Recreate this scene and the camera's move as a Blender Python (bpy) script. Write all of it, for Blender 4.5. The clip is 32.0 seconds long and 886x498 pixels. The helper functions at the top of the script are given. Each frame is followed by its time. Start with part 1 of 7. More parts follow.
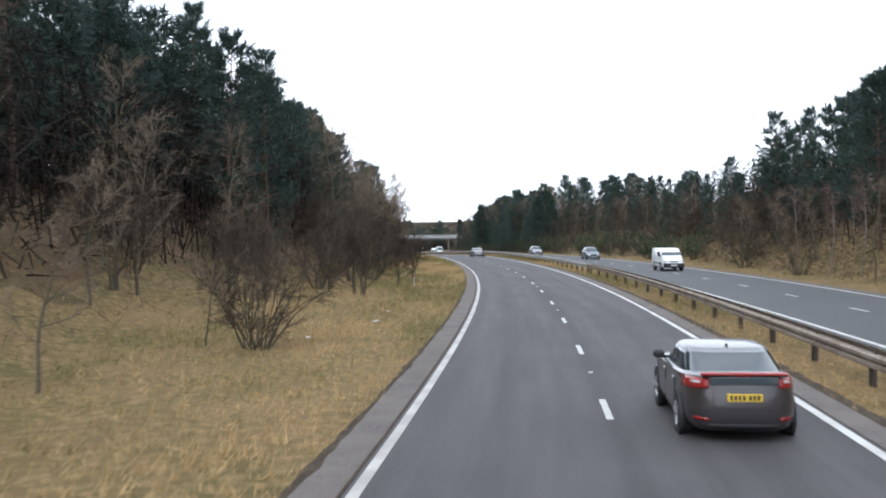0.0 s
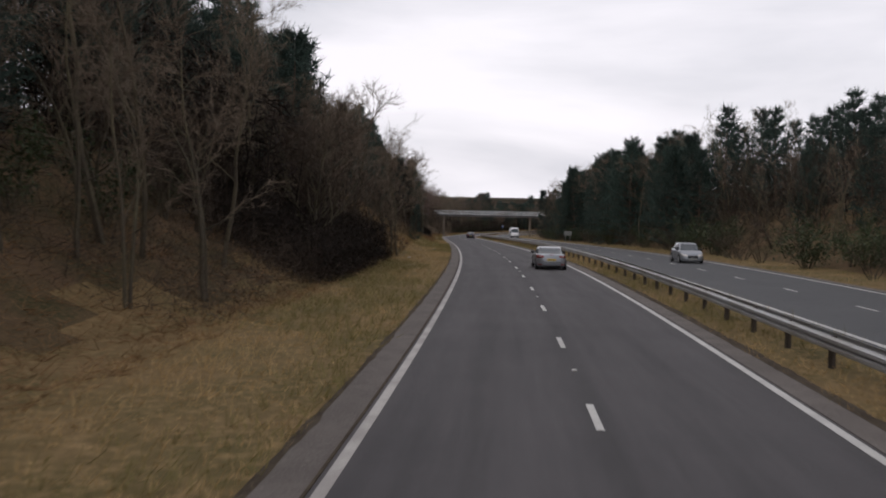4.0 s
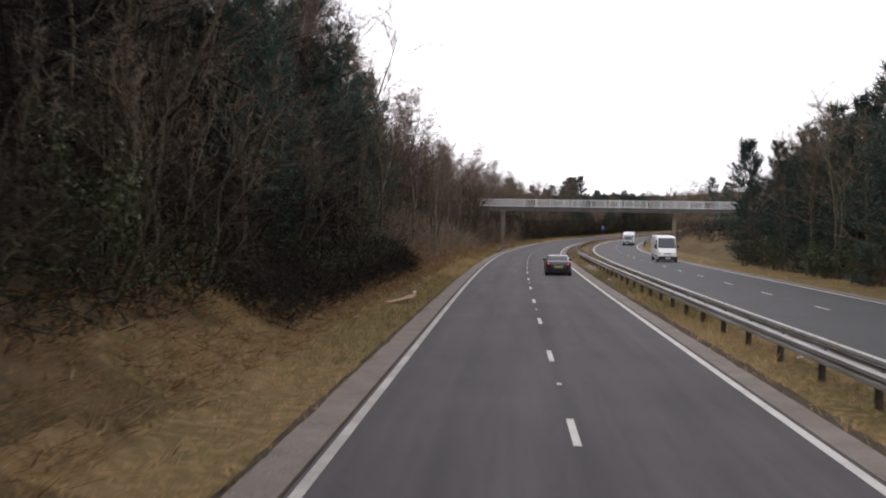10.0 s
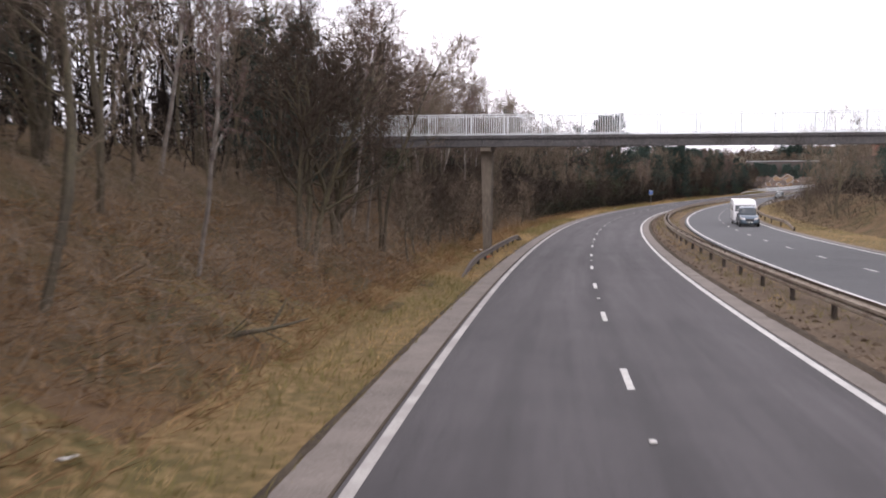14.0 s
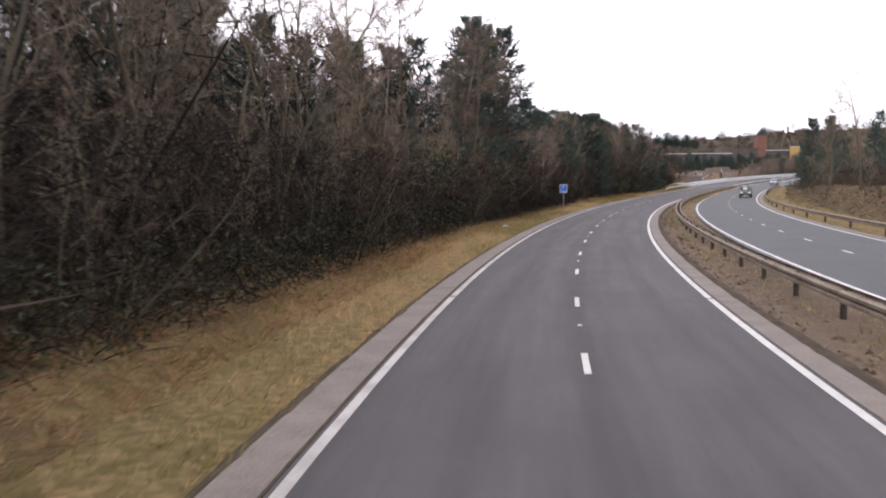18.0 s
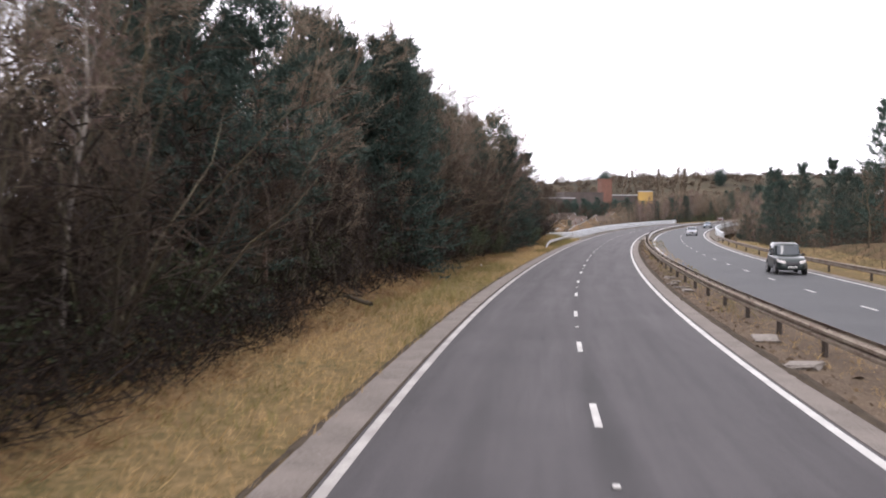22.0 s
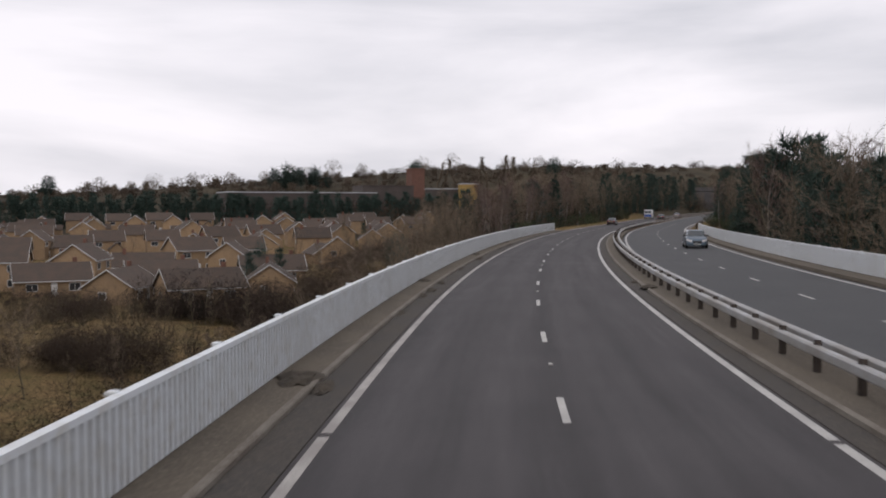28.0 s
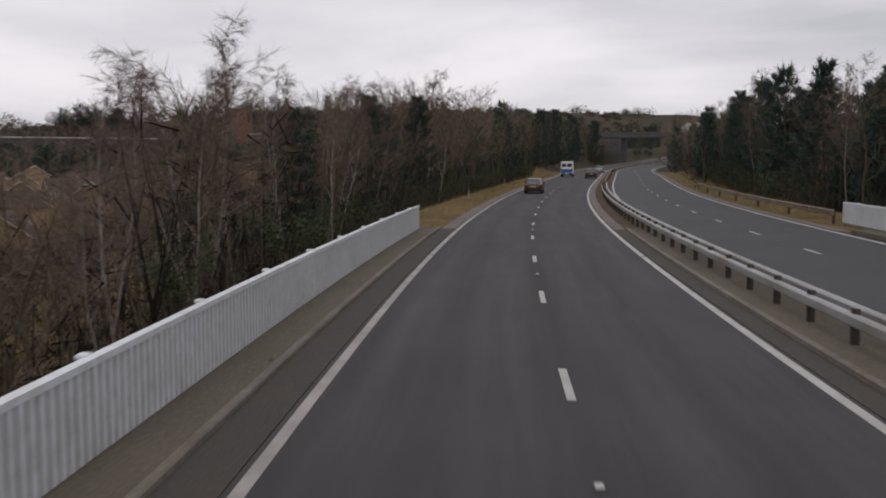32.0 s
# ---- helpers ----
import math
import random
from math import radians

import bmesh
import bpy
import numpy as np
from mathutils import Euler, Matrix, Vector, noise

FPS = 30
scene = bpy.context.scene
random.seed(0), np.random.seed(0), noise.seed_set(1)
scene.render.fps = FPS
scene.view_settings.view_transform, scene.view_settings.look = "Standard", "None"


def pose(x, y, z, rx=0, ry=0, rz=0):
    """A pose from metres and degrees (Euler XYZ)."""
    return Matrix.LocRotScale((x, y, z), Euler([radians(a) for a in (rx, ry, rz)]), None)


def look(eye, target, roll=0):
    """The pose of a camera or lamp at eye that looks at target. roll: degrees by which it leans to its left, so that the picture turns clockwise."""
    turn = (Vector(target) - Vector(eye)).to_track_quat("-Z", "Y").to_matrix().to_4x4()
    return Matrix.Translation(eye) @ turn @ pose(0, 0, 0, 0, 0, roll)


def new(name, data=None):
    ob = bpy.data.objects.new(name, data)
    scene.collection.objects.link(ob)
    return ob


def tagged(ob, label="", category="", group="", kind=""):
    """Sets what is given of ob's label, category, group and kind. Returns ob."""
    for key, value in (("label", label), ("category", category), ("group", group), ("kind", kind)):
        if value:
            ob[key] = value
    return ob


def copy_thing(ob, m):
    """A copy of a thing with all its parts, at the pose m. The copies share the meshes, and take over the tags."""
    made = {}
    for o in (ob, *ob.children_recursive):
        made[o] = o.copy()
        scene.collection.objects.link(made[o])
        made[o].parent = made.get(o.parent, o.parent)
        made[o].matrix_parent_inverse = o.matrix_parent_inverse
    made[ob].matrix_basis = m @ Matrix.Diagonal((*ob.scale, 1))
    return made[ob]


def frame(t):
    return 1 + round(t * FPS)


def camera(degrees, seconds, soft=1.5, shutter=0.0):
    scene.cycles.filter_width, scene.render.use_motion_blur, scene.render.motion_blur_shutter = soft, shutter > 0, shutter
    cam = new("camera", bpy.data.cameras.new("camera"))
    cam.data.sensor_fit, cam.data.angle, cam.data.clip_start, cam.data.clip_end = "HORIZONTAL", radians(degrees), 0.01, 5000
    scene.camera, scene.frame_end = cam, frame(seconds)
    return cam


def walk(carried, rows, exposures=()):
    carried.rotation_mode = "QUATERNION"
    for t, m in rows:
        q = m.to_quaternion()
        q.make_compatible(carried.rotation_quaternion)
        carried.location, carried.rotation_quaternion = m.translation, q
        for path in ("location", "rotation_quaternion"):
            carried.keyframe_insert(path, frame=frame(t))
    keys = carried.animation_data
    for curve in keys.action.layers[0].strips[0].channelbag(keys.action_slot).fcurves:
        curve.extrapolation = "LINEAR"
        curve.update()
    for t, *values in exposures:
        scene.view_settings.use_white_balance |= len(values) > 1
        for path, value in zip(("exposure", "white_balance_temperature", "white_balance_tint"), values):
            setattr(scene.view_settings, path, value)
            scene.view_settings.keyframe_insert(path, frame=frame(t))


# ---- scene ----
cam = camera(49.09, 32.0, soft=1.9, shutter=0.16)
# the road's line: bend (1/km, + to the left) every 40 m and slope (%) every 80 m, from 40 m before the start
BEND = [0.864, 0.864, 1.477, 1.593, 0.662, 0.931, 0.359, 0.197, -0.246, -0.509, -1.090, -1.056, -2.051, -1.800, -1.436, -1.620, -0.705, -0.821, -0.843, -1.671, -1.272, -1.154, -1.287, -1.051, -0.404, 0.461, -1.154, -1.627, -1.973, -2.009, -1.277, -0.532, -0.403]
SLOPE = [-1.217, -1.219, -1.661, -3.039, -3.207, -3.514, -2.428, -1.883, -1.129, -0.303, -0.065, -0.285, 0.804, 0.178, 1.392, 4.017, 1.016]
EYE = 3.208      # height of the lens over the road
STATIONS = np.arange(-240.0, 1601.0, 2.0)
_bend = np.interp(STATIONS, np.arange(-40, 1261, 40), BEND) * 1e-3
_bend[STATIONS < -40] = 0.0
_slope = np.interp(STATIONS, np.arange(-40, 1261, 80), SLOPE) * 1e-2
_slope[STATIONS < -40] = 0.0


def _sum(v):
    out = np.concatenate([[0.0], np.cumsum(v[1:] + v[:-1])])
    return out - np.interp(0.0, STATIONS, out)


TURN = _sum(_bend)
LINE_X, LINE_Y, LINE_Z = _sum(-np.sin(TURN)), _sum(np.cos(TURN)), _sum(_slope)


def heading(s):
    return float(np.interp(s, STATIONS, TURN))


def road(s, off=0.0, up=0.0):
    """The place s metres along the lane line, off metres to its right, up metres over the surface."""
    h = heading(s)
    return Vector((np.interp(s, STATIONS, LINE_X) + off * math.cos(h), np.interp(s, STATIONS, LINE_Y) + off * math.sin(h),
                   np.interp(s, STATIONS, LINE_Z) + up))


def road_np(s, off):
    s, off = np.broadcast_arrays(np.asarray(s, float), np.asarray(off, float))
    h = np.interp(s, STATIONS, TURN)
    return (np.interp(s, STATIONS, LINE_X) + off * np.cos(h), np.interp(s, STATIONS, LINE_Y) + off * np.sin(h),
            np.interp(s, STATIONS, LINE_Z))


def on_road(s, off=0.0, up=0.0, turn=0.0):
    """A pose whose +y runs along the road."""
    return Matrix.Translation(road(s, off, up)) @ Matrix.Rotation(heading(s) + radians(turn), 4, "Z")


def rider(s, off, yaw, pitch, roll):
    """The camera's pose: place on the road, and its turn to the left of the road, up, and its lean."""
    y, p, r = heading(s) + radians(yaw), radians(pitch), radians(roll)
    ahead = Vector((-math.sin(y) * math.cos(p), math.cos(y) * math.cos(p), math.sin(p)))
    level = Vector((math.cos(y), math.sin(y), 0))
    above = level.cross(ahead)
    right, up = math.cos(r) * level + math.sin(r) * above, math.cos(r) * above - math.sin(r) * level
    m = Matrix((right, up, -ahead)).transposed().to_4x4()
    m.translation = road(s, off, EYE)
    return m


# seconds, metres along, metres beside the lane line, turn, pitch, lean
RIDE = [
    (0.0, 0.24, -1.115, 6.37, -1.58, -0.65),
    (0.5, 11.88, -1.099, 6.75, -1.91, -0.47),
    (1.0, 23.35, -1.184, 5.81, -1.89, -0.66),
    (1.5, 34.64, -1.255, 5.40, -1.89, -0.86),
    (2.0, 45.96, -1.290, 5.36, -1.80, -0.94),
    (2.5, 57.49, -1.308, 5.53, -1.68, -0.55),
    (3.0, 69.03, -1.315, 5.37, -1.93, -0.25),
    (3.5, 80.75, -1.332, 5.03, -2.49, 0.40),
    (4.0, 92.53, -1.348, 4.69, -3.04, 1.04),
    (4.5, 104.27, -1.356, 4.53, -3.29, 1.34),
    (5.0, 115.97, -1.323, 4.53, -3.54, 0.87),
    (5.5, 127.63, -1.216, 5.12, -3.19, 0.99),
    (6.0, 139.56, -1.057, 5.59, -2.34, 0.77),
    (6.5, 151.68, -0.915, 5.79, -1.22, 0.39),
    (7.0, 163.69, -0.827, 5.59, -0.99, 0.47),
    (7.5, 175.61, -0.808, 4.17, -1.87, -0.13),
    (8.0, 187.53, -0.904, 2.64, -2.61, -0.74),
    (8.5, 199.76, -1.046, 3.10, -3.10, -1.21),
    (9.0, 212.19, -0.996, 5.66, -3.02, -1.39),
    (9.5, 224.62, -0.993, 4.49, -4.28, -0.10),
    (10.0, 236.83, -1.014, 4.13, -3.17, 0.71),
    (10.5, 248.54, -1.095, 2.67, -5.05, -0.85),
    (11.0, 260.28, -1.188, 5.65, -4.39, -2.59),
    (11.5, 272.56, -1.283, 5.82, -5.95, -1.54),
    (12.0, 285.05, -1.331, 6.24, -5.50, -0.90),
    (12.5, 297.37, -1.280, 5.71, -6.31, -0.60),
    (13.0, 309.54, -1.315, 5.38, -6.11, -0.51),
    (13.5, 321.75, -1.433, 5.82, -4.92, -0.59),
    (14.0, 333.93, -1.394, 5.81, -5.04, -0.31),
    (14.5, 346.14, -1.310, 5.78, -5.31, 0.32),
    (15.0, 358.42, -1.225, 5.75, -5.58, 0.96),
    (15.5, 370.83, -1.186, 5.74, -5.71, 1.24),
    (16.0, 383.25, -1.146, 5.19, -5.75, 1.57),
    (16.5, 395.83, -1.151, 5.21, -5.30, 0.96),
    (17.0, 408.34, -1.139, 5.94, -5.30, 0.52),
    (17.5, 420.58, -1.034, 5.49, -5.19, -0.00),
    (18.0, 432.75, -0.926, 4.40, -5.19, -0.54),
    (18.5, 445.09, -0.919, 4.39, -5.50, -0.26),
    (19.0, 457.64, -0.912, 5.50, -3.56, -0.42),
    (19.5, 470.44, -0.965, 4.69, -3.65, -0.97),
    (20.0, 483.24, -0.995, 6.84, -2.44, -1.05),
    (20.5, 495.76, -1.079, 7.35, -2.81, -0.74),
    (21.0, 508.15, -1.101, 7.26, -4.54, -0.11),
    (21.5, 520.42, -1.125, 5.02, -5.27, 0.56),
    (22.0, 532.73, -1.089, 4.49, -2.50, 0.08),
    (22.5, 545.24, -1.067, 3.53, -2.07, -0.29),
    (23.0, 557.78, -0.936, 3.63, -1.82, -0.50),
    (23.5, 570.42, -0.928, 7.09, -2.54, -1.00),
    (24.0, 583.10, -0.953, 5.35, -2.18, -1.64),
    (24.5, 595.77, -0.976, 4.15, -2.32, -1.24),
    (25.0, 608.36, -0.993, 3.93, -2.39, -1.08),
    (25.5, 620.92, -1.028, 3.44, -2.56, -0.74),
    (26.0, 633.62, -1.064, 2.95, -2.72, -0.40),
    (26.5, 646.64, -1.080, 2.73, -2.79, -0.24),
    (27.0, 659.70, -1.104, 3.52, -2.23, -0.04),
    (27.5, 673.13, -1.108, 3.11, -1.07, 0.33),
    (28.0, 686.43, -1.104, 2.58, -2.44, -0.01),
    (28.5, 698.93, -1.033, 2.35, 0.44, 0.48),
    (29.0, 711.15, -0.932, 1.97, -0.72, 0.49),
    (29.5, 723.69, -0.938, 1.95, -2.21, 0.72),
    (30.0, 736.43, -0.999, 2.40, -3.34, 0.84),
    (30.5, 749.21, -1.040, 3.36, -3.87, 0.60),
    (31.0, 761.94, -1.077, 3.64, -4.35, 0.30),
    (31.5, 774.57, -1.133, 3.02, -4.92, 0.27),
    (32.0, 787.16, -1.102, 2.37, -5.30, 0.01),
]
EXPOSURES = [(0.0, 1.3, 5750, 2), (0.5, 0.5, 5900, 3), (1.0, -0.05, 6000, 4), (2.0, -0.15, 6050, 6), (5.0, 0.1, 6500, 12), (6.0, 0.5, 6500, 14), (7.0, 0.35, 6500, 13), (8.0, 0.1, 6450, 13), (9.0, -0.05, 6450, 13), (10.0, 0.6, 6500, 11), (11.0, 0.45, 6400, 13), (12.0, 0.7, 6500, 11), (13.0, 1.05, 6400, 14), (16.0, 1.05, 6400, 15), (17.0, 1.2, 6400, 14), (18.0, 1.15, 6350, 14), (20.0, 1.15, 6400, 14), (21.0, 1.15, 6400, 14), (22.0, 1.3, 6400, 13), (23.0, 0.95, 6400, 13), (24.0, 0.65, 6450, 12), (27.0, -0.3, 6400, 9), (28.0, -0.1, 6450, 10), (29.0, -0.1, 6450, 10), (30.0, -0.6, 6350, 9), (31.0, -0.25, 6450, 9), (32.0, -0.3, 6500, 10)]
walk(cam, [(t, rider(*row)) for t, *row in RIDE], EXPOSURES)

# ---- sky and sun ----
world = bpy.data.worlds.new("overcast_sky")
scene.world = world
world.use_nodes = True
wn, wl = world.node_tree.nodes, world.node_tree.links
wn.clear()
sky = wn.new("ShaderNodeTexSky")
sky.sky_type, sky.sun_disc = "NISHITA", False
sky.sun_elevation, sky.sun_rotation = radians(38), radians(200)
sky.air_density, sky.dust_density = 1.0, 4.0
coord = wn.new("ShaderNodeTexCoord")
stretch = wn.new("ShaderNodeMapping")
stretch.inputs["Scale"].default_value = (1.0, 1.0, 4.5)
cloud = wn.new("ShaderNodeTexNoise")
cloud.inputs["Scale"].default_value, cloud.inputs["Detail"].default_value, cloud.inputs["Roughness"].default_value = 1.9, 6.0, 0.5
cloud.inputs["Distortion"].default_value = 0.3
tone = wn.new("ShaderNodeValToRGB")
tone.color_ramp.elements[0].position, tone.color_ramp.elements[0].color = 0.34, (0.63, 0.625, 0.675, 1)
tone.color_ramp.elements[1].position, tone.color_ramp.elements[1].color = 0.62, (1.05, 1.0, 1.045, 1)
scale_sky = wn.new("ShaderNodeMix")
scale_sky.data_type, scale_sky.blend_type = "RGBA", "MULTIPLY"
scale_sky.inputs[0].default_value = 1.0
scale_sky.inputs[7].default_value = (0.1, 0.1, 0.1, 1)
blend = wn.new("ShaderNodeMix")
blend.data_type = "RGBA"
blend.inputs[0].default_value = 0.92
back = wn.new("ShaderNodeBackground")
back.inputs["Strength"].default_value = 1.0
wo = wn.new("ShaderNodeOutputWorld")
wl.new(coord.outputs["Generated"], stretch.inputs["Vector"])
wl.new(stretch.outputs[0], cloud.inputs["Vector"])
wl.new(cloud.outputs[0], tone.inputs[0])
wl.new(sky.outputs[0], scale_sky.inputs[6])
wl.new(scale_sky.outputs[2], blend.inputs[6])
wl.new(tone.outputs[0], blend.inputs[7])
parts_xyz = wn.new("ShaderNodeSeparateXYZ")
fade = wn.new("ShaderNodeMapRange")
fade.inputs[1].default_value, fade.inputs[2].default_value, fade.inputs[3].default_value, fade.inputs[4].default_value = 0.0, 0.9, 1.12, 0.86
lit = wn.new("ShaderNodeMix")
lit.data_type, lit.blend_type = "RGBA", "MULTIPLY"
lit.inputs[0].default_value = 1.0
wl.new(coord.outputs["Generated"], parts_xyz.inputs[0])
wl.new(parts_xyz.outputs[2], fade.inputs[0])
wl.new(blend.outputs[2], lit.inputs[6])
wl.new(fade.outputs[0], lit.inputs[7])
wl.new(lit.outputs[2], back.inputs["Color"])
wl.new(back.outputs[0], wo.inputs["Surface"])

sun_data = bpy.data.lights.new("sun", "SUN")
sun_data.energy, sun_data.angle, sun_data.color = 0.5, radians(25), (1.0, 0.95, 0.93)
sun = new("sun", sun_data)
sun.matrix_world = look((0, 0, 100), (30, 60, 22))

# ---- materials ----
def material(name, colour, rough=0.8, other=None, scale=3.0, detail=6.0, metal=0.0, bump=0.0, bump_scale=40.0, fine=None, fine_scale=60.0,
             vary=0.0, contrast=(0.35, 0.65), spec=0.4, stretch=(1, 1, 1)):
    """A surface: base colour, a second colour in large patches, a third in fine grain, relief, and change from piece to piece."""
    m = bpy.data.materials.new(name)
    m.use_nodes = True
    n, l = m.node_tree.nodes, m.node_tree.links
    b = n["Principled BSDF"]
    b.inputs["Roughness"].default_value, b.inputs["Metallic"].default_value = rough, metal
    b.inputs["Specular IOR Level"].default_value = spec
    co = n.new("ShaderNodeTexCoord")
    mp = n.new("ShaderNodeMapping")
    mp.inputs["Scale"].default_value = stretch
    l.new(co.outputs["Object"], mp.inputs[0])
    out = None

    def ramp(sc, c0, c1, lo, hi):
        t = n.new("ShaderNodeTexNoise")
        t.inputs["Scale"].default_value, t.inputs["Detail"].default_value = sc, detail
        r = n.new("ShaderNodeMapRange")
        r.inputs[1].default_value, r.inputs[2].default_value = lo, hi
        l.new(mp.outputs[0], t.inputs["Vector"])
        l.new(t.outputs[0], r.inputs[0])
        x = n.new("ShaderNodeMix")
        x.data_type = "RGBA"
        l.new(r.outputs[0], x.inputs[0])
        if hasattr(c0, "links"):
            l.new(c0, x.inputs[6])
        else:
            x.inputs[6].default_value = (*c0, 1)
        x.inputs[7].default_value = (*c1, 1)
        return x.outputs[2], r.outputs[0]

    if other:
        out, _ = ramp(scale, colour, other, *contrast)
    if fine:
        out, _ = ramp(fine_scale, out if out else colour, fine, 0.45, 0.75)
    if vary:
        info = n.new("ShaderNodeObjectInfo")
        geo = n.new("ShaderNodeNewGeometry")
        add = n.new("ShaderNodeMath")
        add.operation = "ADD"
        l.new(info.outputs["Random"], add.inputs[0])
        l.new(geo.outputs["Random Per Island"], add.inputs[1])
        r = n.new("ShaderNodeMapRange")
        r.inputs[1].default_value, r.inputs[2].default_value = 0.0, 2.0
        r.inputs[3].default_value, r.inputs[4].default_value = 1 - vary, 1 + vary
        l.new(add.outputs[0], r.inputs[0])
        hsv = n.new("ShaderNodeHueSaturation")
        l.new(r.outputs[0], hsv.inputs["Value"])
        if out:
            l.new(out, hsv.inputs["Color"])
        else:
            hsv.inputs["Color"].default_value = (*colour, 1)
        out = hsv.outputs[0]
    if out:
        l.new(out, b.inputs["Base Color"])
    else:
        b.inputs["Base Color"].default_value = (*colour, 1)
    if bump:
        t = n.new("ShaderNodeTexNoise")
        t.inputs["Scale"].default_value, t.inputs["Detail"].default_value = bump_scale, 4
        l.new(mp.outputs[0], t.inputs["Vector"])
        bm = n.new("ShaderNodeBump")
        bm.inputs["Strength"].default_value, bm.inputs["Distance"].default_value = bump, 0.05
        l.new(t.outputs[0], bm.inputs["Height"])
        l.new(bm.outputs[0], b.inputs["Normal"])
    return m


def banded(m):
    """Wear along the lanes: the wheel tracks paler, a dark joint and drips between them."""
    n, l = m.node_tree.nodes, m.node_tree.links
    b = n["Principled BSDF"]
    was = b.inputs["Base Color"].links[0].from_socket
    at = n.new("ShaderNodeAttribute")
    at.attribute_name = "across"
    rm = n.new("ShaderNodeValToRGB")
    els = rm.color_ramp.elements
    els[0].position, els[0].color = 0.0, (1.05, 1.0, 0.98, 1)
    els[1].position, els[1].color = 1.0, (1.05, 1.0, 0.98, 1)
    for pos, v in ((0.05, 0.95), (0.115, 1.16), (0.17, 1.10), (0.245, 0.90), (0.32, 1.12), (0.38, 1.16), (0.455, 1.0), (0.492, 0.74), (0.508, 0.78), (0.54, 1.0), (0.61, 1.14), (0.67, 1.10), (0.745, 0.92), (0.82, 1.12), (0.88, 1.12), (0.95, 0.96)):
        e = els.new(pos)
        e.color = (v * 1.01, v * 0.99, v, 1)
    run = n.new("ShaderNodeAttribute")
    run.attribute_name = "along"
    cx = n.new("ShaderNodeCombineXYZ")
    for src, k, to in ((at, 7.5, 0), (run, 0.045, 1)):
        mu = n.new("ShaderNodeMath")
        mu.operation = "MULTIPLY"
        mu.inputs[1].default_value = k
        l.new(src.outputs["Fac"], mu.inputs[0])
        l.new(mu.outputs[0], cx.inputs[to])
    streak = n.new("ShaderNodeTexNoise")
    streak.inputs["Scale"].default_value, streak.inputs["Detail"].default_value, streak.inputs["Roughness"].default_value = 1.6, 8.0, 0.65
    l.new(cx.outputs[0], streak.inputs["Vector"])
    lift = n.new("ShaderNodeMapRange")
    lift.inputs[1].default_value, lift.inputs[2].default_value, lift.inputs[3].default_value, lift.inputs[4].default_value = 0.3, 0.7, 0.70, 1.32
    l.new(streak.outputs[0], lift.inputs[0])
    worn = n.new("ShaderNodeMix")
    worn.data_type, worn.blend_type = "RGBA", "MULTIPLY"
    worn.inputs[0].default_value = 1.0
    l.new(was, worn.inputs[6])
    l.new(lift.outputs[0], worn.inputs[7])
    was = worn.outputs[2]
    mx = n.new("ShaderNodeMix")
    mx.data_type, mx.blend_type = "RGBA", "MULTIPLY"
    mx.inputs[0].default_value = 1.0
    l.new(at.outputs["Fac"], rm.inputs[0])
    l.new(was, mx.inputs[6])
    l.new(rm.outputs[0], mx.inputs[7])
    l.new(mx.outputs[2], b.inputs["Base Color"])
    return m


ASPHALT = banded(material("asphalt", (0.041, 0.038, 0.040), 0.78, (0.053, 0.049, 0.051), 0.35, fine=(0.066, 0.062, 0.062), fine_scale=120, bump=0.25, bump_scale=150))
ASPHALT_OLD = material("old_asphalt", (0.046, 0.048, 0.051), 0.74, (0.060, 0.061, 0.064), 0.3, fine=(0.070, 0.070, 0.070), fine_scale=120, bump=0.25, bump_scale=150)
CHANNEL = material("channel_concrete", (0.175, 0.150, 0.130), 0.9, (0.115, 0.098, 0.084), 1.1, fine=(0.25, 0.22, 0.195), fine_scale=30, bump=0.3, bump_scale=60)
CHANNEL_DARK = material("stained_channel_concrete", (0.115, 0.098, 0.088), 0.9, (0.075, 0.063, 0.056), 1.1, fine=(0.17, 0.15, 0.135), fine_scale=30, bump=0.3, bump_scale=60)
PAINT = material("road_paint", (0.54, 0.53, 0.50), 0.6, (0.40, 0.39, 0.37), 1.2, fine=(0.34, 0.33, 0.31), fine_scale=45)
PAINT_DIRTY = material("dirty_road_paint", (0.44, 0.42, 0.39), 0.65, (0.30, 0.28, 0.26), 0.9, fine=(0.24, 0.225, 0.21), fine_scale=30, contrast=(0.4, 0.6))
GRASS = material("dry_grass_ground", (0.158, 0.109, 0.053), 1.0, (0.092, 0.077, 0.033), 0.3, fine=(0.25, 0.172, 0.086), fine_scale=4, bump=0.7, bump_scale=14, spec=0.1)
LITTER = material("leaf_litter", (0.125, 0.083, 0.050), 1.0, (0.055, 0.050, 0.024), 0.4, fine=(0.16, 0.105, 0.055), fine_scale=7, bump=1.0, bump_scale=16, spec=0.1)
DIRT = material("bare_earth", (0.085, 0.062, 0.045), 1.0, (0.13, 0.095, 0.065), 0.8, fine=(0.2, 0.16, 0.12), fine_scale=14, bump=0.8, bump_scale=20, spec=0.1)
GALV = material("galvanised_steel", (0.42, 0.43, 0.44), 0.5, (0.27, 0.25, 0.22), 0.6, metal=0.55, fine=(0.33, 0.31, 0.29), fine_scale=14)
RUSTY = material("weathered_steel", (0.24, 0.20, 0.155), 0.75, (0.13, 0.085, 0.06), 1.0, metal=0.2, fine=(0.33, 0.29, 0.23), fine_scale=12)
POST = material("dark_steel_post", (0.045, 0.04, 0.038), 0.7, (0.08, 0.06, 0.045), 3.0)
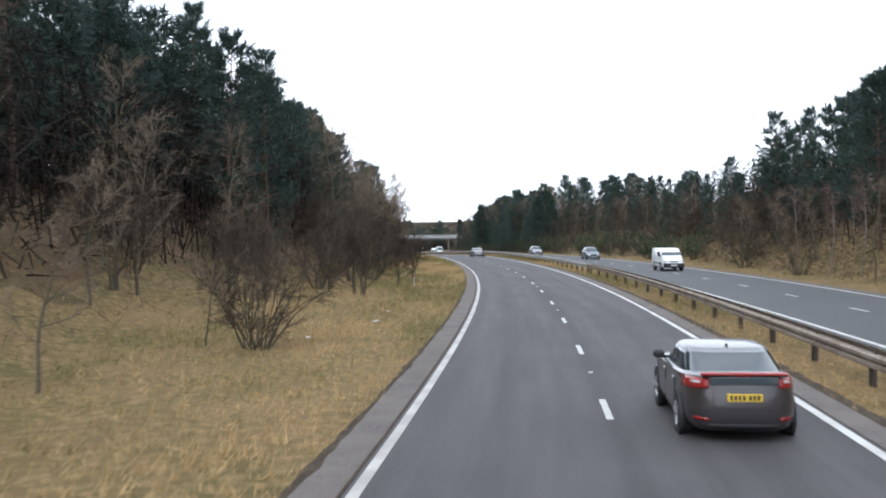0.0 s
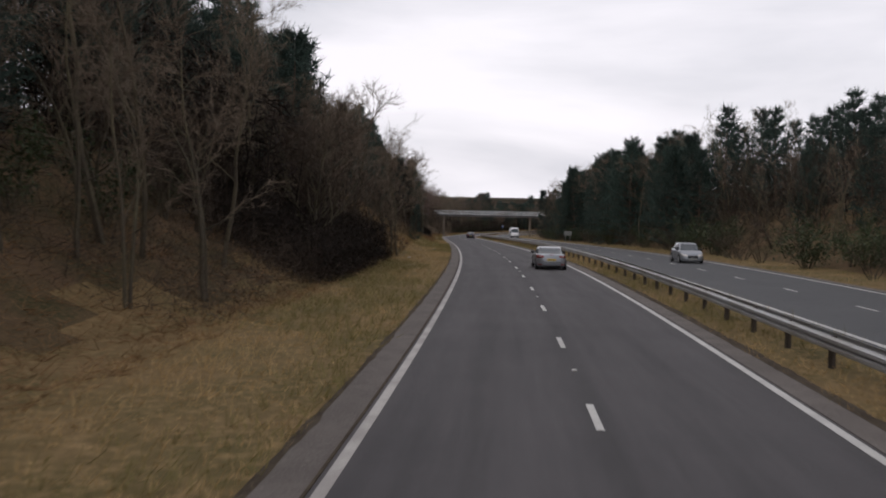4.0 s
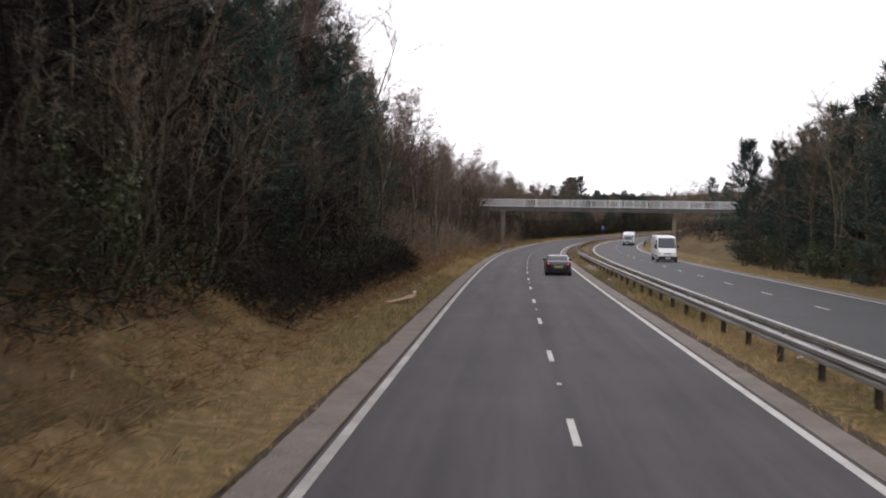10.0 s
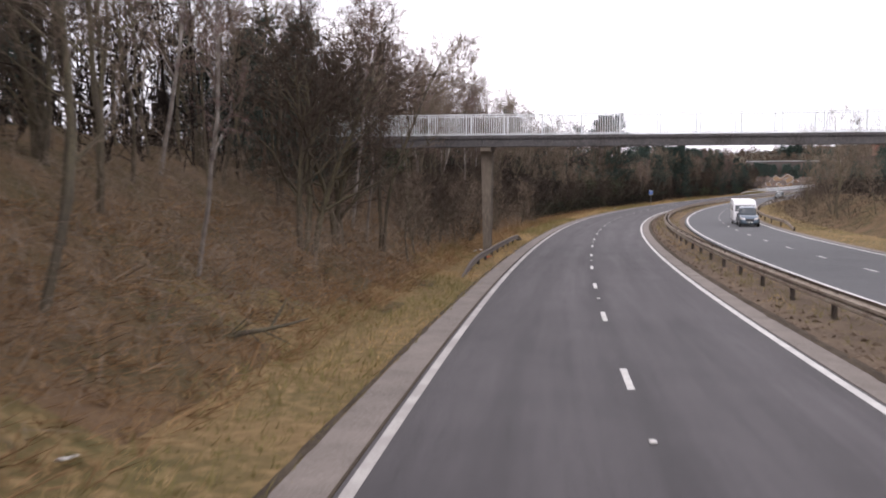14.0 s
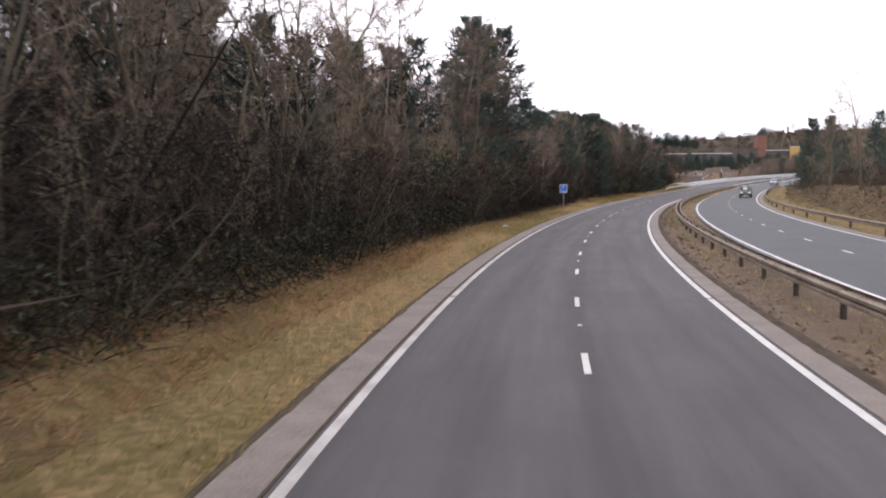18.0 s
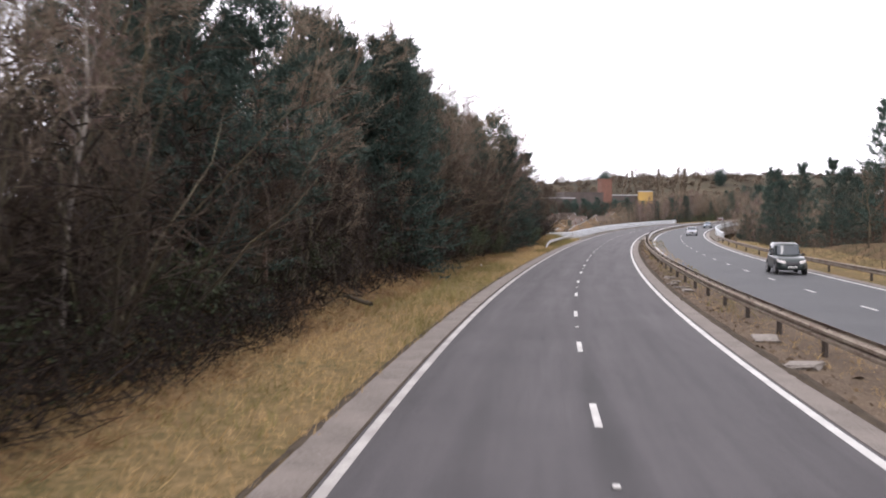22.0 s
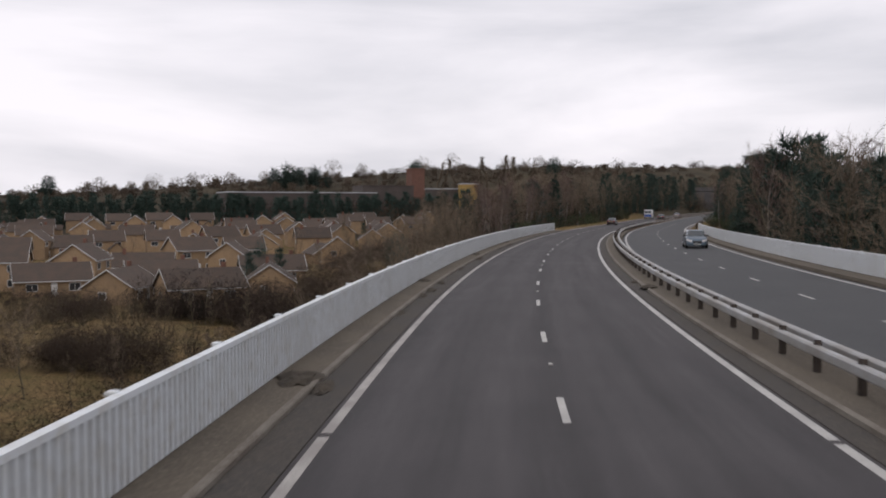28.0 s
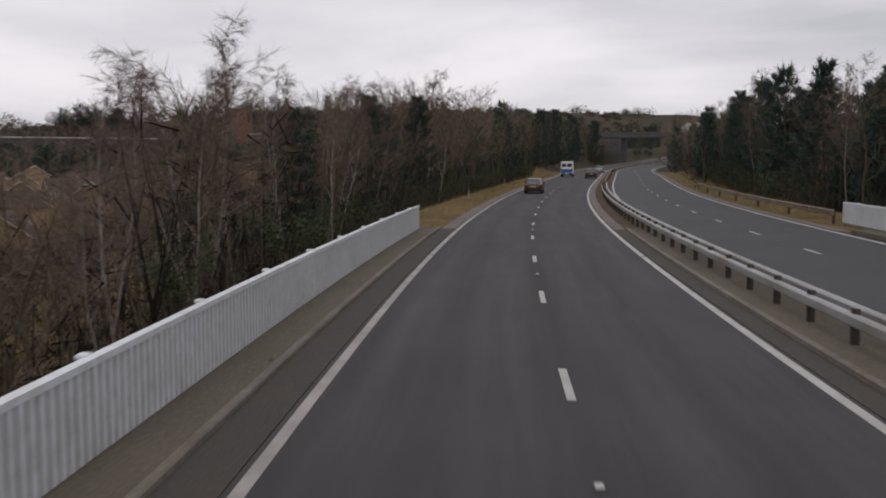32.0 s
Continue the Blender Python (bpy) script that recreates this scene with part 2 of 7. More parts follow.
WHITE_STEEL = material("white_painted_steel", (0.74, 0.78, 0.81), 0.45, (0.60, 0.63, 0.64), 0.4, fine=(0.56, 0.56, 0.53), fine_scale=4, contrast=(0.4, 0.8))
# darker copy of the white steel: rib shade put into the colour, plus grime
STEEL_SHADE_GRIME = material("shaded_grimy_white_steel", (0.46, 0.485, 0.50), 0.6, (0.36, 0.37, 0.37), 0.8, fine=(0.30, 0.29, 0.27), fine_scale=6, contrast=(0.4, 0.8))
CONCRETE = material("concrete", (0.24, 0.21, 0.185), 0.9, (0.16, 0.14, 0.12), 0.5, fine=(0.30, 0.27, 0.24), fine_scale=12, bump=0.2)
PIER = material("stained_pier_concrete", (0.155, 0.128, 0.100), 0.9, (0.10, 0.083, 0.066), 0.7, fine=(0.20, 0.17, 0.135), fine_scale=9, bump=0.2, stretch=(1, 1, 0.3))
DECK = material("dark_deck_steel", (0.085, 0.083, 0.085), 0.7, (0.055, 0.05, 0.05), 0.8, fine=(0.12, 0.11, 0.105), fine_scale=10)
BARK = material("bark", (0.078, 0.064, 0.046), 0.95, (0.12, 0.105, 0.06), 2.0, fine=(0.05, 0.042, 0.034), fine_scale=22, bump=0.6, bump_scale=25, vary=0.25, stretch=(1, 1, 0.3))
PINE_BARK = material("pine_bark", (0.10, 0.065, 0.045), 0.95, (0.06, 0.045, 0.038), 2.0, fine=(0.14, 0.09, 0.06), fine_scale=18, bump=0.6, vary=0.2, stretch=(1, 1, 0.3))
BIRCH_BARK = material("birch_bark", (0.27, 0.245, 0.215), 0.8, (0.10, 0.08, 0.07), 3.0, fine=(0.2, 0.17, 0.14), fine_scale=12, vary=0.15)
TWIG = material("twigs", (0.158, 0.124, 0.092), 0.95, vary=0.45, spec=0.15)
TWIG_RED = material("birch_twigs", (0.14, 0.098, 0.086), 0.95, vary=0.35, spec=0.15)
BUSH_TWIG = material("shrub_twigs", (0.066, 0.050, 0.038), 0.95, vary=0.5, spec=0.15)
NEEDLE = material("pine_needles", (0.040, 0.064, 0.052), 0.75, vary=0.55, spec=0.25)
IVY = material("evergreen_leaves", (0.040, 0.055, 0.022), 0.6, vary=0.6, spec=0.3)
BLADE = material("dry_grass_blades", (0.365, 0.256, 0.125), 0.95, vary=0.55, spec=0.15)
BLADE_GREEN = material("green_grass_blades", (0.168, 0.143, 0.057), 0.95, vary=0.55, spec=0.15)
BRACKEN = material("dead_bracken", (0.30, 0.185, 0.095), 0.95, vary=0.6, spec=0.1)
SOIL = material("crumbled_soil", (0.045, 0.035, 0.027), 1.0, (0.075, 0.06, 0.045), 1.5, fine=(0.10, 0.08, 0.055), fine_scale=18, bump=0.8, bump_scale=25, spec=0.1)
FAR_FIELD = material("distant_fields", (0.068, 0.058, 0.040), 1.0, (0.045, 0.040, 0.030), 0.012, fine=(0.09, 0.075, 0.05), fine_scale=0.05, spec=0.1)

# ---- building helpers ----
def mesh_of(name, verts, faces, mats=(), smooth=False):
    me = bpy.data.meshes.new(name)
    me.from_pydata([tuple(v) for v in verts], [], [tuple(f) for f in faces])
    for m in mats if isinstance(mats, (list, tuple)) else [mats]:
        me.materials.append(m)
    if smooth:
        me.polygons.foreach_set("use_smooth", [True] * len(me.polygons))
    me.update()
    return me


def child(name, me, parent, m=None, label=""):
    """A part: a mesh under a thing, at the pose m within it."""
    ob = new(name, me)
    ob.parent = parent
    if m is not None:
        ob.matrix_basis = m
    return tagged(ob, label)


def part(name, bm, mat, parent, label=""):
    me = bpy.data.meshes.new(name)
    bm.to_mesh(me)
    bm.free()
    for m in mat if isinstance(mat, (list, tuple)) else [mat]:
        me.materials.append(m)
    return child(name, me, parent, None, label)


def box_into(bm, size, at=(0, 0, 0), bevel=0.0, turn=None):
    made = bmesh.ops.create_cube(bm, size=1.0)["verts"]
    m = Matrix.Translation(at) @ (turn.to_4x4() if turn else Matrix()) @ Matrix.Diagonal((*size, 1))
    bmesh.ops.transform(bm, matrix=m, verts=made)
    if bevel:
        edges = list({e for v in made for e in v.link_edges})
        bmesh.ops.bevel(bm, geom=edges, offset=bevel, segments=1, affect="EDGES")
    return bm


def cyl_into(bm, r0, r1, depth, at=(0, 0, 0), turn=None, seg=12):
    m = Matrix.Translation(at) @ (turn.to_4x4() if turn else Matrix())
    bmesh.ops.create_cone(bm, cap_ends=True, segments=seg, radius1=r0, radius2=r1, depth=depth, matrix=m)
    return bm


def sweep(profile, stations, mats, name, closed=True, off=None, up=None):
    """A profile of (offset, height) pairs drawn along the road's stations."""
    verts, faces, n = [], [], len(profile)
    for s in stations:
        o0, u0 = (off(s) if off else 0.0), (up(s) if up else 0.0)
        verts += [road(s, o + o0, u + u0) for o, u in profile]
    for i in range(len(stations) - 1):
        for j in range(n if closed else n - 1):
            a, b = i * n + j, i * n + (j + 1) % n
            faces.append((a, b, b + n, a + n))
    if closed:
        faces += [tuple(range(n - 1, -1, -1)), tuple(range(len(verts) - n, len(verts)))]
    return mesh_of(name, verts, faces, mats)


def spread(a, b, step):
    return list(np.linspace(a, b, max(2, int(round((b - a) / step)) + 1)))


def smooth_knots(s, xs, ys):
    """A value along the road, eased between knots."""
    s = np.asarray(s, float)
    i = np.clip(np.searchsorted(xs, s) - 1, 0, len(xs) - 2)
    x0, x1 = np.asarray(xs, float)[i], np.asarray(xs, float)[i + 1]
    y0, y1 = np.asarray(ys, float)[i], np.asarray(ys, float)[i + 1]
    u = np.clip((s - x0) / (x1 - x0), 0, 1)
    return y0 + (y1 - y0) * u * u * (3 - 2 * u)


ROAD_FROM, ROAD_TO = -140, 1300
BRIDGE_FROM, BRIDGE_TO = 673.0, 832.0


def opposite(s):
    """Offset of the other carriageway's lane line."""
    return float(smooth_knots(s, [-300, 470, 680, 2000], [12.0, 12.0, 9.9, 9.9]))


# ---- ground ----
def ground_rel(s, off):
    """Height of the ground over the road at a station and offset."""
    s, off = np.broadcast_arrays(np.asarray(s, float), np.asarray(off, float))
    opp = smooth_knots(s, [-300, 470, 680, 2000], [12.0, 12.0, 9.9, 9.9])
    left = -off
    foot = smooth_knots(s, [-200, 0, 80, 160, 200, 240, 340, 400, 480, 600, 660, 2000], [13, 13, 13, 8.6, 7.4, 6.0, 5.8, 6.6, 8.0, 7.5, 7.5, 7.5])
    top = smooth_knots(s, [-200, 0, 90, 160, 240, 340, 400, 480, 600, 650, 668, 700, 810, 850, 1000, 1200, 2000],
                       [6, 6, 6.5, 8.0, 6.0, 5.5, 5, 2.0, 0.6, -1.5, -6, -13, -13, -7, 1.0, 3, 3])
    steep = smooth_knots(s, [-200, 60, 160, 300, 480, 660, 676, 690, 800, 816, 2000], [0.45, 0.45, 0.62, 0.6, 0.35, 0.5, 1.0, 4.0, 4.0, 0.7, 0.5])
    run = np.abs(top) / steep + 1.0
    u = np.clip((left - foot) / run, 0, 1)
    zl = top * u * u * (3 - 2 * u) * 0.5 + top * u * 0.5
    zl += np.clip(left - foot - run, 0, 60) * smooth_knots(s, [-200, 300, 480, 640, 2000], [0.12, 0.08, 0.02, 0.0, 0.0])
    right = off - opp - 5.0
    foot_r = smooth_knots(s, [-200, 100, 220, 320, 420, 672, 690, 800, 830, 2000], [3, 3, 3, 7, 4, 4, 2.0, 2.0, 4, 4])
    top_r = smooth_knots(s, [-200, 100, 200, 270, 330, 400, 460, 600, 650, 668, 700, 810, 850, 1000, 2000],
                         [8, 8, 5, 2, 1.0, 1.2, 3, 2.0, 0, -5, -9, -9, -2, 2, 3])
    v = np.clip((right - foot_r) / (np.abs(top_r) / smooth_knots(s, [-200, 672, 690, 800, 820, 2000], [0.5, 0.5, 3.0, 3.0, 0.5, 0.5]) + 1.0), 0, 1)
    zr = top_r * v * v * (3 - 2 * v)
    zr += np.clip(right - 25, 0, 100) * smooth_knots(s, [-200, 150, 300, 2000], [0.1, 0.1, 0.02, 0.02])
    z = np.where(off < 0, zl, np.where(right > 0, zr, 0.0))
    bump = 0.07 * np.sin(s * 0.43 + off * 0.7 + 1.7 * np.sin(s * 0.17)) * np.sin(off * 0.9 + s * 0.21) + 0.035 * np.sin(s * 1.3 - off * 1.1 + 2.1 * np.sin(off * 0.6 + s * 0.31))
    away = np.clip(np.minimum(np.abs(off + 4.4), 99) / 3.0, 0, 1) * ((off < -4.4) | (right > 0.5))
    # tussocky shoulder before the viaduct's wing panel
    shoulder = 0.72 * np.clip((s - 650) / 9, 0, 1) * np.clip((674 - s) / 3, 0, 1) * np.clip((left - 5.9) / 1.4, 0, 1) * np.clip((10.2 - left) / 1.5, 0, 1)
    return z + bump * away * np.clip(np.abs(z) + 0.5, 0, 2) + shoulder


def ground_z(s, off):
    """Height of the ground in the world, with the valley under the viaduct and the far rise."""
    x, y, z = road_np(s, off)
    s, off = np.broadcast_arrays(np.asarray(s, float), np.asarray(off, float))
    near = z + ground_rel(s, off)
    far_left = -25.5 + np.clip((y - 930) / 170, 0, 1) * 5.5 + np.clip((y - 1100) / 150, 0, 1) * 8 + np.clip((y - 1180) / 130, 0, 1) * np.interp(x, [-400, -174, -69, 0, 90, 170], [7, 8, 15, 20, 26, 29])
    w = np.clip((-off - 25) / 25, 0, 1) * np.clip((s - 640) / 30, 0, 1) * np.where(s > 850, np.clip((-off - 40) / 25, 0, 1), 1.0)
    w = w * w * (3 - 2 * w)
    return near * (1 - w) + far_left * w


def build_ground():
    st = np.concatenate([np.arange(-220, -20, 12.0), np.arange(-20, 900, 2.5), np.arange(900, 1590, 12.0)])
    of = np.concatenate([[-900, -700, -520, -400, -310, -240, -190, -150, -120, -95, -75, -60, -50, -42, -36, -31, -27], np.arange(-24, -4.3, 0.7), [-4.36, -4.3],
                         [-3.5, 0, 3.6, 4.3, 4.8, 5.4, 6, 6.6, 7.2, 8, 12, 14, 15, 15.8], np.arange(16.5, 40, 1.5), [44, 50, 60, 75, 95, 120, 160, 210, 260, 320]])
    S, F = np.meshgrid(st, of, indexing="ij")
    X, Y, _ = road_np(S, F)
    Z = ground_z(S, F)
    opp = smooth_knots(S, [-300, 470, 680, 2000], [12.0, 12.0, 9.9, 9.9])
    under = ((F > -4.34) & (F < 4.33)) | ((F > opp - 4.3) & (F < opp + 4.6))
    Z = Z - 0.12 * under
    span = (S > BRIDGE_FROM) & (S < BRIDGE_TO) & (F > -8) & (F < 17.5)
    Z = np.where(span, Z - 13.0 * np.minimum(1, np.minimum(S - BRIDGE_FROM, BRIDGE_TO - S) / 12), Z)
    n, m = S.shape
    verts = np.stack([X, Y, Z], -1).reshape(-1, 3)
    i, j = np.meshgrid(np.arange(n - 1), np.arange(m - 1), indexing="ij")
    a = (i * m + j).ravel()
    faces = np.stack([a, a + 1, a + m + 1, a + m], -1)
    faces = faces[:, ::-1].tolist()
    loop = [k * m for k in range(n)] + [(n - 1) * m + k for k in range(1, m)] + [k * m + m - 1 for k in range(n - 2, -1, -1)] + [k for k in range(m - 2, 0, -1)]
    c = np.array([20.0, 650.0])
    rim = []
    for k in loop:
        d = verts[k][:2] - c
        d = d / np.linalg.norm(d)
        rim.append((*(c + d * 4200), 6.0))
    base = len(verts)
    q = len(loop)
    for k in range(q):
        faces.append((loop[k], loop[(k + 1) % q], base + (k + 1) % q, base + k))
    mids = np.stack([(S[:-1, :-1] + S[1:, 1:]) / 2, (F[:-1, :-1] + F[1:, 1:]) / 2], -1).reshape(-1, 2)
    return np.concatenate([verts, rim]), faces, mids


gv, gf, gmid = build_ground()
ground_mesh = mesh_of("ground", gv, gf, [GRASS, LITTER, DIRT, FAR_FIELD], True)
_cen = gmid[: len(ground_mesh.polygons)]
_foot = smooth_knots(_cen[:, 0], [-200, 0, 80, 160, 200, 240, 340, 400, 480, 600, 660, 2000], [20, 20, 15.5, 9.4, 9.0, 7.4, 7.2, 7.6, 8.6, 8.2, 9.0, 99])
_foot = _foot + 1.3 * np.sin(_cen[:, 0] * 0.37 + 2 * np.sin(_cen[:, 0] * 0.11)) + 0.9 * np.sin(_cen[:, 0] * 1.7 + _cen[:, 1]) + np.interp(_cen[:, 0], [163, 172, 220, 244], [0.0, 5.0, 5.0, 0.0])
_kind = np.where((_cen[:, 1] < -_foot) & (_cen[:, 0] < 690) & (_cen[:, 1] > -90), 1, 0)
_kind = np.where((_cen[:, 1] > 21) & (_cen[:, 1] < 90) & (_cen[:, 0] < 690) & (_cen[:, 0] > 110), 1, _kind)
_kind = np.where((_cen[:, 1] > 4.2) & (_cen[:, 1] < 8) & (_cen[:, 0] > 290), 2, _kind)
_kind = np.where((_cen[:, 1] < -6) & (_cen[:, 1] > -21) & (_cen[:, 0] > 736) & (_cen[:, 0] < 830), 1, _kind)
_kind = np.where(((_cen[:, 1] < -170) | (_cen[:, 0] > 1000)) | (_cen[:, 1] > 90), 3, _kind)
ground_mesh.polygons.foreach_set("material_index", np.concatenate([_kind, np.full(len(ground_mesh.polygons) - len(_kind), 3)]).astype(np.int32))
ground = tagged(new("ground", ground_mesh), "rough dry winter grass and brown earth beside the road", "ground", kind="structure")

# ---- carriageways ----
SR = spread(ROAD_FROM, ROAD_TO, 4.0)
road_profile = [(-3.66, -0.1)] + [(-3.66 + 7.46 * k / 32, 0.0) for k in range(33)] + [(3.8, -0.1)]
road_mesh = sweep(road_profile, SR, ASPHALT, "road")
across = road_mesh.attributes.new("across", "FLOAT", "POINT")
across.data.foreach_set("value", np.tile([(o + 3.66) / 7.46 for o, _ in road_profile], len(SR)).astype(np.float32))
along = road_mesh.attributes.new("along", "FLOAT", "POINT")
along.data.foreach_set("value", np.repeat(np.asarray(SR, np.float32), len(road_profile)))
carriageway = tagged(new("road", road_mesh),
                     "dark grey asphalt carriageway with white lane markings", "road", kind="structure")
far_road = tagged(new("road_opposite", sweep([(-4.0, -0.1), (-4.0, 0), (4.05, 0), (4.05, -0.1)], SR, ASPHALT_OLD, "road_opposite", off=opposite)),
                  "worn grey asphalt of the opposite carriageway", "road", kind="structure")
for name, a, b, f in (("edge_strip_nearside", -4.34, -3.66, None), ("edge_strip_median", 3.8, 4.34, None), ("edge_strip_opposite", 4.05, 4.6, opposite)):
    for piece, s0, s1, mt in (("cutting", ROAD_FROM, 235.0, CHANNEL_DARK), ("before", 235.0, BRIDGE_FROM - 1, CHANNEL), ("after", BRIDGE_TO + 1, ROAD_TO, CHANNEL)):
        tagged(new(name + "_" + piece, sweep([(a, -0.12), (a, 0.012), (b, 0.012), (b, -0.12)], spread(s0, s1, 4.0), mt, name, off=f)),
               "weathered pale concrete channel strip beside the asphalt", "road edge", kind="structure")


def line(name, a, w, stations, parent, off=None, mat=None):
    return child(name, sweep([(a - w / 2, -0.002), (a - w / 2, 0.005), (a + w / 2, 0.005), (a + w / 2, -0.002)], stations, mat or PAINT, name, off=off), parent)


for a in (-3.5, 3.64):
    for s in np.arange(ROAD_FROM, ROAD_TO, 60.0):
        line("edge_line", a, 0.165, spread(s + 0.12, s + 59.88, 4), carriageway, mat=PAINT_DIRTY if a < 0 else PAINT)
for a in (-3.7, 3.72):
    line("edge_line", a, 0.18, SR, far_road, opposite)
for k in range(-10, 140):
    line("lane_dash", 0.0, 0.125, spread(9 * k - 1.0, 9 * k + 1.0, 1), carriageway)
# dashes of the opposite carriageway keep their 9 m along its own, longer or shorter, line
_run = _sum(1 + _bend * np.interp(STATIONS, [470, 680], [12.0, 9.9])) * 1.0 - np.interp(STATIONS, [150, 190, 255, 460, 600, 725, 795], [4.7, 3.5, 1.9, 1.9, 2.5, 0.0, -1.0])
for k in range(-8, 132):
    s = float(np.interp(9 * k, _run, STATIONS))
    line("lane_dash", 0.0, 0.125, spread(s - 1.0, s + 1.0, 1), far_road, opposite)

tagged(new("road_joint", sweep([(-3.69, -0.1), (-3.69, 0.015), (-3.645, 0.015), (-3.645, -0.1)], spread(-60, 671, 4.0), SOIL, "road_joint")), "dark silted joint between asphalt and concrete strip", "road edge", kind="structure")
# crumbling soil between the channel strip and the grass
for name, s0, s1, o0, o1 in (("soil_edge_nearside", -60, 230, -4.41, -4.29), ("soil_edge_bend", 230, 671, -4.47, -4.36), ("soil_edge_median", -60, 668, 4.32, 4.62)):
    sts = spread(s0, s1, 0.6)
    verts, faces = [], []
    for i, s in enumerate(sts):
        wob = 0.035 * math.sin(i * 0.37) + 0.03 * math.sin(i * 1.13 + 2) + 0.03 * math.sin(i * 2.9)
        a, b = (o0 - wob * 0.6, o1 + max(0.0, wob) * 0.9) if o0 < 0 else (o0 - max(0.0, wob) * 0.9, o1 + wob * 0.6)
        verts += [road(s, a, 0.0), road(s, (a + b) / 2, 0.045 + 0.02 * math.sin(i * 0.9)), road(s, b, 0.013)]
    for i in range(len(sts) - 1):
        for j in (0, 1):
            q = 3 * i + j
            faces.append((q, q + 1, q + 4, q + 3))
    tagged(new(name, mesh_of(name, verts, faces, SOIL)), "dark crumbled soil along the channel strip", "road edge", kind="structure")

# ---- road studs ----
bm = bmesh.new()
box_into(bm, (0.10, 0.16, 0.03), (0, 0, 0.015), 0.012)
stud_me = bpy.data.meshes.new("road_stud")
bm.to_mesh(stud_me)
bm.free()
stud_me.materials.append(PAINT)
for k in range(-2, 52):
    ob = tagged(new("road_stud", stud_me), "small pale reflecting stud set between lane dashes", "road stud", "studs along the lane line")
    ob.matrix_basis = on_road(9 * (2 * k + 0.5), 0.0, 0.002)

# ---- safety barriers ----
W_BEAM = [(0.0, 0.155), (0.035, 0.125), (0.07, 0.115), (0.07, 0.045), (0.0, 0.02), (0.0, -0.02), (0.07, -0.045), (0.07, -0.115), (0.035, -0.125), (0.0, -0.155),
          (-0.012, -0.155), (0.022, -0.125), (0.056, -0.105), (0.056, -0.055), (-0.012, -0.03), (-0.012, 0.03), (0.056, 0.055), (0.056, 0.105), (0.022, 0.125), (-0.012, 0.155)]
BOX_BEAM = [(-0.09, 0.07), (-0.06, 0.10), (0.06, 0.10), (0.09, 0.07), (0.09, -0.07), (0.06, -0.10), (-0.06, -0.10), (-0.09, -0.07)]
bm = bmesh.new()
box_into(bm, (0.012, 0.06, 0.95), (0, 0.03, 0.235))
box_into(bm, (0.10, 0.010, 0.95), (0.045, 0, 0.235))
box_into(bm, (0.05, 0.010, 0.95), (-0.02, 0.06, 0.235))
post_me = bpy.data.meshes.new("post")
bm.to_mesh(post_me)
bm.free()
post_me.materials.append(POST)


def barrier(s0, s1, off, mat, label, step=3.2, height=0.60, beams=((-0.13, -1),), profile=W_BEAM, end=0.0, start=0.0, lift=0.0):
    """A crash barrier from s0 to s1: posts and beams; its ends may bow down to the ground."""
    thing = tagged(new("safety_barrier"), label, "barrier", "crash barriers")
    at = off if callable(off) else (lambda s: off)
    thing.matrix_basis = Matrix.Translation(road(s0, at(s0)))
    back = thing.matrix_basis.inverted()

    def rise(s):
        d = 0.0
        if start and s < s0 + start:
            d = (1 - (s - s0) / start)
        if end and s > s1 - end:
            d = 1 - (s1 - s) / end
        return height - (height - 0.1) * d * d + lift
    for o, side in beams:
        prof = [(-x if side < 0 else x, z) for x, z in profile]
        prof = [(x + o, z) for x, z in prof]
        a = s0
        while a < s1 - 0.5:
            b = min(a + 9.6, s1)
            me = sweep(prof, spread(a, b, 3.2), mat, "beam", off=at, up=rise)
            me.transform(back)
            child("beam", me, thing)
            a = b
    for s in np.arange(s0 + 0.6, s1 - 0.3, step):
        m = back @ on_road(s, at(s), rise(s) - height + lift)
        child("post", post_me, thing, m)
    return thing


BOTH = ((-0.16, -1), (0.16, 1))
barrier(-60, 78, 5.55, RUSTY, "grimy weathered steel crash barrier along the central reserve", 4.0, beams=BOTH)
barrier(78, 345, 5.6, GALV, "grey galvanised corrugated crash barrier on dark posts", 3.2, beams=BOTH)
barrier(345, 664, lambda s: float(smooth_knots(s, [300, 345, 480, 664, 999], [5.9, 5.9, 6.1, 5.3, 5.3])), RUSTY, "rust-stained steel crash barrier on short posts", 4.8, beams=BOTH)
barrier(664, 900, 5.04, GALV, "silver box-beam crash barrier on the viaduct's median", 2.4, height=0.52, beams=((-0.02, 1), (0.42, 1)), profile=BOX_BEAM)
barrier(900, 1150, 5.3, RUSTY, "distant steel crash barrier on the central reserve", 9.6, beams=((0, 1),))
DARK_RUST = material("dark_rusted_steel", (0.085, 0.066, 0.052), 0.8, (0.05, 0.038, 0.03), 1.0, metal=0.1, fine=(0.13, 0.105, 0.085), fine_scale=12)
barrier(372, 404, -5.3, DARK_RUST, "dark rusted crash barrier guarding the footbridge pier", 3.2, end=5.0, start=6.0, beams=((0.1, 1),), lift=-0.2)
barrier(640, 672.6, lambda s: float(np.interp(s, [640, 664, 673], [-5.75, -5.62, -5.42])), GALV, "grey crash barrier leading to the white parapet", 3.2, beams=((0.1, 1),), start=6.0)
barrier(425, 676, lambda s: opposite(s) + 5.1, RUSTY, "brown crash barrier beyond the opposite carriageway", 9.6, beams=((-0.1, -1),), start=8.0)
barrier(838, 900, lambda s: opposite(s) + 5.4, RUSTY, "weathered crash barrier past the viaduct", 9.6, beams=((-0.1, -1),), end=6.0)

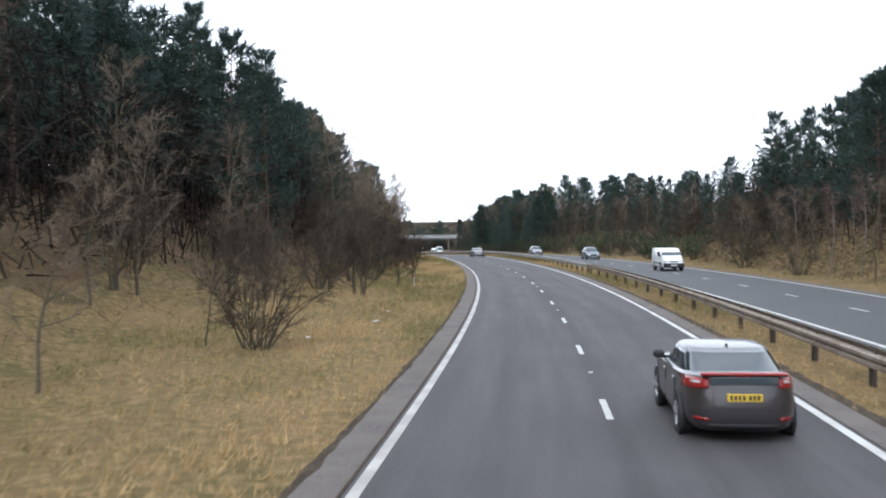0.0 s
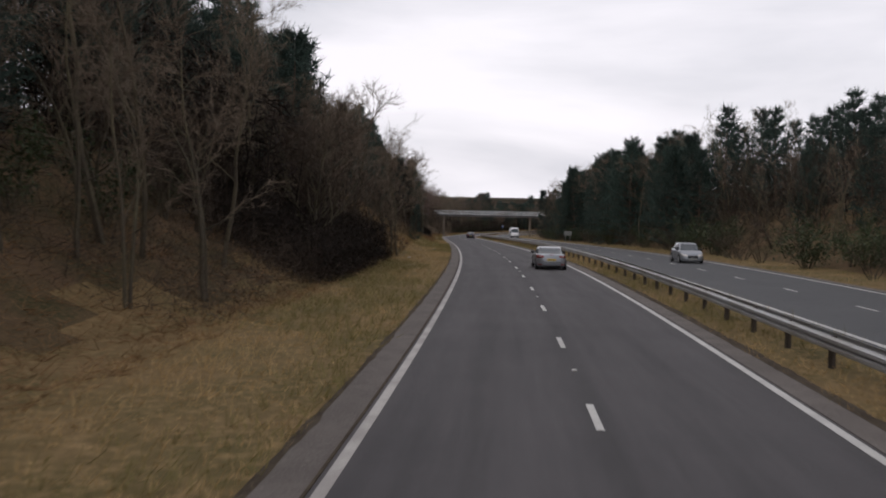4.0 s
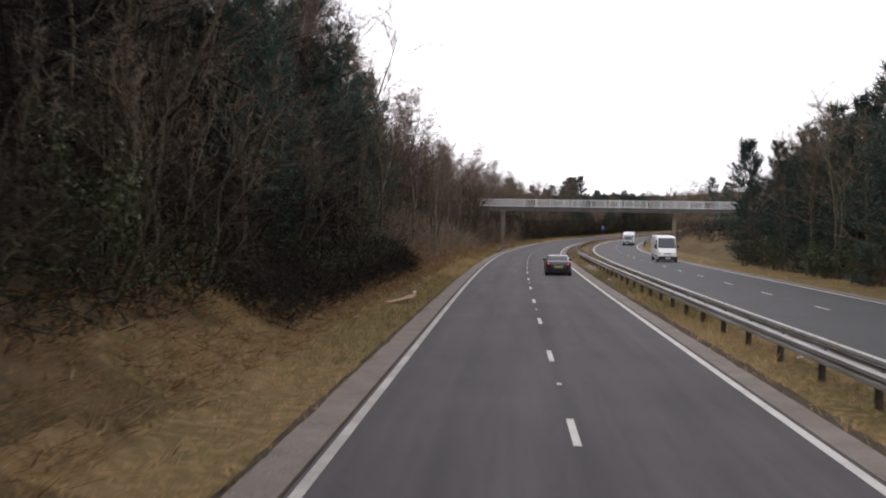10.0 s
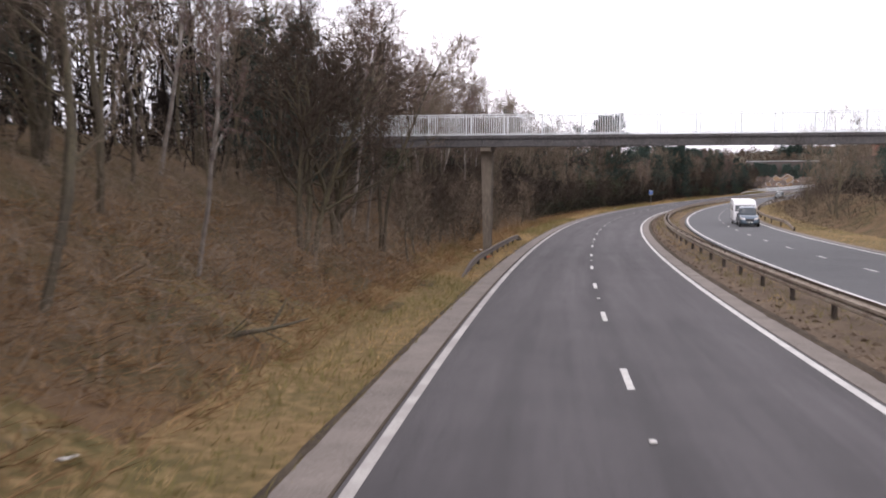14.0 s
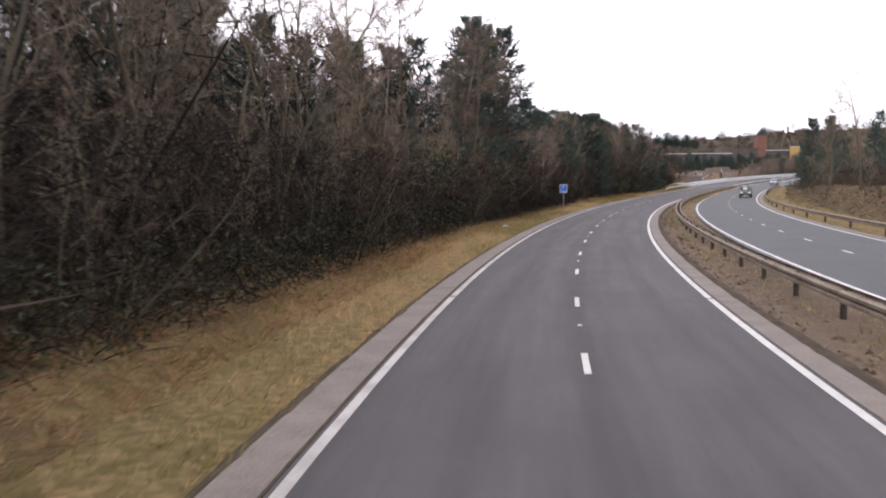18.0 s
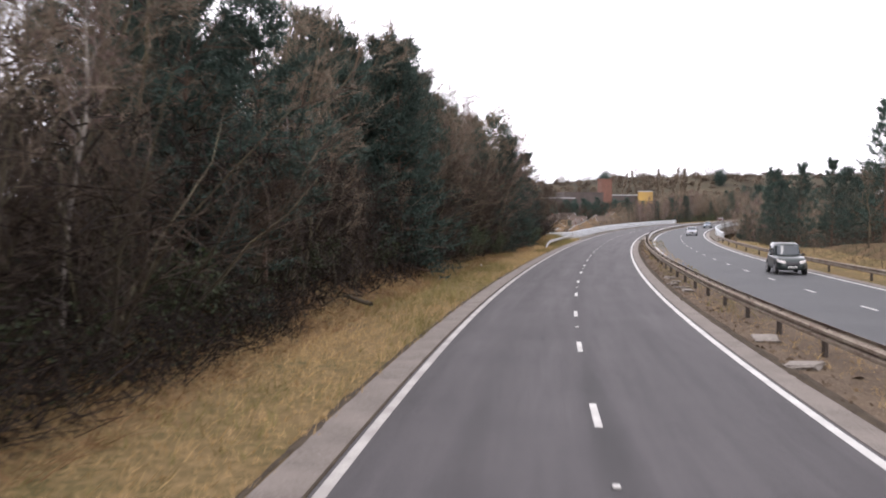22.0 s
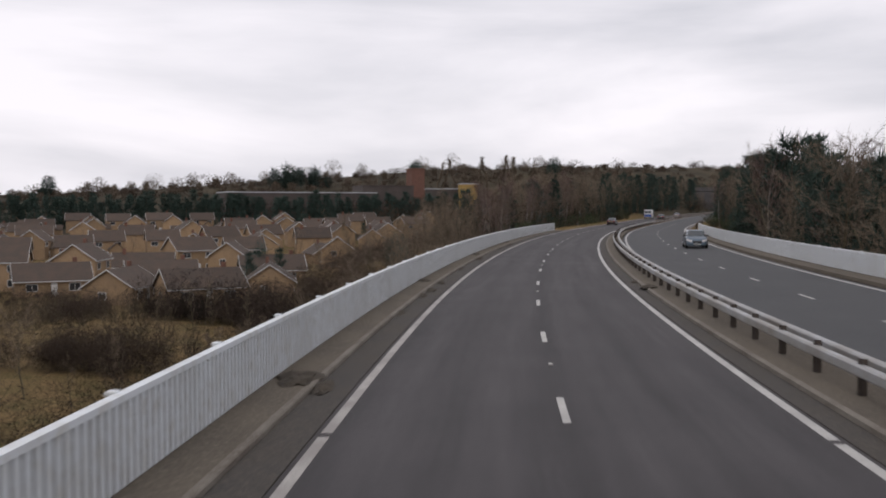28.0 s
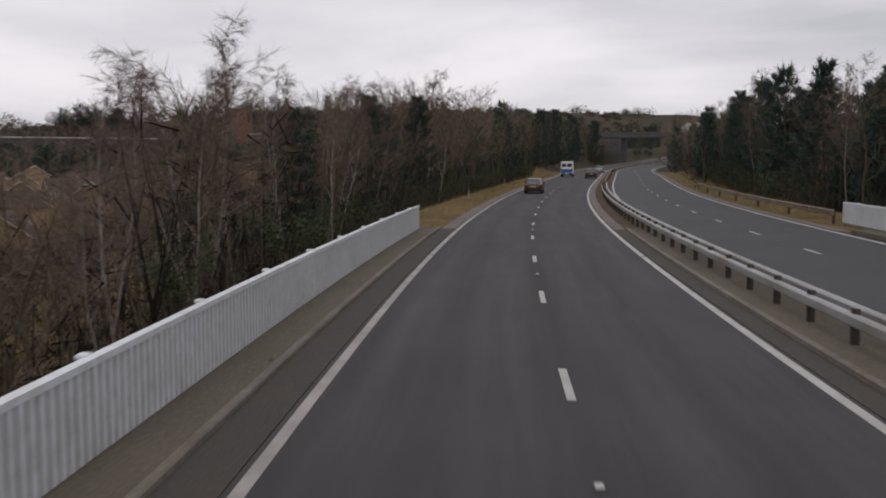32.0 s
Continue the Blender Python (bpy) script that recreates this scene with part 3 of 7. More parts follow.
# ---- viaduct: deck, footways, parapets ----
SB = spread(BRIDGE_FROM - 3, BRIDGE_TO + 3, 4.0)
viaduct = tagged(new("viaduct_deck", sweep([(-5.75, -1.5), (-5.75, -0.13), (15.9, -0.13), (15.9, -1.5), (12, -2.6), (-2, -2.6)], SB, CONCRETE, "viaduct_deck")),
                 "concrete viaduct deck carrying both carriageways", "bridge", kind="structure")
SW = spread(BRIDGE_FROM - 1, BRIDGE_TO + 1, 3.0)
FOOTWAY = material("footway_concrete", (0.125, 0.104, 0.078), 0.95, (0.095, 0.08, 0.062), 0.5, fine=(0.19, 0.165, 0.13), fine_scale=16, bump=0.4, bump_scale=30)
GRIME = material("grimy_asphalt", (0.060, 0.053, 0.045), 0.9, (0.05, 0.047, 0.045), 0.7, fine=(0.12, 0.10, 0.08), fine_scale=25, bump=0.4, bump_scale=60)
KERB = material("kerb_stone", (0.20, 0.18, 0.15), 0.9, (0.12, 0.10, 0.08), 0.9, fine=(0.26, 0.235, 0.2), fine_scale=20, bump=0.3)
footway = tagged(new("footway", sweep([(-5.6, -0.1), (-5.6, 0.10), (-4.47, 0.085), (-4.47, -0.1)], SW, FOOTWAY, "footway")),
                 "dirty raised concrete footway beside the white parapet", "footway", kind="structure")
tagged(new("footway_opposite", sweep([(4.62, -0.1), (4.62, 0.085), (5.9, 0.10), (5.9, -0.1)], SW, FOOTWAY, "footway_opposite", off=opposite)),
       "dirty raised concrete footway by the far parapet", "footway", kind="structure")
tagged(new("median_deck", sweep([(4.42, -0.1), (4.42, 0.085), (5.82, 0.085), (5.82, -0.1)], SW, FOOTWAY, "median_deck")),
       "stained concrete median of the viaduct", "median", kind="structure")
for name, a, b in (("gutter_nearside", -4.33, -3.665), ("gutter_median", 3.805, 4.3)):
    tagged(new(name, sweep([(a, -0.1), (a, 0.016), (b, 0.016), (b, -0.1)], SW, GRIME, name)), "grimy asphalt gutter with silt", "gutter", kind="structure")
for a, sgn, par in ((-4.33, -1, footway), (4.3, 1, footway)):
    for s in np.arange(BRIDGE_FROM - 1, BRIDGE_TO, 1.83):
        lo, hi = (a - 0.13, a) if sgn < 0 else (a, a + 0.13)
        child("kerb_stone", sweep([(lo, -0.1), (lo, 0.10), (hi - 0.02 * (sgn < 0), 0.11), (hi, 0.085), (hi, -0.1)], [s + 0.01, s + 0.91, s + 1.82], KERB, "kerb_stone"), par)


def parapet(s0, s1, at, inward, label, ribs=0.2):
    """White ribbed steel parapet in panels, with a top rail and capped posts."""
    thing = tagged(new("bridge_parapet"), label, "parapet", "viaduct parapets")
    thing.matrix_basis = Matrix.Translation(road(s0, at(s0), 0.1))
    back = thing.matrix_basis.inverted()
    for a in np.arange(s0, s1 - 0.5, 4.0):
        b = min(a + 4.0, s1)
        verts, faces = [], []
        k = int(round((b - a) / ribs))
        for i in range(k):
            for u, d in ((0.0, 0.0), (0.16, 0.0), (0.28, 0.055), (0.88, 0.055)):
                s = a + (i + u) * ribs
                for z in (0.12, 1.09):
                    verts.append(road(s, at(s) + inward * (d + 0.02), z))
        for z in (0.12, 1.09):
            verts.append(road(b, at(b) + inward * 0.02, z))
        for i in range(len(verts) // 2 - 1):
            faces.append((2 * i, 2 * i + 2, 2 * i + 3, 2 * i + 1))
        me = mesh_of("panel", verts, faces, [WHITE_STEEL, STEEL_SHADE_GRIME])
        # recess floors and rib sides take the darker steel as painted shade
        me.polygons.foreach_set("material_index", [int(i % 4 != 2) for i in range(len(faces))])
        me.transform(back)
        child("panel", me, thing)
        for nm, prof, mt in (("top_rail", [(-0.05, 1.08), (-0.05, 1.16), (0.085, 1.16), (0.085, 1.08)], WHITE_STEEL), ("plinth", [(-0.10, 0.0), (-0.10, 0.15), (0.02, 0.15), (0.02, 0.0)], CONCRETE)):
            me = sweep([(o * inward, z) for o, z in prof], [a, (a + b) / 2, b], mt, nm, off=at)
            me.transform(back)
            child(nm, me, thing)
        bm = bmesh.new()
        box_into(bm, (0.10, 0.14, 1.12), (0, 0, 0.57), 0.01)
        box_into(bm, (0.12, 0.16, 0.05), (0, 0, 1.16), 0.01)
        bm.transform(back @ on_road(a, at(a) - inward * 0.09))
        part("post", bm, WHITE_STEEL, thing)
    return thing


parapet(673.0, 831.5, lambda s: -5.27, 1, "white-painted ribbed steel parapet streaked with grime, shade painted into its recesses")
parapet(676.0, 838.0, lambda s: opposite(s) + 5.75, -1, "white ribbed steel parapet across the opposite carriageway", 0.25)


def wing():
    """The short flared panel before the parapet."""
    thing = tagged(new("parapet_wing"), "short white ribbed wing panel flaring away from the parapet", "parapet")
    p0, p1 = road(672.9, -5.45, -0.12), road(665.9, -9.2, -0.16)
    along = p1 - p0
    verts, faces = [], []
    for i in range(161):
        q = p0 + along * (i / 160)
        d = 0.035 if i % 4 in (1, 2) else 0.0
        n = Vector((along.y, -along.x, 0)).normalized() * -d
        verts += [q + n + Vector((0, 0, 0.1)), q + n + Vector((0, 0, 1.18))]
    for i in range(160):
        faces.append((2 * i, 2 * i + 2, 2 * i + 3, 2 * i + 1))
    me = mesh_of("panel", verts, faces, [WHITE_STEEL, STEEL_SHADE_GRIME])
    # shade painted on here too: only the rib faces stay white
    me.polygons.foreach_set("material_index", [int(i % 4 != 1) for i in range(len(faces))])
    child("panel", me, thing)
    bm = bmesh.new()
    turn = along.to_track_quat("Y", "Z").to_matrix()
    box_into(bm, (0.12, along.length, 0.09), (p0 + p1) / 2 + Vector((0, 0, 1.2)), 0, turn)
    part("top_rail", bm, WHITE_STEEL, thing)


wing()

# ---- footbridge ----
def footbridge():
    fb = tagged(new("footbridge"), "dark steel footbridge with pale railings on concrete piers", "footbridge")
    fb.matrix_basis = on_road(388.6, 0, 0)
    for x0, x1 in ((-19.5, -6.0), (-6.0, 7.2), (7.2, 20.3), (20.3, 33.0)):
        pieces = [("deck_slab", (2.3, 0.16), 0.0, 6.50)]
        for y in (-1.0, 1.0):
            pieces += [("girder", (0.14, 0.42), y, 6.21), ("girder_flange", (0.30, 0.03), y, 5.985)]
        for nm, (wy, hz), y, z in pieces:
            bm = bmesh.new()
            box_into(bm, (x1 - x0 - 0.02, wy, hz), ((x0 + x1) / 2, y, z))
            part(nm, bm, DECK, fb)
    # tapered piers: two broad flanges with a recess between them, solid at the foot and head
    for x in (-5.85, 20.3):
        foot = -0.9 if x < 0 else -1.4
        for nm, y0, y1, z0, z1, b0, b1 in (("flange", -0.46, -0.26, foot, 6.12, 0.36, 0.62), ("flange", 0.26, 0.46, foot, 6.12, 0.36, 0.62), ("web", -0.26, 0.26, 1.0, 5.7, 0.13, 0.16), ("foot", -0.26, 0.26, foot, 1.0, 0.33, 0.36)):
            v = [(x + sx * (b0 if z == z0 else b1) / 2, y, z) for z in (z0, z1) for sx, y in ((-1, y0), (1, y0), (1, y1), (-1, y1))]
            child(nm, mesh_of(nm, v, [(3, 2, 1, 0), (4, 5, 6, 7), (0, 1, 5, 4), (1, 2, 6, 5), (2, 3, 7, 6), (3, 0, 4, 7)], PIER), fb)
        bm = bmesh.new()
        box_into(bm, (0.62, 2.2, 0.28), (x, 0, 5.83), 0.04)
        part("crosshead", bm, PIER, fb)
    bar = bmesh.new()
    box_into(bar, (0.022, 0.022, 1.02))
    baluster = bpy.data.meshes.new("baluster")
    bar.to_mesh(baluster)
    bar.free()
    baluster.materials.append(WHITE_STEEL)
    for y in (-1.12, 1.12):
        bars = bmesh.new()
        for x0 in np.arange(-19.5, 33.0, 2.1):
            for nm, size, at in (("top_rail", (2.09, 0.05, 0.05), (x0 + 1.05, y, 7.72)), ("bottom_rail", (2.09, 0.04, 0.04), (x0 + 1.05, y, 6.68)), ("post", (0.06, 0.06, 1.2), (x0, y, 7.15))):
                bm = bmesh.new()
                box_into(bm, size, at)
                part(nm, bm, WHITE_STEEL, fb)
            for x in np.arange(x0 + 0.12, x0 + 2.05, 0.13):
                if y < 0 and -15 < x < 26:
                    child("baluster", baluster, fb, pose(x, y, 7.2))
                else:
                    box_into(bars, (0.022, 0.022, 1.02), (x, y, 7.2))
        tagged(part("railing_infill", bars, WHITE_STEEL, fb), kind="stuff")


footbridge()

# ---- trees: templates ----
def unit(v):
    return v / (np.linalg.norm(v) + 1e-9)


class Limbs:
    """Collects tapered limbs and flat twigs as plain vertex and face lists."""

    def __init__(self, seed):
        self.rng = np.random.default_rng(seed)
        self.v, self.f = [], []

    def tube(self, pts, radii, sides):
        base, n = len(self.v), len(pts)
        for i, (p, r) in enumerate(zip(pts, radii)):
            d = unit(pts[min(i + 1, n - 1)] - pts[max(i - 1, 0)])
            a = unit(np.cross(d, [0.31, 0.95, 0.12] if abs(d[2]) > 0.6 else [0, 0, 1.0]))
            b = np.cross(d, a)
            for k in range(sides):
                w = 2 * math.pi * k / sides
                self.v.append(p + r * (math.cos(w) * a + math.sin(w) * b))
        for i in range(n - 1):
            for k in range(sides):
                q = base + i * sides
                self.f.append((q + k, q + (k + 1) % sides, q + sides + (k + 1) % sides, q + sides + k))
        self.f.append(tuple(base + (n - 1) * sides + k for k in range(sides)))

    def twig(self, p, d, length, width):
        side = unit(np.cross(d, self.rng.normal(size=3))) * width / 2
        b = len(self.v)
        self.v += [p - side, p + side, p + d * length]
        self.f.append((b, b + 1, b + 2))

    def leaf(self, p, d, length, width):
        side = unit(np.cross(d, self.rng.normal(size=3))) * width / 2
        b = len(self.v)
        self.v += [p - side, p + side, p + d * length]
        self.f.append((b, b + 1, b + 2))

    def ribbon(self, pts, width):
        """A thin flat branch that narrows to a point."""
        n, base = len(pts), len(self.v)
        side = unit(np.cross(pts[-1] - pts[0], self.rng.normal(size=3))) * width / 2
        for i in range(n - 1):
            k = 1 - 0.8 * i / (n - 1)
            self.v += [pts[i] - side * k, pts[i] + side * k]
        self.v.append(pts[-1])
        for i in range(n - 2):
            q = base + 2 * i
            self.f.append((q, q + 1, q + 3, q + 2))
        q = base + 2 * (n - 2)
        self.f.append((q, q + 1, q + 2))

    def path(self, p, d, length, steps, wander, lift=0.0):
        pts = [np.array(p, float)]
        for _ in range(steps):
            d = unit(d + self.rng.normal(size=3) * wander + np.array([0, 0, lift]))
            pts.append(pts[-1] + d * length / steps)
        return pts, d

    def along(self, pts, u):
        x = u * (len(pts) - 1)
        i = min(int(x), len(pts) - 2)
        return pts[i] + (pts[i + 1] - pts[i]) * (x - i), unit(pts[i + 1] - pts[i])

    def mesh(self, name, mat):
        return mesh_of(name, self.v, self.f, mat)


def out_dir(rng, axis, angle):
    """A direction at an angle from an axis, turned round it at random."""
    side = unit(np.cross(axis, rng.normal(size=3)))
    return unit(axis * math.cos(angle) + side * math.sin(angle))


def bare_tree(seed, height, stems=1, limbs=16, branches=6, twigs=7, low=0.25, open_angle=0.8, bark=None, twig=None, radius=None, droop=0.02, wide=0.36, sides=4, fine_width=0.013):
    """A leafless tree: crooked trunk, upturned limbs, branches and a haze of twigs."""
    wood, fine = Limbs(seed), Limbs(seed + 1)
    rng = wood.rng
    radius = radius or height * 0.0088
    for st in range(stems):
        lean = np.array([rng.normal() * (0.07 + 0.07 * (stems > 1)), rng.normal() * (0.07 + 0.07 * (stems > 1)), 1.0])
        h = height * (1 - 0.18 * st * rng.random())
        trunk, _ = wood.path((0.12 * st, 0.1 * (st % 2), -0.25), unit(lean), h, 9, 0.085, 0.03)
        wood.tube(trunk, [radius * (1 - i / 9) ** 0.8 + 0.006 for i in range(10)], 6)
        count = limbs // (1 + (stems > 1))
        for i in range(count):
            u = low + (0.985 - low) * ((i + rng.random()) / count) ** 0.75
            p, d = wood.along(trunk, min(u, 0.99))
            ln = height * wide * (0.28 + 0.78 * (1 - u)) * rng.uniform(0.55, 1.2) + 0.4
            limb, _ = wood.path(p, out_dir(rng, d, open_angle * rng.uniform(0.75, 1.35)), ln, 4, 0.17, 0.16)
            r = radius * 0.45 * (1.05 - u) + 0.008
            wood.tube(limb, [r, r * 0.72, r * 0.48, r * 0.3, 0.005], sides)
            for j in range(branches):
                w = 0.15 + 0.85 * (j + rng.random()) / branches
                q, e = wood.along(limb, min(w, 0.99))
                bl = ln * 0.46 * rng.uniform(0.45, 1.15) + 0.2
                br, e2 = fine.path(q, out_dir(rng, e, rng.uniform(0.35, 0.95)), bl, 3, 0.2, 0.07 - droop * 3)
                fine.ribbon(br, 0.010 + 0.0014 * height)
                for k in range(twigs * 3):
                    t, g = fine.along(br, rng.uniform(0.05, 1.0) * 0.99)
                    dd = unit(out_dir(rng, g, rng.uniform(0.25, 0.95)) + np.array([0, 0, 0.18 - droop * 9]))
                    fine.twig(t, dd, rng.uniform(0.2, 0.8) * (0.45 + height / 18), fine_width)
    return (("trunk", wood.mesh("trunk", bark or BARK)), ("crown", fine.mesh("crown", twig or TWIG)))


def pine_tree(seed, height, low=0.3, limbs=48, sprays=8, reach=0.2, needles=24, big=1.0, plain=False):
    """A pine: whorls of limbs that turn up at their ends, with flat sprays of needles in layers."""
    wood, leaf = Limbs(seed), Limbs(seed + 1)
    rng = wood.rng
    radius = height * 0.011
    trunk, _ = wood.path((0, 0, -0.3), unit(np.array([rng.normal() * 0.03, rng.normal() * 0.03, 1])), height, 8, 0.02, 0.02)
    wood.tube(trunk, [radius * (1 - 0.95 * i / 8) + 0.006 for i in range(9)], 6)
    for i in range(14):
        p, d = wood.along(trunk, rng.uniform(min(0.1, low), low + 0.05))
        wood.twig(p, out_dir(rng, d, rng.uniform(1.2, 1.7)), rng.uniform(0.6, 1.8), 0.03)
    whorl = 4
    rings = limbs // whorl
    for i in range(limbs):
        ring = i // whorl
        v = (ring + 0.35 * rng.random()) / rings
        u = low + (0.985 - low) * v
        p, d = wood.along(trunk, min(u, 0.99))
        a = 2 * math.pi * (i % whorl) / whorl + ring * 1.1 + rng.uniform(-0.5, 0.5)
        rise = -0.10 + 0.95 * v ** 1.5 + rng.normal() * 0.24
        ln = height * reach * (1.02 - v) ** 0.62 * (0.6 + 0.4 * min(1.0, 4 * v)) * rng.uniform(0.5, 1.2) + 0.3
        out = np.array([math.cos(a) * math.cos(rise), math.sin(a) * math.cos(rise), math.sin(rise)])
        limb, e = wood.path(p, out, ln, 3, 0.08, 0.10)
        r = 0.045 * (1.1 - v) + 0.008
        if not plain:
            wood.tube(limb, [r, r * 0.7, r * 0.45, 0.006], 3)
        for j in range(sprays):
            w = 0.25 + 0.75 * (j + rng.random()) / sprays
            q, e = wood.along(limb, min(w, 0.99))
            q = q + rng.normal(size=3) * [0.05 * ln, 0.05 * ln, 0.10 * ln]
            side = unit(np.cross(e, [0, 0, 1.0])) * (1 if j % 2 else -1)
            sd = unit(e * rng.uniform(0.5, 1.1) + side * rng.uniform(0.3, 1.0) + np.array([0, 0, rng.uniform(0.0, 0.5)]))
            sl = (0.30 + 0.34 * ln * (1.1 - 0.6 * w)) * rng.uniform(0.7, 1.25)
            for k in range(needles):
                f = (k + rng.random()) / needles
                dd = unit(sd * 0.7 + rng.normal(size=3) * 0.7 + np.array([0, 0, 0.3]))
                leaf.twig(q + sd * sl * f, dd, rng.uniform(0.15, 0.32) * big, rng.uniform(0.020, 0.038) * big)
    return (("trunk", wood.mesh("trunk", PINE_BARK)), ("crown", leaf.mesh("crown", NEEDLE)))


def shrub(seed, height, stems=11, spread_out=0.55, branches=9, twigs=9, twig=None, leaves=0):
    wood, fine = Limbs(seed), Limbs(seed + 1)
    rng = wood.rng
    for i in range(stems):
        a = 2 * math.pi * (i + rng.random() * 0.6) / stems
        tilt = spread_out * rng.uniform(0.25, 1.2)
        d = unit(np.array([math.cos(a) * tilt, math.sin(a) * tilt, 1.0]))
        h = height * rng.uniform(0.65, 1.05)
        stem, _ = wood.path((math.cos(a) * 0.12, math.sin(a) * 0.12, -0.15), d, h, 5, 0.14, 0.02)
        wood.tube(stem, [0.035, 0.028, 0.02, 0.014, 0.009, 0.004], 4)
        for j in range(branches):
            q, e = wood.along(stem, rng.uniform(0.18, 0.98))
            bl = height * 0.3 * rng.uniform(0.4, 1.1)
            br, _ = fine.path(q, out_dir(rng, e, rng.uniform(0.5, 1.2)), bl, 2, 0.2, 0.03)
            fine.tube(br, [0.011, 0.007, 0.003], 3)
            for k in range(twigs * 2):
                t, g = fine.along(br, rng.uniform(0.05, 0.99))
                fine.twig(t, out_dir(rng, g, rng.uniform(0.3, 1.1)), rng.uniform(0.2, 0.7) * (0.6 + height / 8), 0.013)
            for k in range(leaves):
                t, g = fine.along(br, rng.uniform(0.1, 0.99))
                fine.leaf(t + rng.normal(size=3) * 0.15, unit(rng.normal(size=3)), rng.uniform(0.08, 0.18), 0.09)
    return (("trunk", wood.mesh("trunk", BARK)), ("crown", fine.mesh("crown", twig or (IVY if leaves else BUSH_TWIG))))


KINDS = {}


def kind(name, what, label, category, makers):
    KINDS[name] = {"what": what, "label": label, "category": category, "makers": makers, "made": [None] * len(makers), "count": 0}


kind("pine", "pine_tree", "tall dark blue-green pine with a dense ragged crown", "pine tree",
     [lambda: pine_tree(11, 12.0, 0.16, 72, 7, 0.21, 26, 1.5), lambda: pine_tree(23, 13.5, 0.28, 68, 7, 0.20, 27, 1.55), lambda: pine_tree(37, 11.0, 0.12, 72, 7, 0.22, 26, 1.5), lambda: pine_tree(41, 12.5, 0.32, 64, 7, 0.23, 27, 1.55)])
kind("low_pine", "pine_tree", "dark green pine branched almost to the ground", "pine tree",
     [lambda: pine_tree(51, 8.5, 0.05, 72, 7, 0.25, 20, 1.35), lambda: pine_tree(57, 9.5, 0.06, 72, 7, 0.23, 20, 1.35)])
kind("ash", "bare_tree", "leafless slender tree with grey-brown upright branches", "tree",
     [lambda: bare_tree(61, 10.5), lambda: bare_tree(67, 12.0, low=0.32, limbs=17), lambda: bare_tree(71, 9.0, stems=2, limbs=22), lambda: bare_tree(73, 11.0, low=0.2, open_angle=0.95)])
kind("birch", "birch_tree", "leafless birch with a pale trunk and fine reddish twigs", "birch tree",
     [lambda: bare_tree(81, 11.5, limbs=15, twigs=9, bark=BIRCH_BARK, twig=TWIG_RED, droop=0.05, open_angle=0.6, radius=0.075, wide=0.28),
      lambda: bare_tree(83, 10.0, limbs=14, twigs=9, bark=BIRCH_BARK, twig=TWIG_RED, droop=0.05, open_angle=0.65, radius=0.065, wide=0.3)])
kind("thorn", "hawthorn_bush", "leafless dark tangled hawthorn bush", "bush",
     [lambda: bare_tree(91, 3.8, stems=2, limbs=36, branches=6, twigs=6, low=0.14, open_angle=0.8, radius=0.075, wide=0.46, twig=BUSH_TWIG), lambda: bare_tree(93, 4.4, stems=3, limbs=30, branches=6, twigs=6, low=0.12, open_angle=0.8, radius=0.07, wide=0.44, twig=BUSH_TWIG),
      lambda: shrub(95, 3.0, 10, 0.65, 7, 8)])
kind("small", "young_tree", "small leafless young tree with a thin trunk", "tree",
     [lambda: bare_tree(101, 4.6, limbs=11, branches=5, twigs=7, low=0.3, open_angle=0.95, radius=0.05), lambda: bare_tree(103, 5.6, limbs=12, branches=5, twigs=7, low=0.22, radius=0.06, wide=0.4)])
kind("evergreen", "evergreen_bush", "dark evergreen bush with small leaves", "bush",
     [lambda: shrub(111, 2.6, 8, 0.6, 7, 2, None, 20), lambda: shrub(113, 3.4, 8, 0.5, 7, 2, None, 20)])
kind("far_ash", "bare_tree", "leafless tree in the wood behind the first row", "tree",
     [lambda: bare_tree(121, 11.5, limbs=13, branches=4, twigs=4, sides=3, fine_width=0.02), lambda: bare_tree(123, 10.0, limbs=13, branches=4, twigs=4, sides=3, fine_width=0.02)])
kind("far_pine", "pine_tree", "dark pine standing deeper in the wood", "pine tree",
     [lambda: pine_tree(131, 12.5, 0.06, 56, 5, 0.21, 8, 3.3, True), lambda: pine_tree(133, 11.5, 0.08, 56, 5, 0.21, 8, 3.3, True)])
kind("verge_ash", "bare_tree", "big leafless many-stemmed tree rooted below the road", "tree",
     [lambda: bare_tree(151, 17.0, stems=3, limbs=52, branches=6, twigs=5, low=0.35, open_angle=0.75, radius=0.12, wide=0.30, droop=0.0, fine_width=0.024, twig=BUSH_TWIG), lambda: bare_tree(153, 16.0, stems=2, limbs=42, branches=6, twigs=5, low=0.35, open_angle=0.8, radius=0.12, wide=0.32, droop=0.0, fine_width=0.024, twig=BUSH_TWIG)])
kind("far_thorn", "hawthorn_bush", "leafless scrub", "bush", [lambda: shrub(141, 3.6, 7, 0.75, 6, 6), lambda: shrub(143, 4.2, 7, 0.7, 6, 6)])

plant_rng = random.Random(5)


def template(which, i):
    """The parts of one variant of a kind, made once, and its height."""
    k = KINDS[which]
    if not isinstance(k["made"][i], dict):
        parts = k["makers"][i]()
        top = max(v.co.z for _, me in parts for v in me.vertices)
        k["made"][i] = {"parts": parts, "top": top, "first": None}
    return k["made"][i]


FAR_WOOD = {"far_ash": [], "far_pine": [], "far_thorn": []}


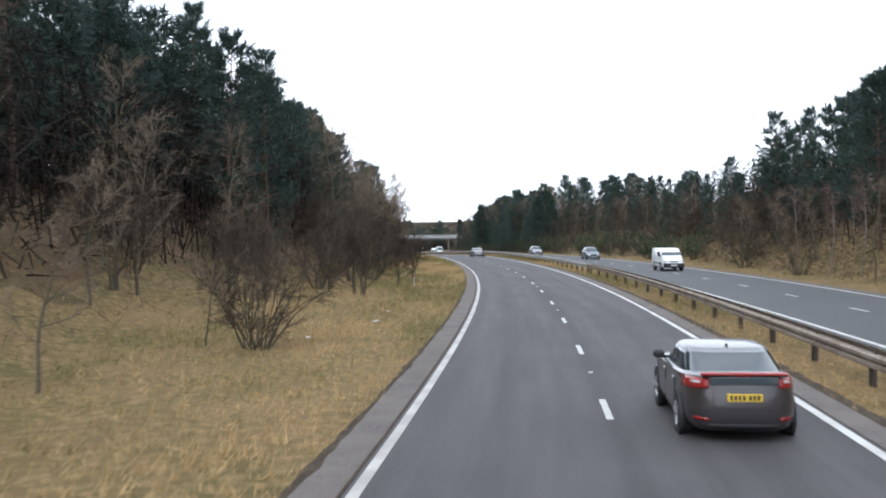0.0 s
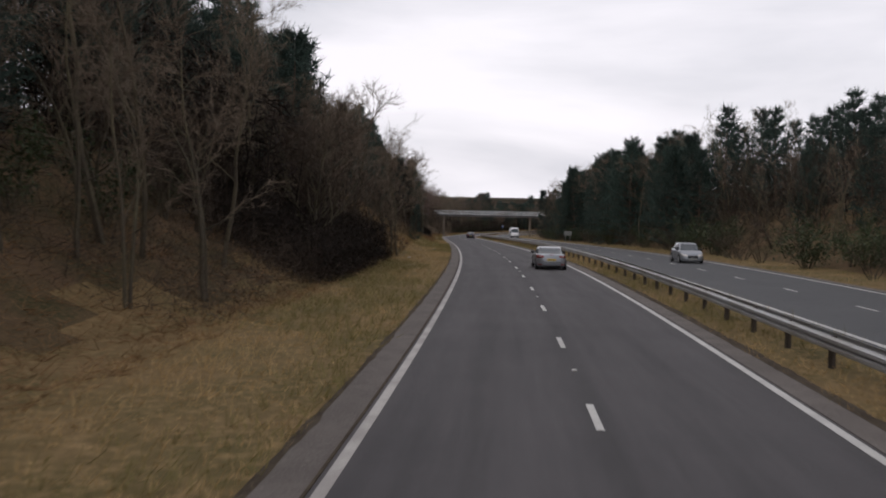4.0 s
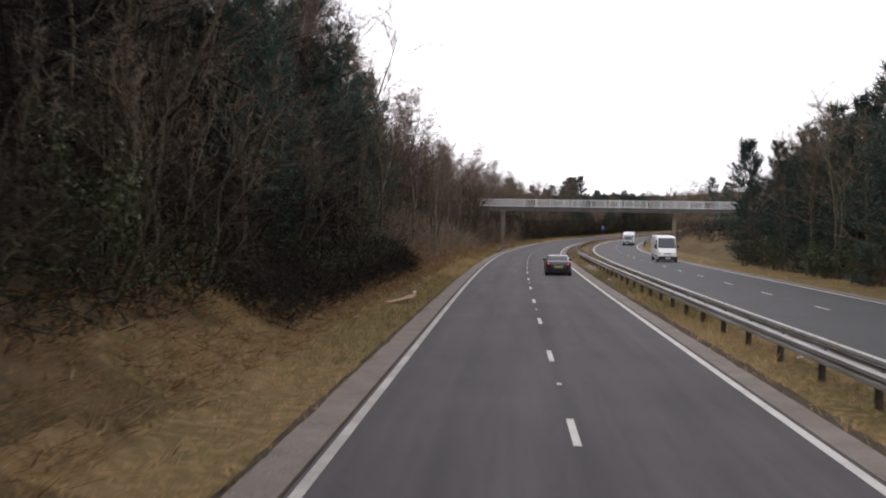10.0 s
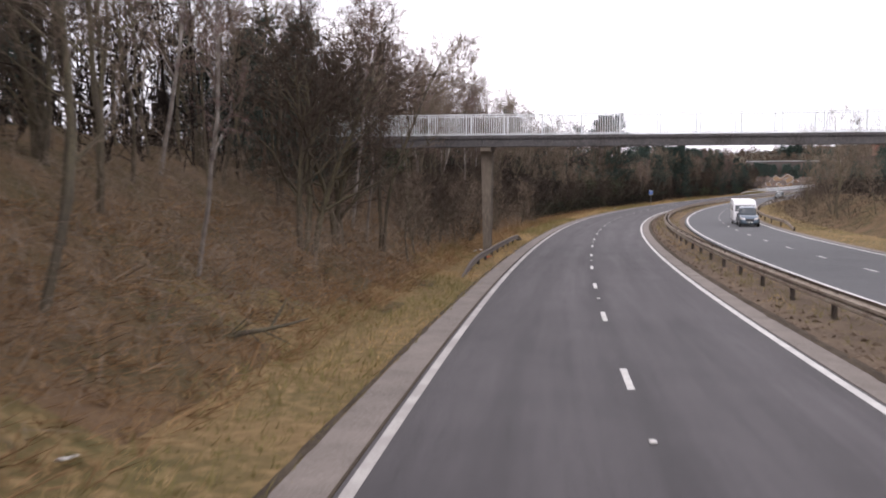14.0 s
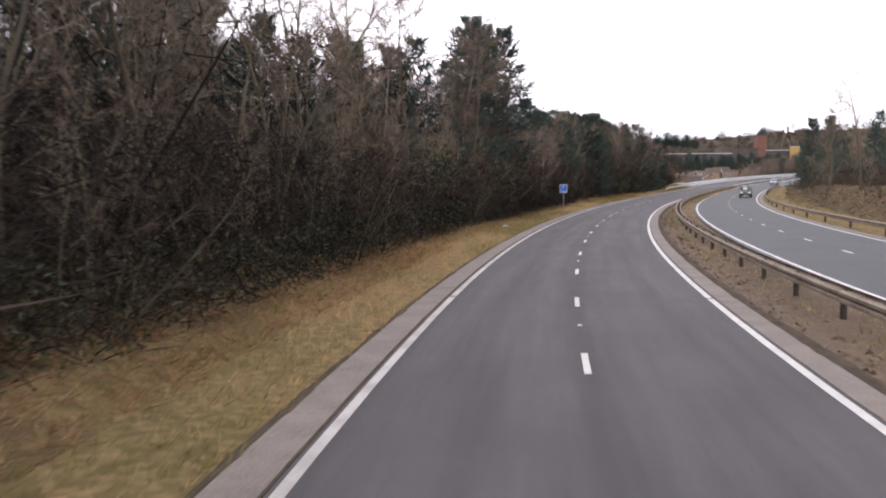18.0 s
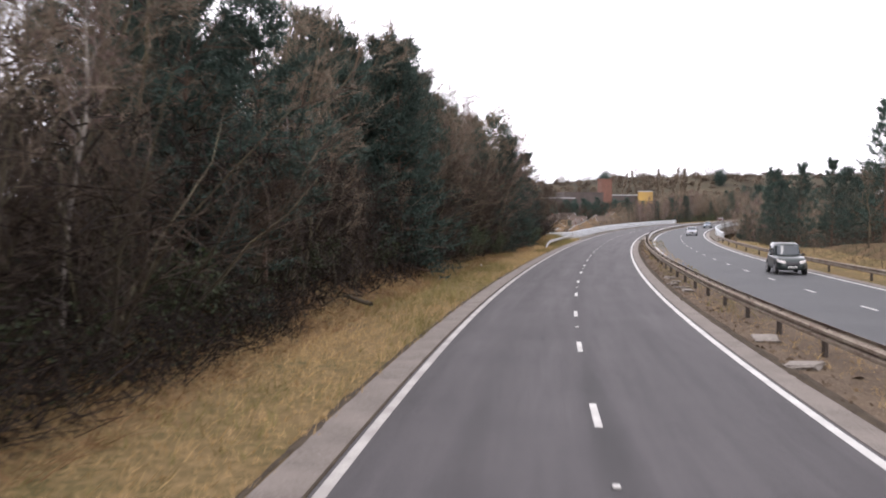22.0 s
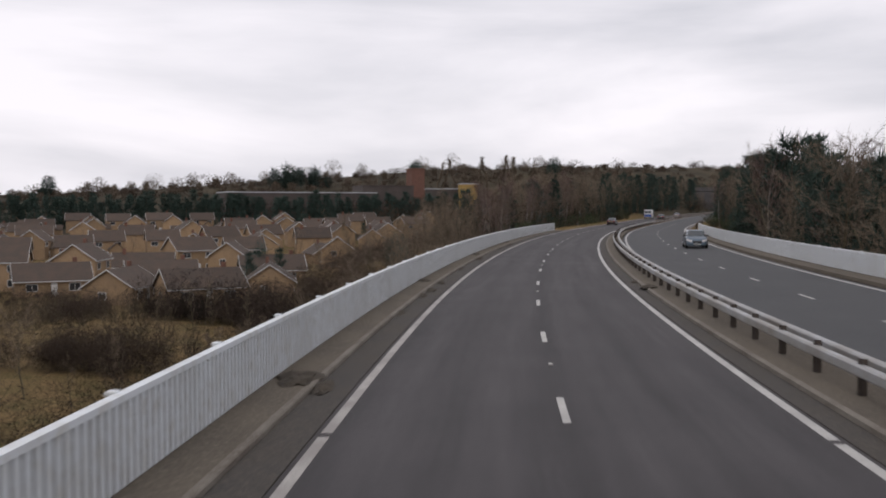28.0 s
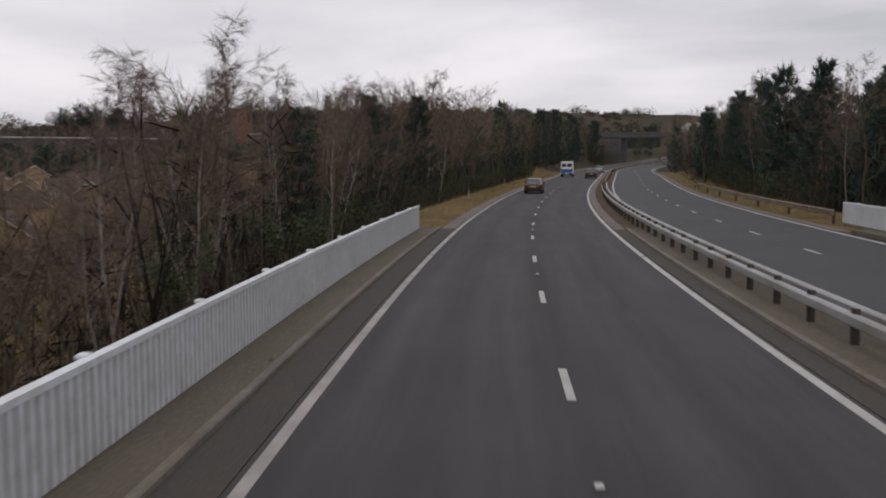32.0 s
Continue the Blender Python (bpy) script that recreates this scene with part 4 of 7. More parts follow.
def plant(which, s, off, size=1.0, group="trees beside the road", sink=0.0, variant=None, lean=None, grow_to=None):
    k = KINDS[which]
    i = plant_rng.randrange(len(k["makers"])) if variant is None else variant
    made = template(which, i)
    if grow_to:
        size = min(max(grow_to / made["top"], 0.4), 1.7 if "thorn" in which else 1.9)
    if which in FAR_WOOD:
        x, y, _ = road_np(s, off)
        FAR_WOOD[which].append((i, float(x), float(y), float(ground_z(s, off)), size, plant_rng.uniform(0, 6.28)))
        return None
    z = float(ground_z(s, off)) - sink
    x, y, _ = road_np(s, off)
    tilt = lean if lean is not None else (plant_rng.uniform(-3, 3), plant_rng.uniform(-3, 3))
    m = pose(float(x), float(y), z, tilt[0], tilt[1], plant_rng.uniform(0, 360)) @ Matrix.Diagonal((size, size, size * (1.0 if grow_to else plant_rng.uniform(0.92, 1.08)), 1))
    first = made["first"]
    if first is None:
        first = new(k["what"])
        tagged(first, k["label"], k["category"], group)
        for nm, me in made["parts"]:
            child(nm, me, first)
        first.matrix_basis = m
        made["first"] = first
        return first
    ob = copy_thing(first, Matrix())
    ob.matrix_basis = m
    return ob


# ---- the trees along the left bank ----
for s, o, w, sz in ((26.9, -8.9, "thorn", 1.15), (27.3, -9.3, "thorn", 1.0), (19.3, -11.5, "small", 0.85), (27.8, -10.8, "small", 0.55), (36.0, -16.0, "small", 1.15), (67.5, -8.0, "thorn", 0.75), (66.5, -12.4, "thorn", 1.25),
                    (61.0, -13.0, "thorn", 1.2), (80.7, -14.2, "thorn", 1.15), (78.6, -10.9, "thorn", 1.05), (16, -14, "small", 1.1), (22, -16, "thorn", 1.0), (45, -15, "thorn", 0.9), (12.5, -9.5, "small", 0.9),
                    (52, -17, "ash", 0.7), (44, -20, "ash", 0.75), (31, -21, "ash", 0.8), (95, -13.5, "thorn", 1.2), (104, -12.8, "ash", 0.8), (112, -13, "thorn", 1.1),
                    (119, -12, "ash", 0.85), (166.5, -8.4, "ash", 0.85), (168.5, -9.0, "small", 1.0), (164.5, -9.2, "small", 0.9), (169.5, -8.6, "thorn", 0.7),
                    (212, -8.6, "low_pine", 0.48), (236.0, -7.9, "ash", 1.0), (238.5, -9.6, "ash", 1.05), (205, -10.2, "thorn", 0.8), (193, -10.5, "thorn", 1.0),
                    (309, -8.6, "birch", 1.0), (310.5, -8.9, "birch", 0.9), (331.4, -8.1, "birch", 1.0), (318, -7.6, "birch", 0.9), (320.5, -8.0, "ash", 0.9), (327, -9, "ash", 1.05),
                    (393, -10.5, "ash", 1.1), (396, -9.5, "thorn", 0.9), (420, -12, "birch", 1.1), (424, -11, "ash", 1.1), (431, -10.0, "ash", 1.0), (640, -9.5, "birch", 1.0),
                    (655, -12.5, "ash", 1.1), (660, -14, "ash", 1.15), (664, -13.0, "ash", 1.0), (650, -11.5, "low_pine", 1.2), (645, -10, "low_pine", 1.1)):
    plant(w, s, o, sz)


def row(s0, s1, step, near, far, mix, sizes, seed, skip=()):
    """Plants a loose row of mixed trees along the road."""
    rng = random.Random(seed)
    s = s0
    while s < s1:
        o = rng.uniform(near, far)
        if not any(a < s < b for a, b in skip):
            plant(rng.choice(mix), s + rng.uniform(-step, step) * 0.4, o, rng.uniform(*sizes))
        s += step * rng.uniform(0.7, 1.3)


def stand(s0, s1, step, near, far, mix, tops, seed, ragged=0.12):
    """Plants trees whose tops follow a line of heights over the road: tops is ((station, height), ...)."""
    rng = random.Random(seed)
    s = s0
    while s < s1:
        o, w = rng.uniform(near, far), rng.choice(mix)
        at = s + rng.uniform(-step, step) * 0.4
        top = float(np.interp(at, [k[0] for k in tops], [k[1] for k in tops]))
        grow_to = (top - float(ground_rel(at, o))) * (1 - rng.random() * 2 * ragged + 0.3 * ragged)
        plant(w, at, o, grow_to=max(grow_to, 1.5))
        s += step * rng.uniform(0.7, 1.3)


# pine stand and thicket, first cutting
row(-12, 60, 3.6, -24, -30, ["pine", "pine", "pine", "ash"], (0.95, 1.2), 1)
row(-12, 70, 4.5, -31, -40, ["far_pine", "far_pine", "pine"], (1.05, 1.3), 2)
row(60, 130, 3.4, -17, -25, ["pine", "pine", "ash", "low_pine"], (0.9, 1.12), 3)
row(84, 150, 3.2, -14.5, -18, ["thorn", "ash", "thorn", "evergreen"], (0.85, 1.3), 5)
# the high bank
row(118, 148, 3.0, -11, -16, ["ash", "thorn", "thorn", "ash"], (0.8, 1.1), 6)
row(130, 235, 3.6, -19.5, -25, ["pine", "ash", "pine", "birch"], (0.75, 1.0), 7)
row(206, 234, 2.8, -10, -17, ["ash", "ash", "thorn", "evergreen", "low_pine"], (0.8, 1.1), 9)
row(236, 300, 2.7, -9.0, -15, ["ash", "thorn", "low_pine", "far_ash", "evergreen", "thorn"], (0.85, 1.15), 10)
row(240, 300, 3.2, -15, -21, ["pine", "ash", "pine", "low_pine"], (0.85, 1.1), 11)
# bare wood up to the footbridge and past it
row(298, 384, 3.4, -15, -21, ["ash", "birch", "far_ash", "far_ash"], (0.85, 1.1), 13)
row(394, 440, 3.2, -11, -15, ["ash", "thorn", "birch", "ash"], (0.85, 1.1), 15)
row(390, 480, 3.4, -15, -21, ["ash", "birch", "far_ash", "far_ash"], (0.85, 1.1), 16)
row(440, 530, 2.8, -9.3, -13, ["thorn", "ash", "thorn", "ash", "evergreen"], (0.9, 1.3), 17)
row(470, 522, 3.6, -14, -20, ["far_ash", "birch", "far_ash", "pine"], (0.9, 1.12), 18)
row(566, 640, 3.6, -14, -20, ["far_ash", "birch", "far_ash", "pine"], (0.9, 1.12), 18)
row(530, 600, 2.9, -9.0, -12.5, ["thorn", "small", "thorn", "far_thorn"], (0.9, 1.15), 20)
row(84, 236, 3.0, -20, -26, ["far_pine", "far_ash"], (1.0, 1.2), 60)
row(-12, 90, 3.2, -25, -31, ["far_pine", "far_pine", "far_ash"], (1.05, 1.3), 61)
row(645, 672, 3.2, -14, -22, ["birch", "ash", "low_pine", "thorn"], (0.85, 1.1), 23)
stand(538, 668, 2.5, -8.8, -13.5, ["ash", "pine", "low_pine", "ash", "birch"], ((538, 9.5), (546, 10.5), (560, 13), (600, 14.5), (640, 13.5), (655, 11), (668, 8)), 101)
stand(616, 652, 1.6, -9.0, -12.5, ["birch", "ash", "far_ash"], ((606, 14.5), (630, 15), (645, 13), (652, 11)), 113)
stand(584, 626, 1.5, -9.2, -13.5, ["ash", "pine", "thorn", "ash", "thorn"], ((584, 14), (626, 14)), 151)
stand(584, 660, 1.3, -13, -20, ["far_pine", "far_pine", "far_ash"], ((584, 15), (630, 14), (660, 9)), 152)
stand(590, 668, 1.7, -11, -20, ["far_ash", "pine", "far_ash"], ((590, 14), (640, 13), (655, 10), (668, 7)), 102)
stand(545, 668, 2.6, -8.4, -11, ["thorn", "evergreen", "thorn"], ((545, 3.5), (668, 4.0)), 103)
stand(186, 240, 2.0, -15.5, -21, ["pine", "ash", "pine", "birch"], ((186, 14), (200, 16.5), (212, 18.5), (225, 20.5), (240, 19.5)), 147)
stand(236, 302, 2.3, -15.5, -22, ["pine", "far_pine", "pine"], ((236, 19.5), (265, 18), (302, 15.5)), 150)
for s, o in ((184.0, -9.8), (187.5, -11.0), (181.5, -11.5)):
    plant("ash", s, o, 0.85)
stand(140, 163, 1.3, -10.5, -16, ["thorn", "ash", "thorn", "ash", "small"], ((140, 10), (158, 13), (163, 13)), 104)
stand(136, 166, 1.4, -14, -24, ["far_pine", "far_ash", "far_pine"], ((138, 16), (165, 17), (190, 18)), 105)
stand(100, 300, 2.2, -22, -36, ["far_pine", "far_pine", "far_ash"], ((100, 18), (200, 19), (250, 17), (300, 15)), 106)
stand(298, 376, 2.8, -8.8, -14, ["ash", "ash", "thorn", "ash", "birch"], ((298, 14), (330, 14), (376, 12)), 107)
stand(240, 480, 2.0, -12, -19, ["far_ash", "far_ash", "far_ash", "far_ash", "far_pine"], ((240, 16), (300, 15.5), (376, 13), (400, 13), (480, 12)), 108)
stand(240, 480, 2.4, -18, -30, ["far_ash", "far_ash", "far_pine"], ((240, 16), (300, 16), (376, 14), (480, 12)), 109)
stand(440, 600, 2.2, -12, -24, ["far_ash", "far_ash", "far_ash", "far_pine"], ((440, 12), (515, 12.5), (530, 9.5), (546, 10.5), (562, 13), (600, 14.5)), 110)
stand(-14, 84, 1.5, -25, -38, ["far_pine"], ((-10, 20), (84, 19)), 111)
stand(28, 84, 3.4, -15, -22, ["thorn", "small", "ash", "thorn"], ((28, 6.5), (84, 7.5)), 112)
for s, o, top in ((523.5, -9.5, 18.0), (519.5, -10.6, 17.5), (521.5, -12.5, 17.5), (515.0, -10.5, 17.0), (511.0, -11.5, 17.0), (556.0, -11.5, 12.0)):
    plant("pine", s, o, variant=1, grow_to=top - float(ground_rel(s, o)))
for s, o, top in ((51.6, -9.6, 4.8), (52.2, -10.2, 4.4), (57.3, -13.0, 5.2), (58.0, -12.4, 4.6), (62.6, -8.6, 3.6), (46.0, -13.5, 4.6), (70.0, -11.0, 5.0), (74.0, -12.0, 5.4), (88.0, -12.0, 5.5), (92.0, -13.0, 5.5)):
    plant("thorn", s, o, grow_to=top)
stand(240, 303, 0.9, -8.9, -12.5, ["far_thorn", "far_ash", "far_ash"], ((240, 7.5), (270, 9), (303, 7)), 148)
stand(436, 566, 1.0, -8.9, -12.5, ["far_thorn", "far_ash", "far_ash"], ((436, 5.5), (480, 7.5), (520, 8.5), (566, 9)), 149)
stand(262, 314, 2.3, -10.5, -14.5, ["ash", "ash", "birch", "low_pine", "ash"], ((262, 17.5), (300, 17), (314, 14)), 161)
stand(508, 544, 2.4, -9.6, -14, ["ash", "birch", "ash"], ((486, 16), (518, 16.5), (523, 11.5), (530, 9.5), (544, 10.5)), 162)
stand(340, 470, 2.6, -10.5, -16, ["ash", "birch", "ash", "far_ash"], ((340, 13), (360, 16), (390, 15.5), (430, 16), (460, 14.5), (470, 14)), 163)
stand(374, 442, 1.5, -7.6, -11.5, ["thorn", "far_thorn", "thorn", "small"], ((374, 5.0), (442, 5.5)), 165)
stand(374, 400, 1.6, -13, -18, ["low_pine", "evergreen", "far_pine"], ((374, 11), (400, 10)), 166)
stand(296, 350, 2.0, -16, -22, ["far_pine", "pine", "far_ash"], ((296, 17), (350, 16)), 169)
# right-hand side
stand(84, 215, 1.1, 25, 33, ["far_thorn", "far_ash", "far_thorn", "far_pine"], ((84, 11), (103, 9.0), (120, 10.5), (140, 10.5), (215, 12)), 164)
stand(-10, 110, 3.0, 25, 35, ["pine", "low_pine", "ash", "pine"], ((-10, 16), (60, 16), (94, 16), (102, 13), (110, 11.5)), 121, 0.05)
stand(-10, 110, 2.0, 26, 38, ["far_pine", "far_pine", "far_ash"], ((-10, 16), (60, 16), (94, 15.5), (102, 12.5), (110, 11)), 122, 0.05)
stand(16, 100, 2.6, 19.6, 25, ["ash", "thorn", "ash", "birch", "thorn"], ((16, 7), (60, 8), (100, 8)), 123)
stand(98, 205, 2.6, 22.5, 29, ["ash", "far_thorn", "far_ash", "thorn"], ((96, 8), (130, 9.5), (160, 10.5), (205, 12)), 124)
stand(98, 215, 2.2, 29, 40, ["far_pine", "far_pine", "low_pine", "far_ash"], ((96, 9.5), (122, 11), (146, 13), (180, 15.5), (215, 17)), 125)
stand(98, 200, 2.2, 19.5, 24, ["far_thorn", "evergreen", "far_thorn"], ((98, 4.0), (200, 4.5)), 143)
stand(200, 344, 2.0, 20.5, 26, ["pine", "low_pine", "pine", "low_pine", "ash"], ((200, 14), (240, 16), (280, 15), (305, 14.5), (325, 13), (344, 10.5)), 144)
stand(200, 346, 1.9, 25, 34, ["far_pine", "far_ash"], ((200, 17), (240, 18), (280, 17), (310, 16.5), (330, 14.5), (346, 12)), 145)
stand(200, 336, 2.4, 19.8, 22.5, ["far_thorn", "evergreen", "far_thorn"], ((200, 4.0), (336, 3.5)), 146)
stand(676, 905, 3.4, 18.5, 27, ["birch", "far_ash", "far_ash", "pine", "birch", "ash"], ((676, 6), (690, 8), (750, 9), (790, 11), (805, 12), (820, 10), (850, 9.5), (905, 9)), 126)
stand(672, 905, 1.5, 21, 36, ["far_ash", "far_ash", "far_pine"], ((672, 6), (750, 9), (790, 11), (810, 12), (850, 11), (905, 10)), 127)
stand(905, 1060, 3.0, 19, 34, ["far_pine", "far_ash", "far_thorn", "far_ash"], ((905, 8.5), (960, 7), (1060, 8)), 128)
stand(836, 960, 3.2, 17.5, 21, ["far_thorn", "far_thorn", "evergreen"], ((836, 3.0), (960, 4.0)), 129)
# past the viaduct, left
stand(792, 905, 2.6, -9.0, -16, ["birch", "ash", "ash", "birch", "small"], ((792, 1.5), (806, 4.0), (818, 7.5), (845, 8), (865, 10.5), (885, 12.5), (905, 12)), 131)
for s, o, top in ((823, -12.5, 9.0), (826, -14, 8.2), (812, -11, 6.0), (834, -12, 8.5), (817, -13.5, 6.5)):
    plant("birch", s, o, grow_to=top - float(ground_rel(s, o)))
for w, s, o, top in (("verge_ash", 680.6, -10.0, 10.8), ("verge_ash", 677.0, -11.4, 11.5), ("verge_ash", 680.0, -12.0, 9.5), ("verge_ash", 681.8, -10.9, 9.0), ("pine", 675.5, -12.5, 9.5), ("pine", 671.0, -13.0, 10.0)):
    plant(w, s, o, grow_to=top - float(ground_rel(s, o)))
stand(840, 960, 4.0, -12, -24, ["far_pine", "pine"], ((840, 7), (870, 9), (900, 10.5), (960, 10)), 138)
stand(788, 960, 1.2, -11, -26, ["far_ash"], ((788, 1), (806, 4), (825, 6.5), (845, 7.5), (870, 10.5), (900, 12), (960, 12)), 132)
stand(812, 960, 2.6, -8.6, -11, ["far_thorn", "far_thorn", "evergreen"], ((812, 2.0), (960, 3.5)), 133)
stand(905, 1070, 3.6, -10, -22, ["ash", "far_ash", "thorn", "far_pine"], ((905, 11), (960, 12), (1070, 13)), 134)
stand(960, 1112, 1.8, -12, -34, ["far_ash", "far_ash", "far_pine"], ((960, 11), (1112, 12)), 139)
stand(1010, 1118, 2.0, 20, 40, ["far_ash", "far_pine"], ((1010, 9), (1118, 12)), 140)
stand(1135, 1330, 1.6, 19, 60, ["far_ash", "far_pine"], ((1135, 12), (1330, 14)), 141)
stand(1135, 1330, 1.6, -60, -8, ["far_ash", "far_pine"], ((1135, 12), (1330, 14)), 142)
stand(900, 1100, 2.4, -8.5, -15, ["far_ash", "far_ash", "far_pine", "far_ash"], ((900, 10.5), (960, 13), (1040, 15), (1100, 16)), 167)
stand(900, 1090, 2.6, 17.5, 24, ["far_ash", "far_thorn", "far_ash", "far_pine"], ((900, 11), (960, 11), (1090, 13)), 168)
stand(1085, 1118, 1.2, -6.5, -12, ["far_ash", "far_thorn"], ((1085, 8.0), (1118, 8.5)), 170)
stand(828, 960, 2.0, 20, 30, ["pine", "far_pine", "low_pine", "far_ash"], ((828, 8.5), (860, 11), (880, 12), (960, 11)), 171)
stand(738, 796, 1.9, -13, -26, ["far_ash", "far_thorn", "far_ash", "far_ash"], ((738, -6), (760, -4), (785, -1.5), (796, 0.5)), 135)
stand(738, 800, 1.5, -24, -46, ["far_ash", "far_thorn", "far_ash"], ((738, -10), (760, -8), (785, -6), (800, -4)), 136)
stand(470, 546, 1.5, -10.2, -14, ["evergreen", "low_pine", "ash", "far_thorn"], ((470, 7.0), (500, 8.0), (546, 8.5)), 153)
stand(492, 540, 2.0, -12, -19, ["far_pine", "birch", "far_ash", "birch"], ((492, 15), (514, 15), (528, 10), (540, 9)), 154)
stand(662, 700, 1.4, -10.5, -26, ["far_thorn", "evergreen", "far_ash", "thorn"], ((662, 1.0), (676, -1.5), (700, -5)), 155)
stand(690, 738, 6.0, -20, -44, ["thorn"], ((690, -8.5), (738, -8.5)), 137)
row(300, 420, 4.6, 30, 40, ["far_thorn", "ash", "far_thorn"], (0.7, 1.0), 37)
row(420, 620, 3.4, 22, 30, ["far_thorn", "far_thorn", "small", "ash"], (0.8, 1.15), 38)
row(430, 650, 5.2, 30, 42, ["ash", "far_thorn", "far_pine", "far_ash"], (0.7, 1.0), 39)
row(596, 672, 4.2, 21, 28, ["low_pine", "far_thorn", "pine", "low_pine"], (0.85, 1.1), 40)
# past the viaduct, left
row(700, 790, 3.0, -26, -48, ["far_thorn", "far_thorn", "small"], (0.9, 1.5), 48)
row(990, 1150, 5.0, 8.5 - 22, -30, ["far_ash", "far_pine"], (0.9, 1.2), 49)


def join_meshes(name, pieces, label, category):
    """One stuff object out of many placed copies of template meshes: (mesh, x, y, z, size, turn)."""
    V, Fc, M, mats, n = [], [], [], [], 0
    for me, x, y, z, k, a in pieces:
        co = np.empty(len(me.vertices) * 3)
        me.vertices.foreach_get("co", co)
        co = co.reshape(-1, 3) * k
        c, q = math.cos(a), math.sin(a)
        V.append(np.stack([co[:, 0] * c - co[:, 1] * q + x, co[:, 0] * q + co[:, 1] * c + y, co[:, 2] + z], -1))
        mt = me.materials[0]
        if mt not in mats:
            mats.append(mt)
        tot, idx = np.empty(len(me.polygons), int), np.empty(len(me.loops), int)
        me.polygons.foreach_get("loop_total", tot)
        me.loops.foreach_get("vertex_index", idx)
        Fc.append((tot, idx + n))
        M.append(np.full(len(tot), mats.index(mt)))
        n += len(co)
    return stuff_mesh(name, np.concatenate(V), np.concatenate([f[0] for f in Fc]), np.concatenate([f[1] for f in Fc]), mats, np.concatenate(M), label, category)


def stuff_mesh(name, V, tot, idx, mats, midx, label, category):
    me = bpy.data.meshes.new(name)
    me.vertices.add(len(V))
    me.vertices.foreach_set("co", np.asarray(V, np.float32).ravel())
    me.loops.add(len(idx))
    me.loops.foreach_set("vertex_index", np.asarray(idx, np.int32))
    me.polygons.add(len(tot))
    me.polygons.foreach_set("loop_start", np.concatenate([[0], np.cumsum(tot)[:-1]]).astype(np.int32))
    me.polygons.foreach_set("loop_total", np.asarray(tot, np.int32))
    for m in mats:
        me.materials.append(m)
    if midx is not None:
        me.polygons.foreach_set("material_index", np.asarray(midx, np.int32))
    me.update(calc_edges=True)
    me.validate()
    return tagged(new(name, me), label, category, kind="stuff")


for which, label in (("far_ash", "leafless trees filling the wood behind the first rows"), ("far_pine", "dark pines filling the wood behind the first rows"), ("far_thorn", "leafless brown scrub and thorn bushes on the slopes")):
    pieces = [(me, x, y, z, k, a) for v, x, y, z, k, a in FAR_WOOD[which] for _, me in template(which, v)["parts"]]
    join_meshes("woodland", pieces, label, "woodland")


# ---- undergrowth, deep wood and grass ----
def spikes(rng, P, D, length, width):
    """Vertices of flat spikes from points P along directions D."""
    D = D / np.linalg.norm(D, axis=1, keepdims=True)
    side = np.cross(D, rng.normal(size=D.shape))
    side = side / np.linalg.norm(side, axis=1, keepdims=True) * (width / 2)[:, None]
    return np.stack([P - side, P + side, P + D * length[:, None]], 1).reshape(-1, 3)


def spike_stuff(name, V, mats, midx, label, category):
    n = len(V) // 3
    return stuff_mesh(name, V, np.full(n, 3), np.arange(3 * n), mats, midx, label, category)


def scatter(rng, n, s0, s1, o0, o1, lift=0.0):
    s, o = rng.uniform(s0, s1, n), rng.uniform(o0, o1, n)
    x, y, _ = road_np(s, o)
    return np.stack([x, y, ground_z(s, o) + lift], -1), s, o


# near-black base colour holds the shade between stems, darker than bark or twigs
DEEP_SHADE = material("shade_toned_wood_stems", (0.027, 0.022, 0.019), 1.0, vary=0.5, spec=0.05)


def deep_wood(seed, s0, s1, o0, o1, stems, tangles, tall):
    rng = np.random.default_rng(seed)
    P, _, _ = scatter(rng, stems, s0, s1, o0, o1, -0.3)
    D = rng.normal(size=(stems, 3)) * 0.16 + [0, 0, 1]
    a = spikes(rng, P, D, rng.uniform(0.4, 0.95, stems) * tall, rng.uniform(0.06, 0.18, stems))
    P, _, _ = scatter(rng, tangles, s0, s1, o0, o1)
    P[:, 2] += rng.random(tangles) ** 1.3 * tall * 0.8
    b = spikes(rng, P, rng.normal(size=(tangles, 3)), rng.uniform(0.6, 2.2, tangles), rng.uniform(0.03, 0.10, tangles))
    return np.concatenate([a, b])


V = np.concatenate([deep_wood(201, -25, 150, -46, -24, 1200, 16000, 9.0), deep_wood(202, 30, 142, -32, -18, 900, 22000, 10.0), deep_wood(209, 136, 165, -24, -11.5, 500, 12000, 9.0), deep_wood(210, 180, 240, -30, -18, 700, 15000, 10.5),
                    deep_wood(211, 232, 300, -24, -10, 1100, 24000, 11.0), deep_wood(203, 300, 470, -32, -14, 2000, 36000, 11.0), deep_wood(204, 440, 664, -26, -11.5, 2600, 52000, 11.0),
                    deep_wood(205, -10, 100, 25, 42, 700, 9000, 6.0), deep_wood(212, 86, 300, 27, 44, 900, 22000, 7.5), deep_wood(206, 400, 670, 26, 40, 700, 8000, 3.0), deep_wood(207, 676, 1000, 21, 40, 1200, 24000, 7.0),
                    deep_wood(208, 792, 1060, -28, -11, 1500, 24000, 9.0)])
spike_stuff("deep_wood", V, [DEEP_SHADE], None, "tangle of stems and branches deep in the wood, near-black for its shade", "woodland")


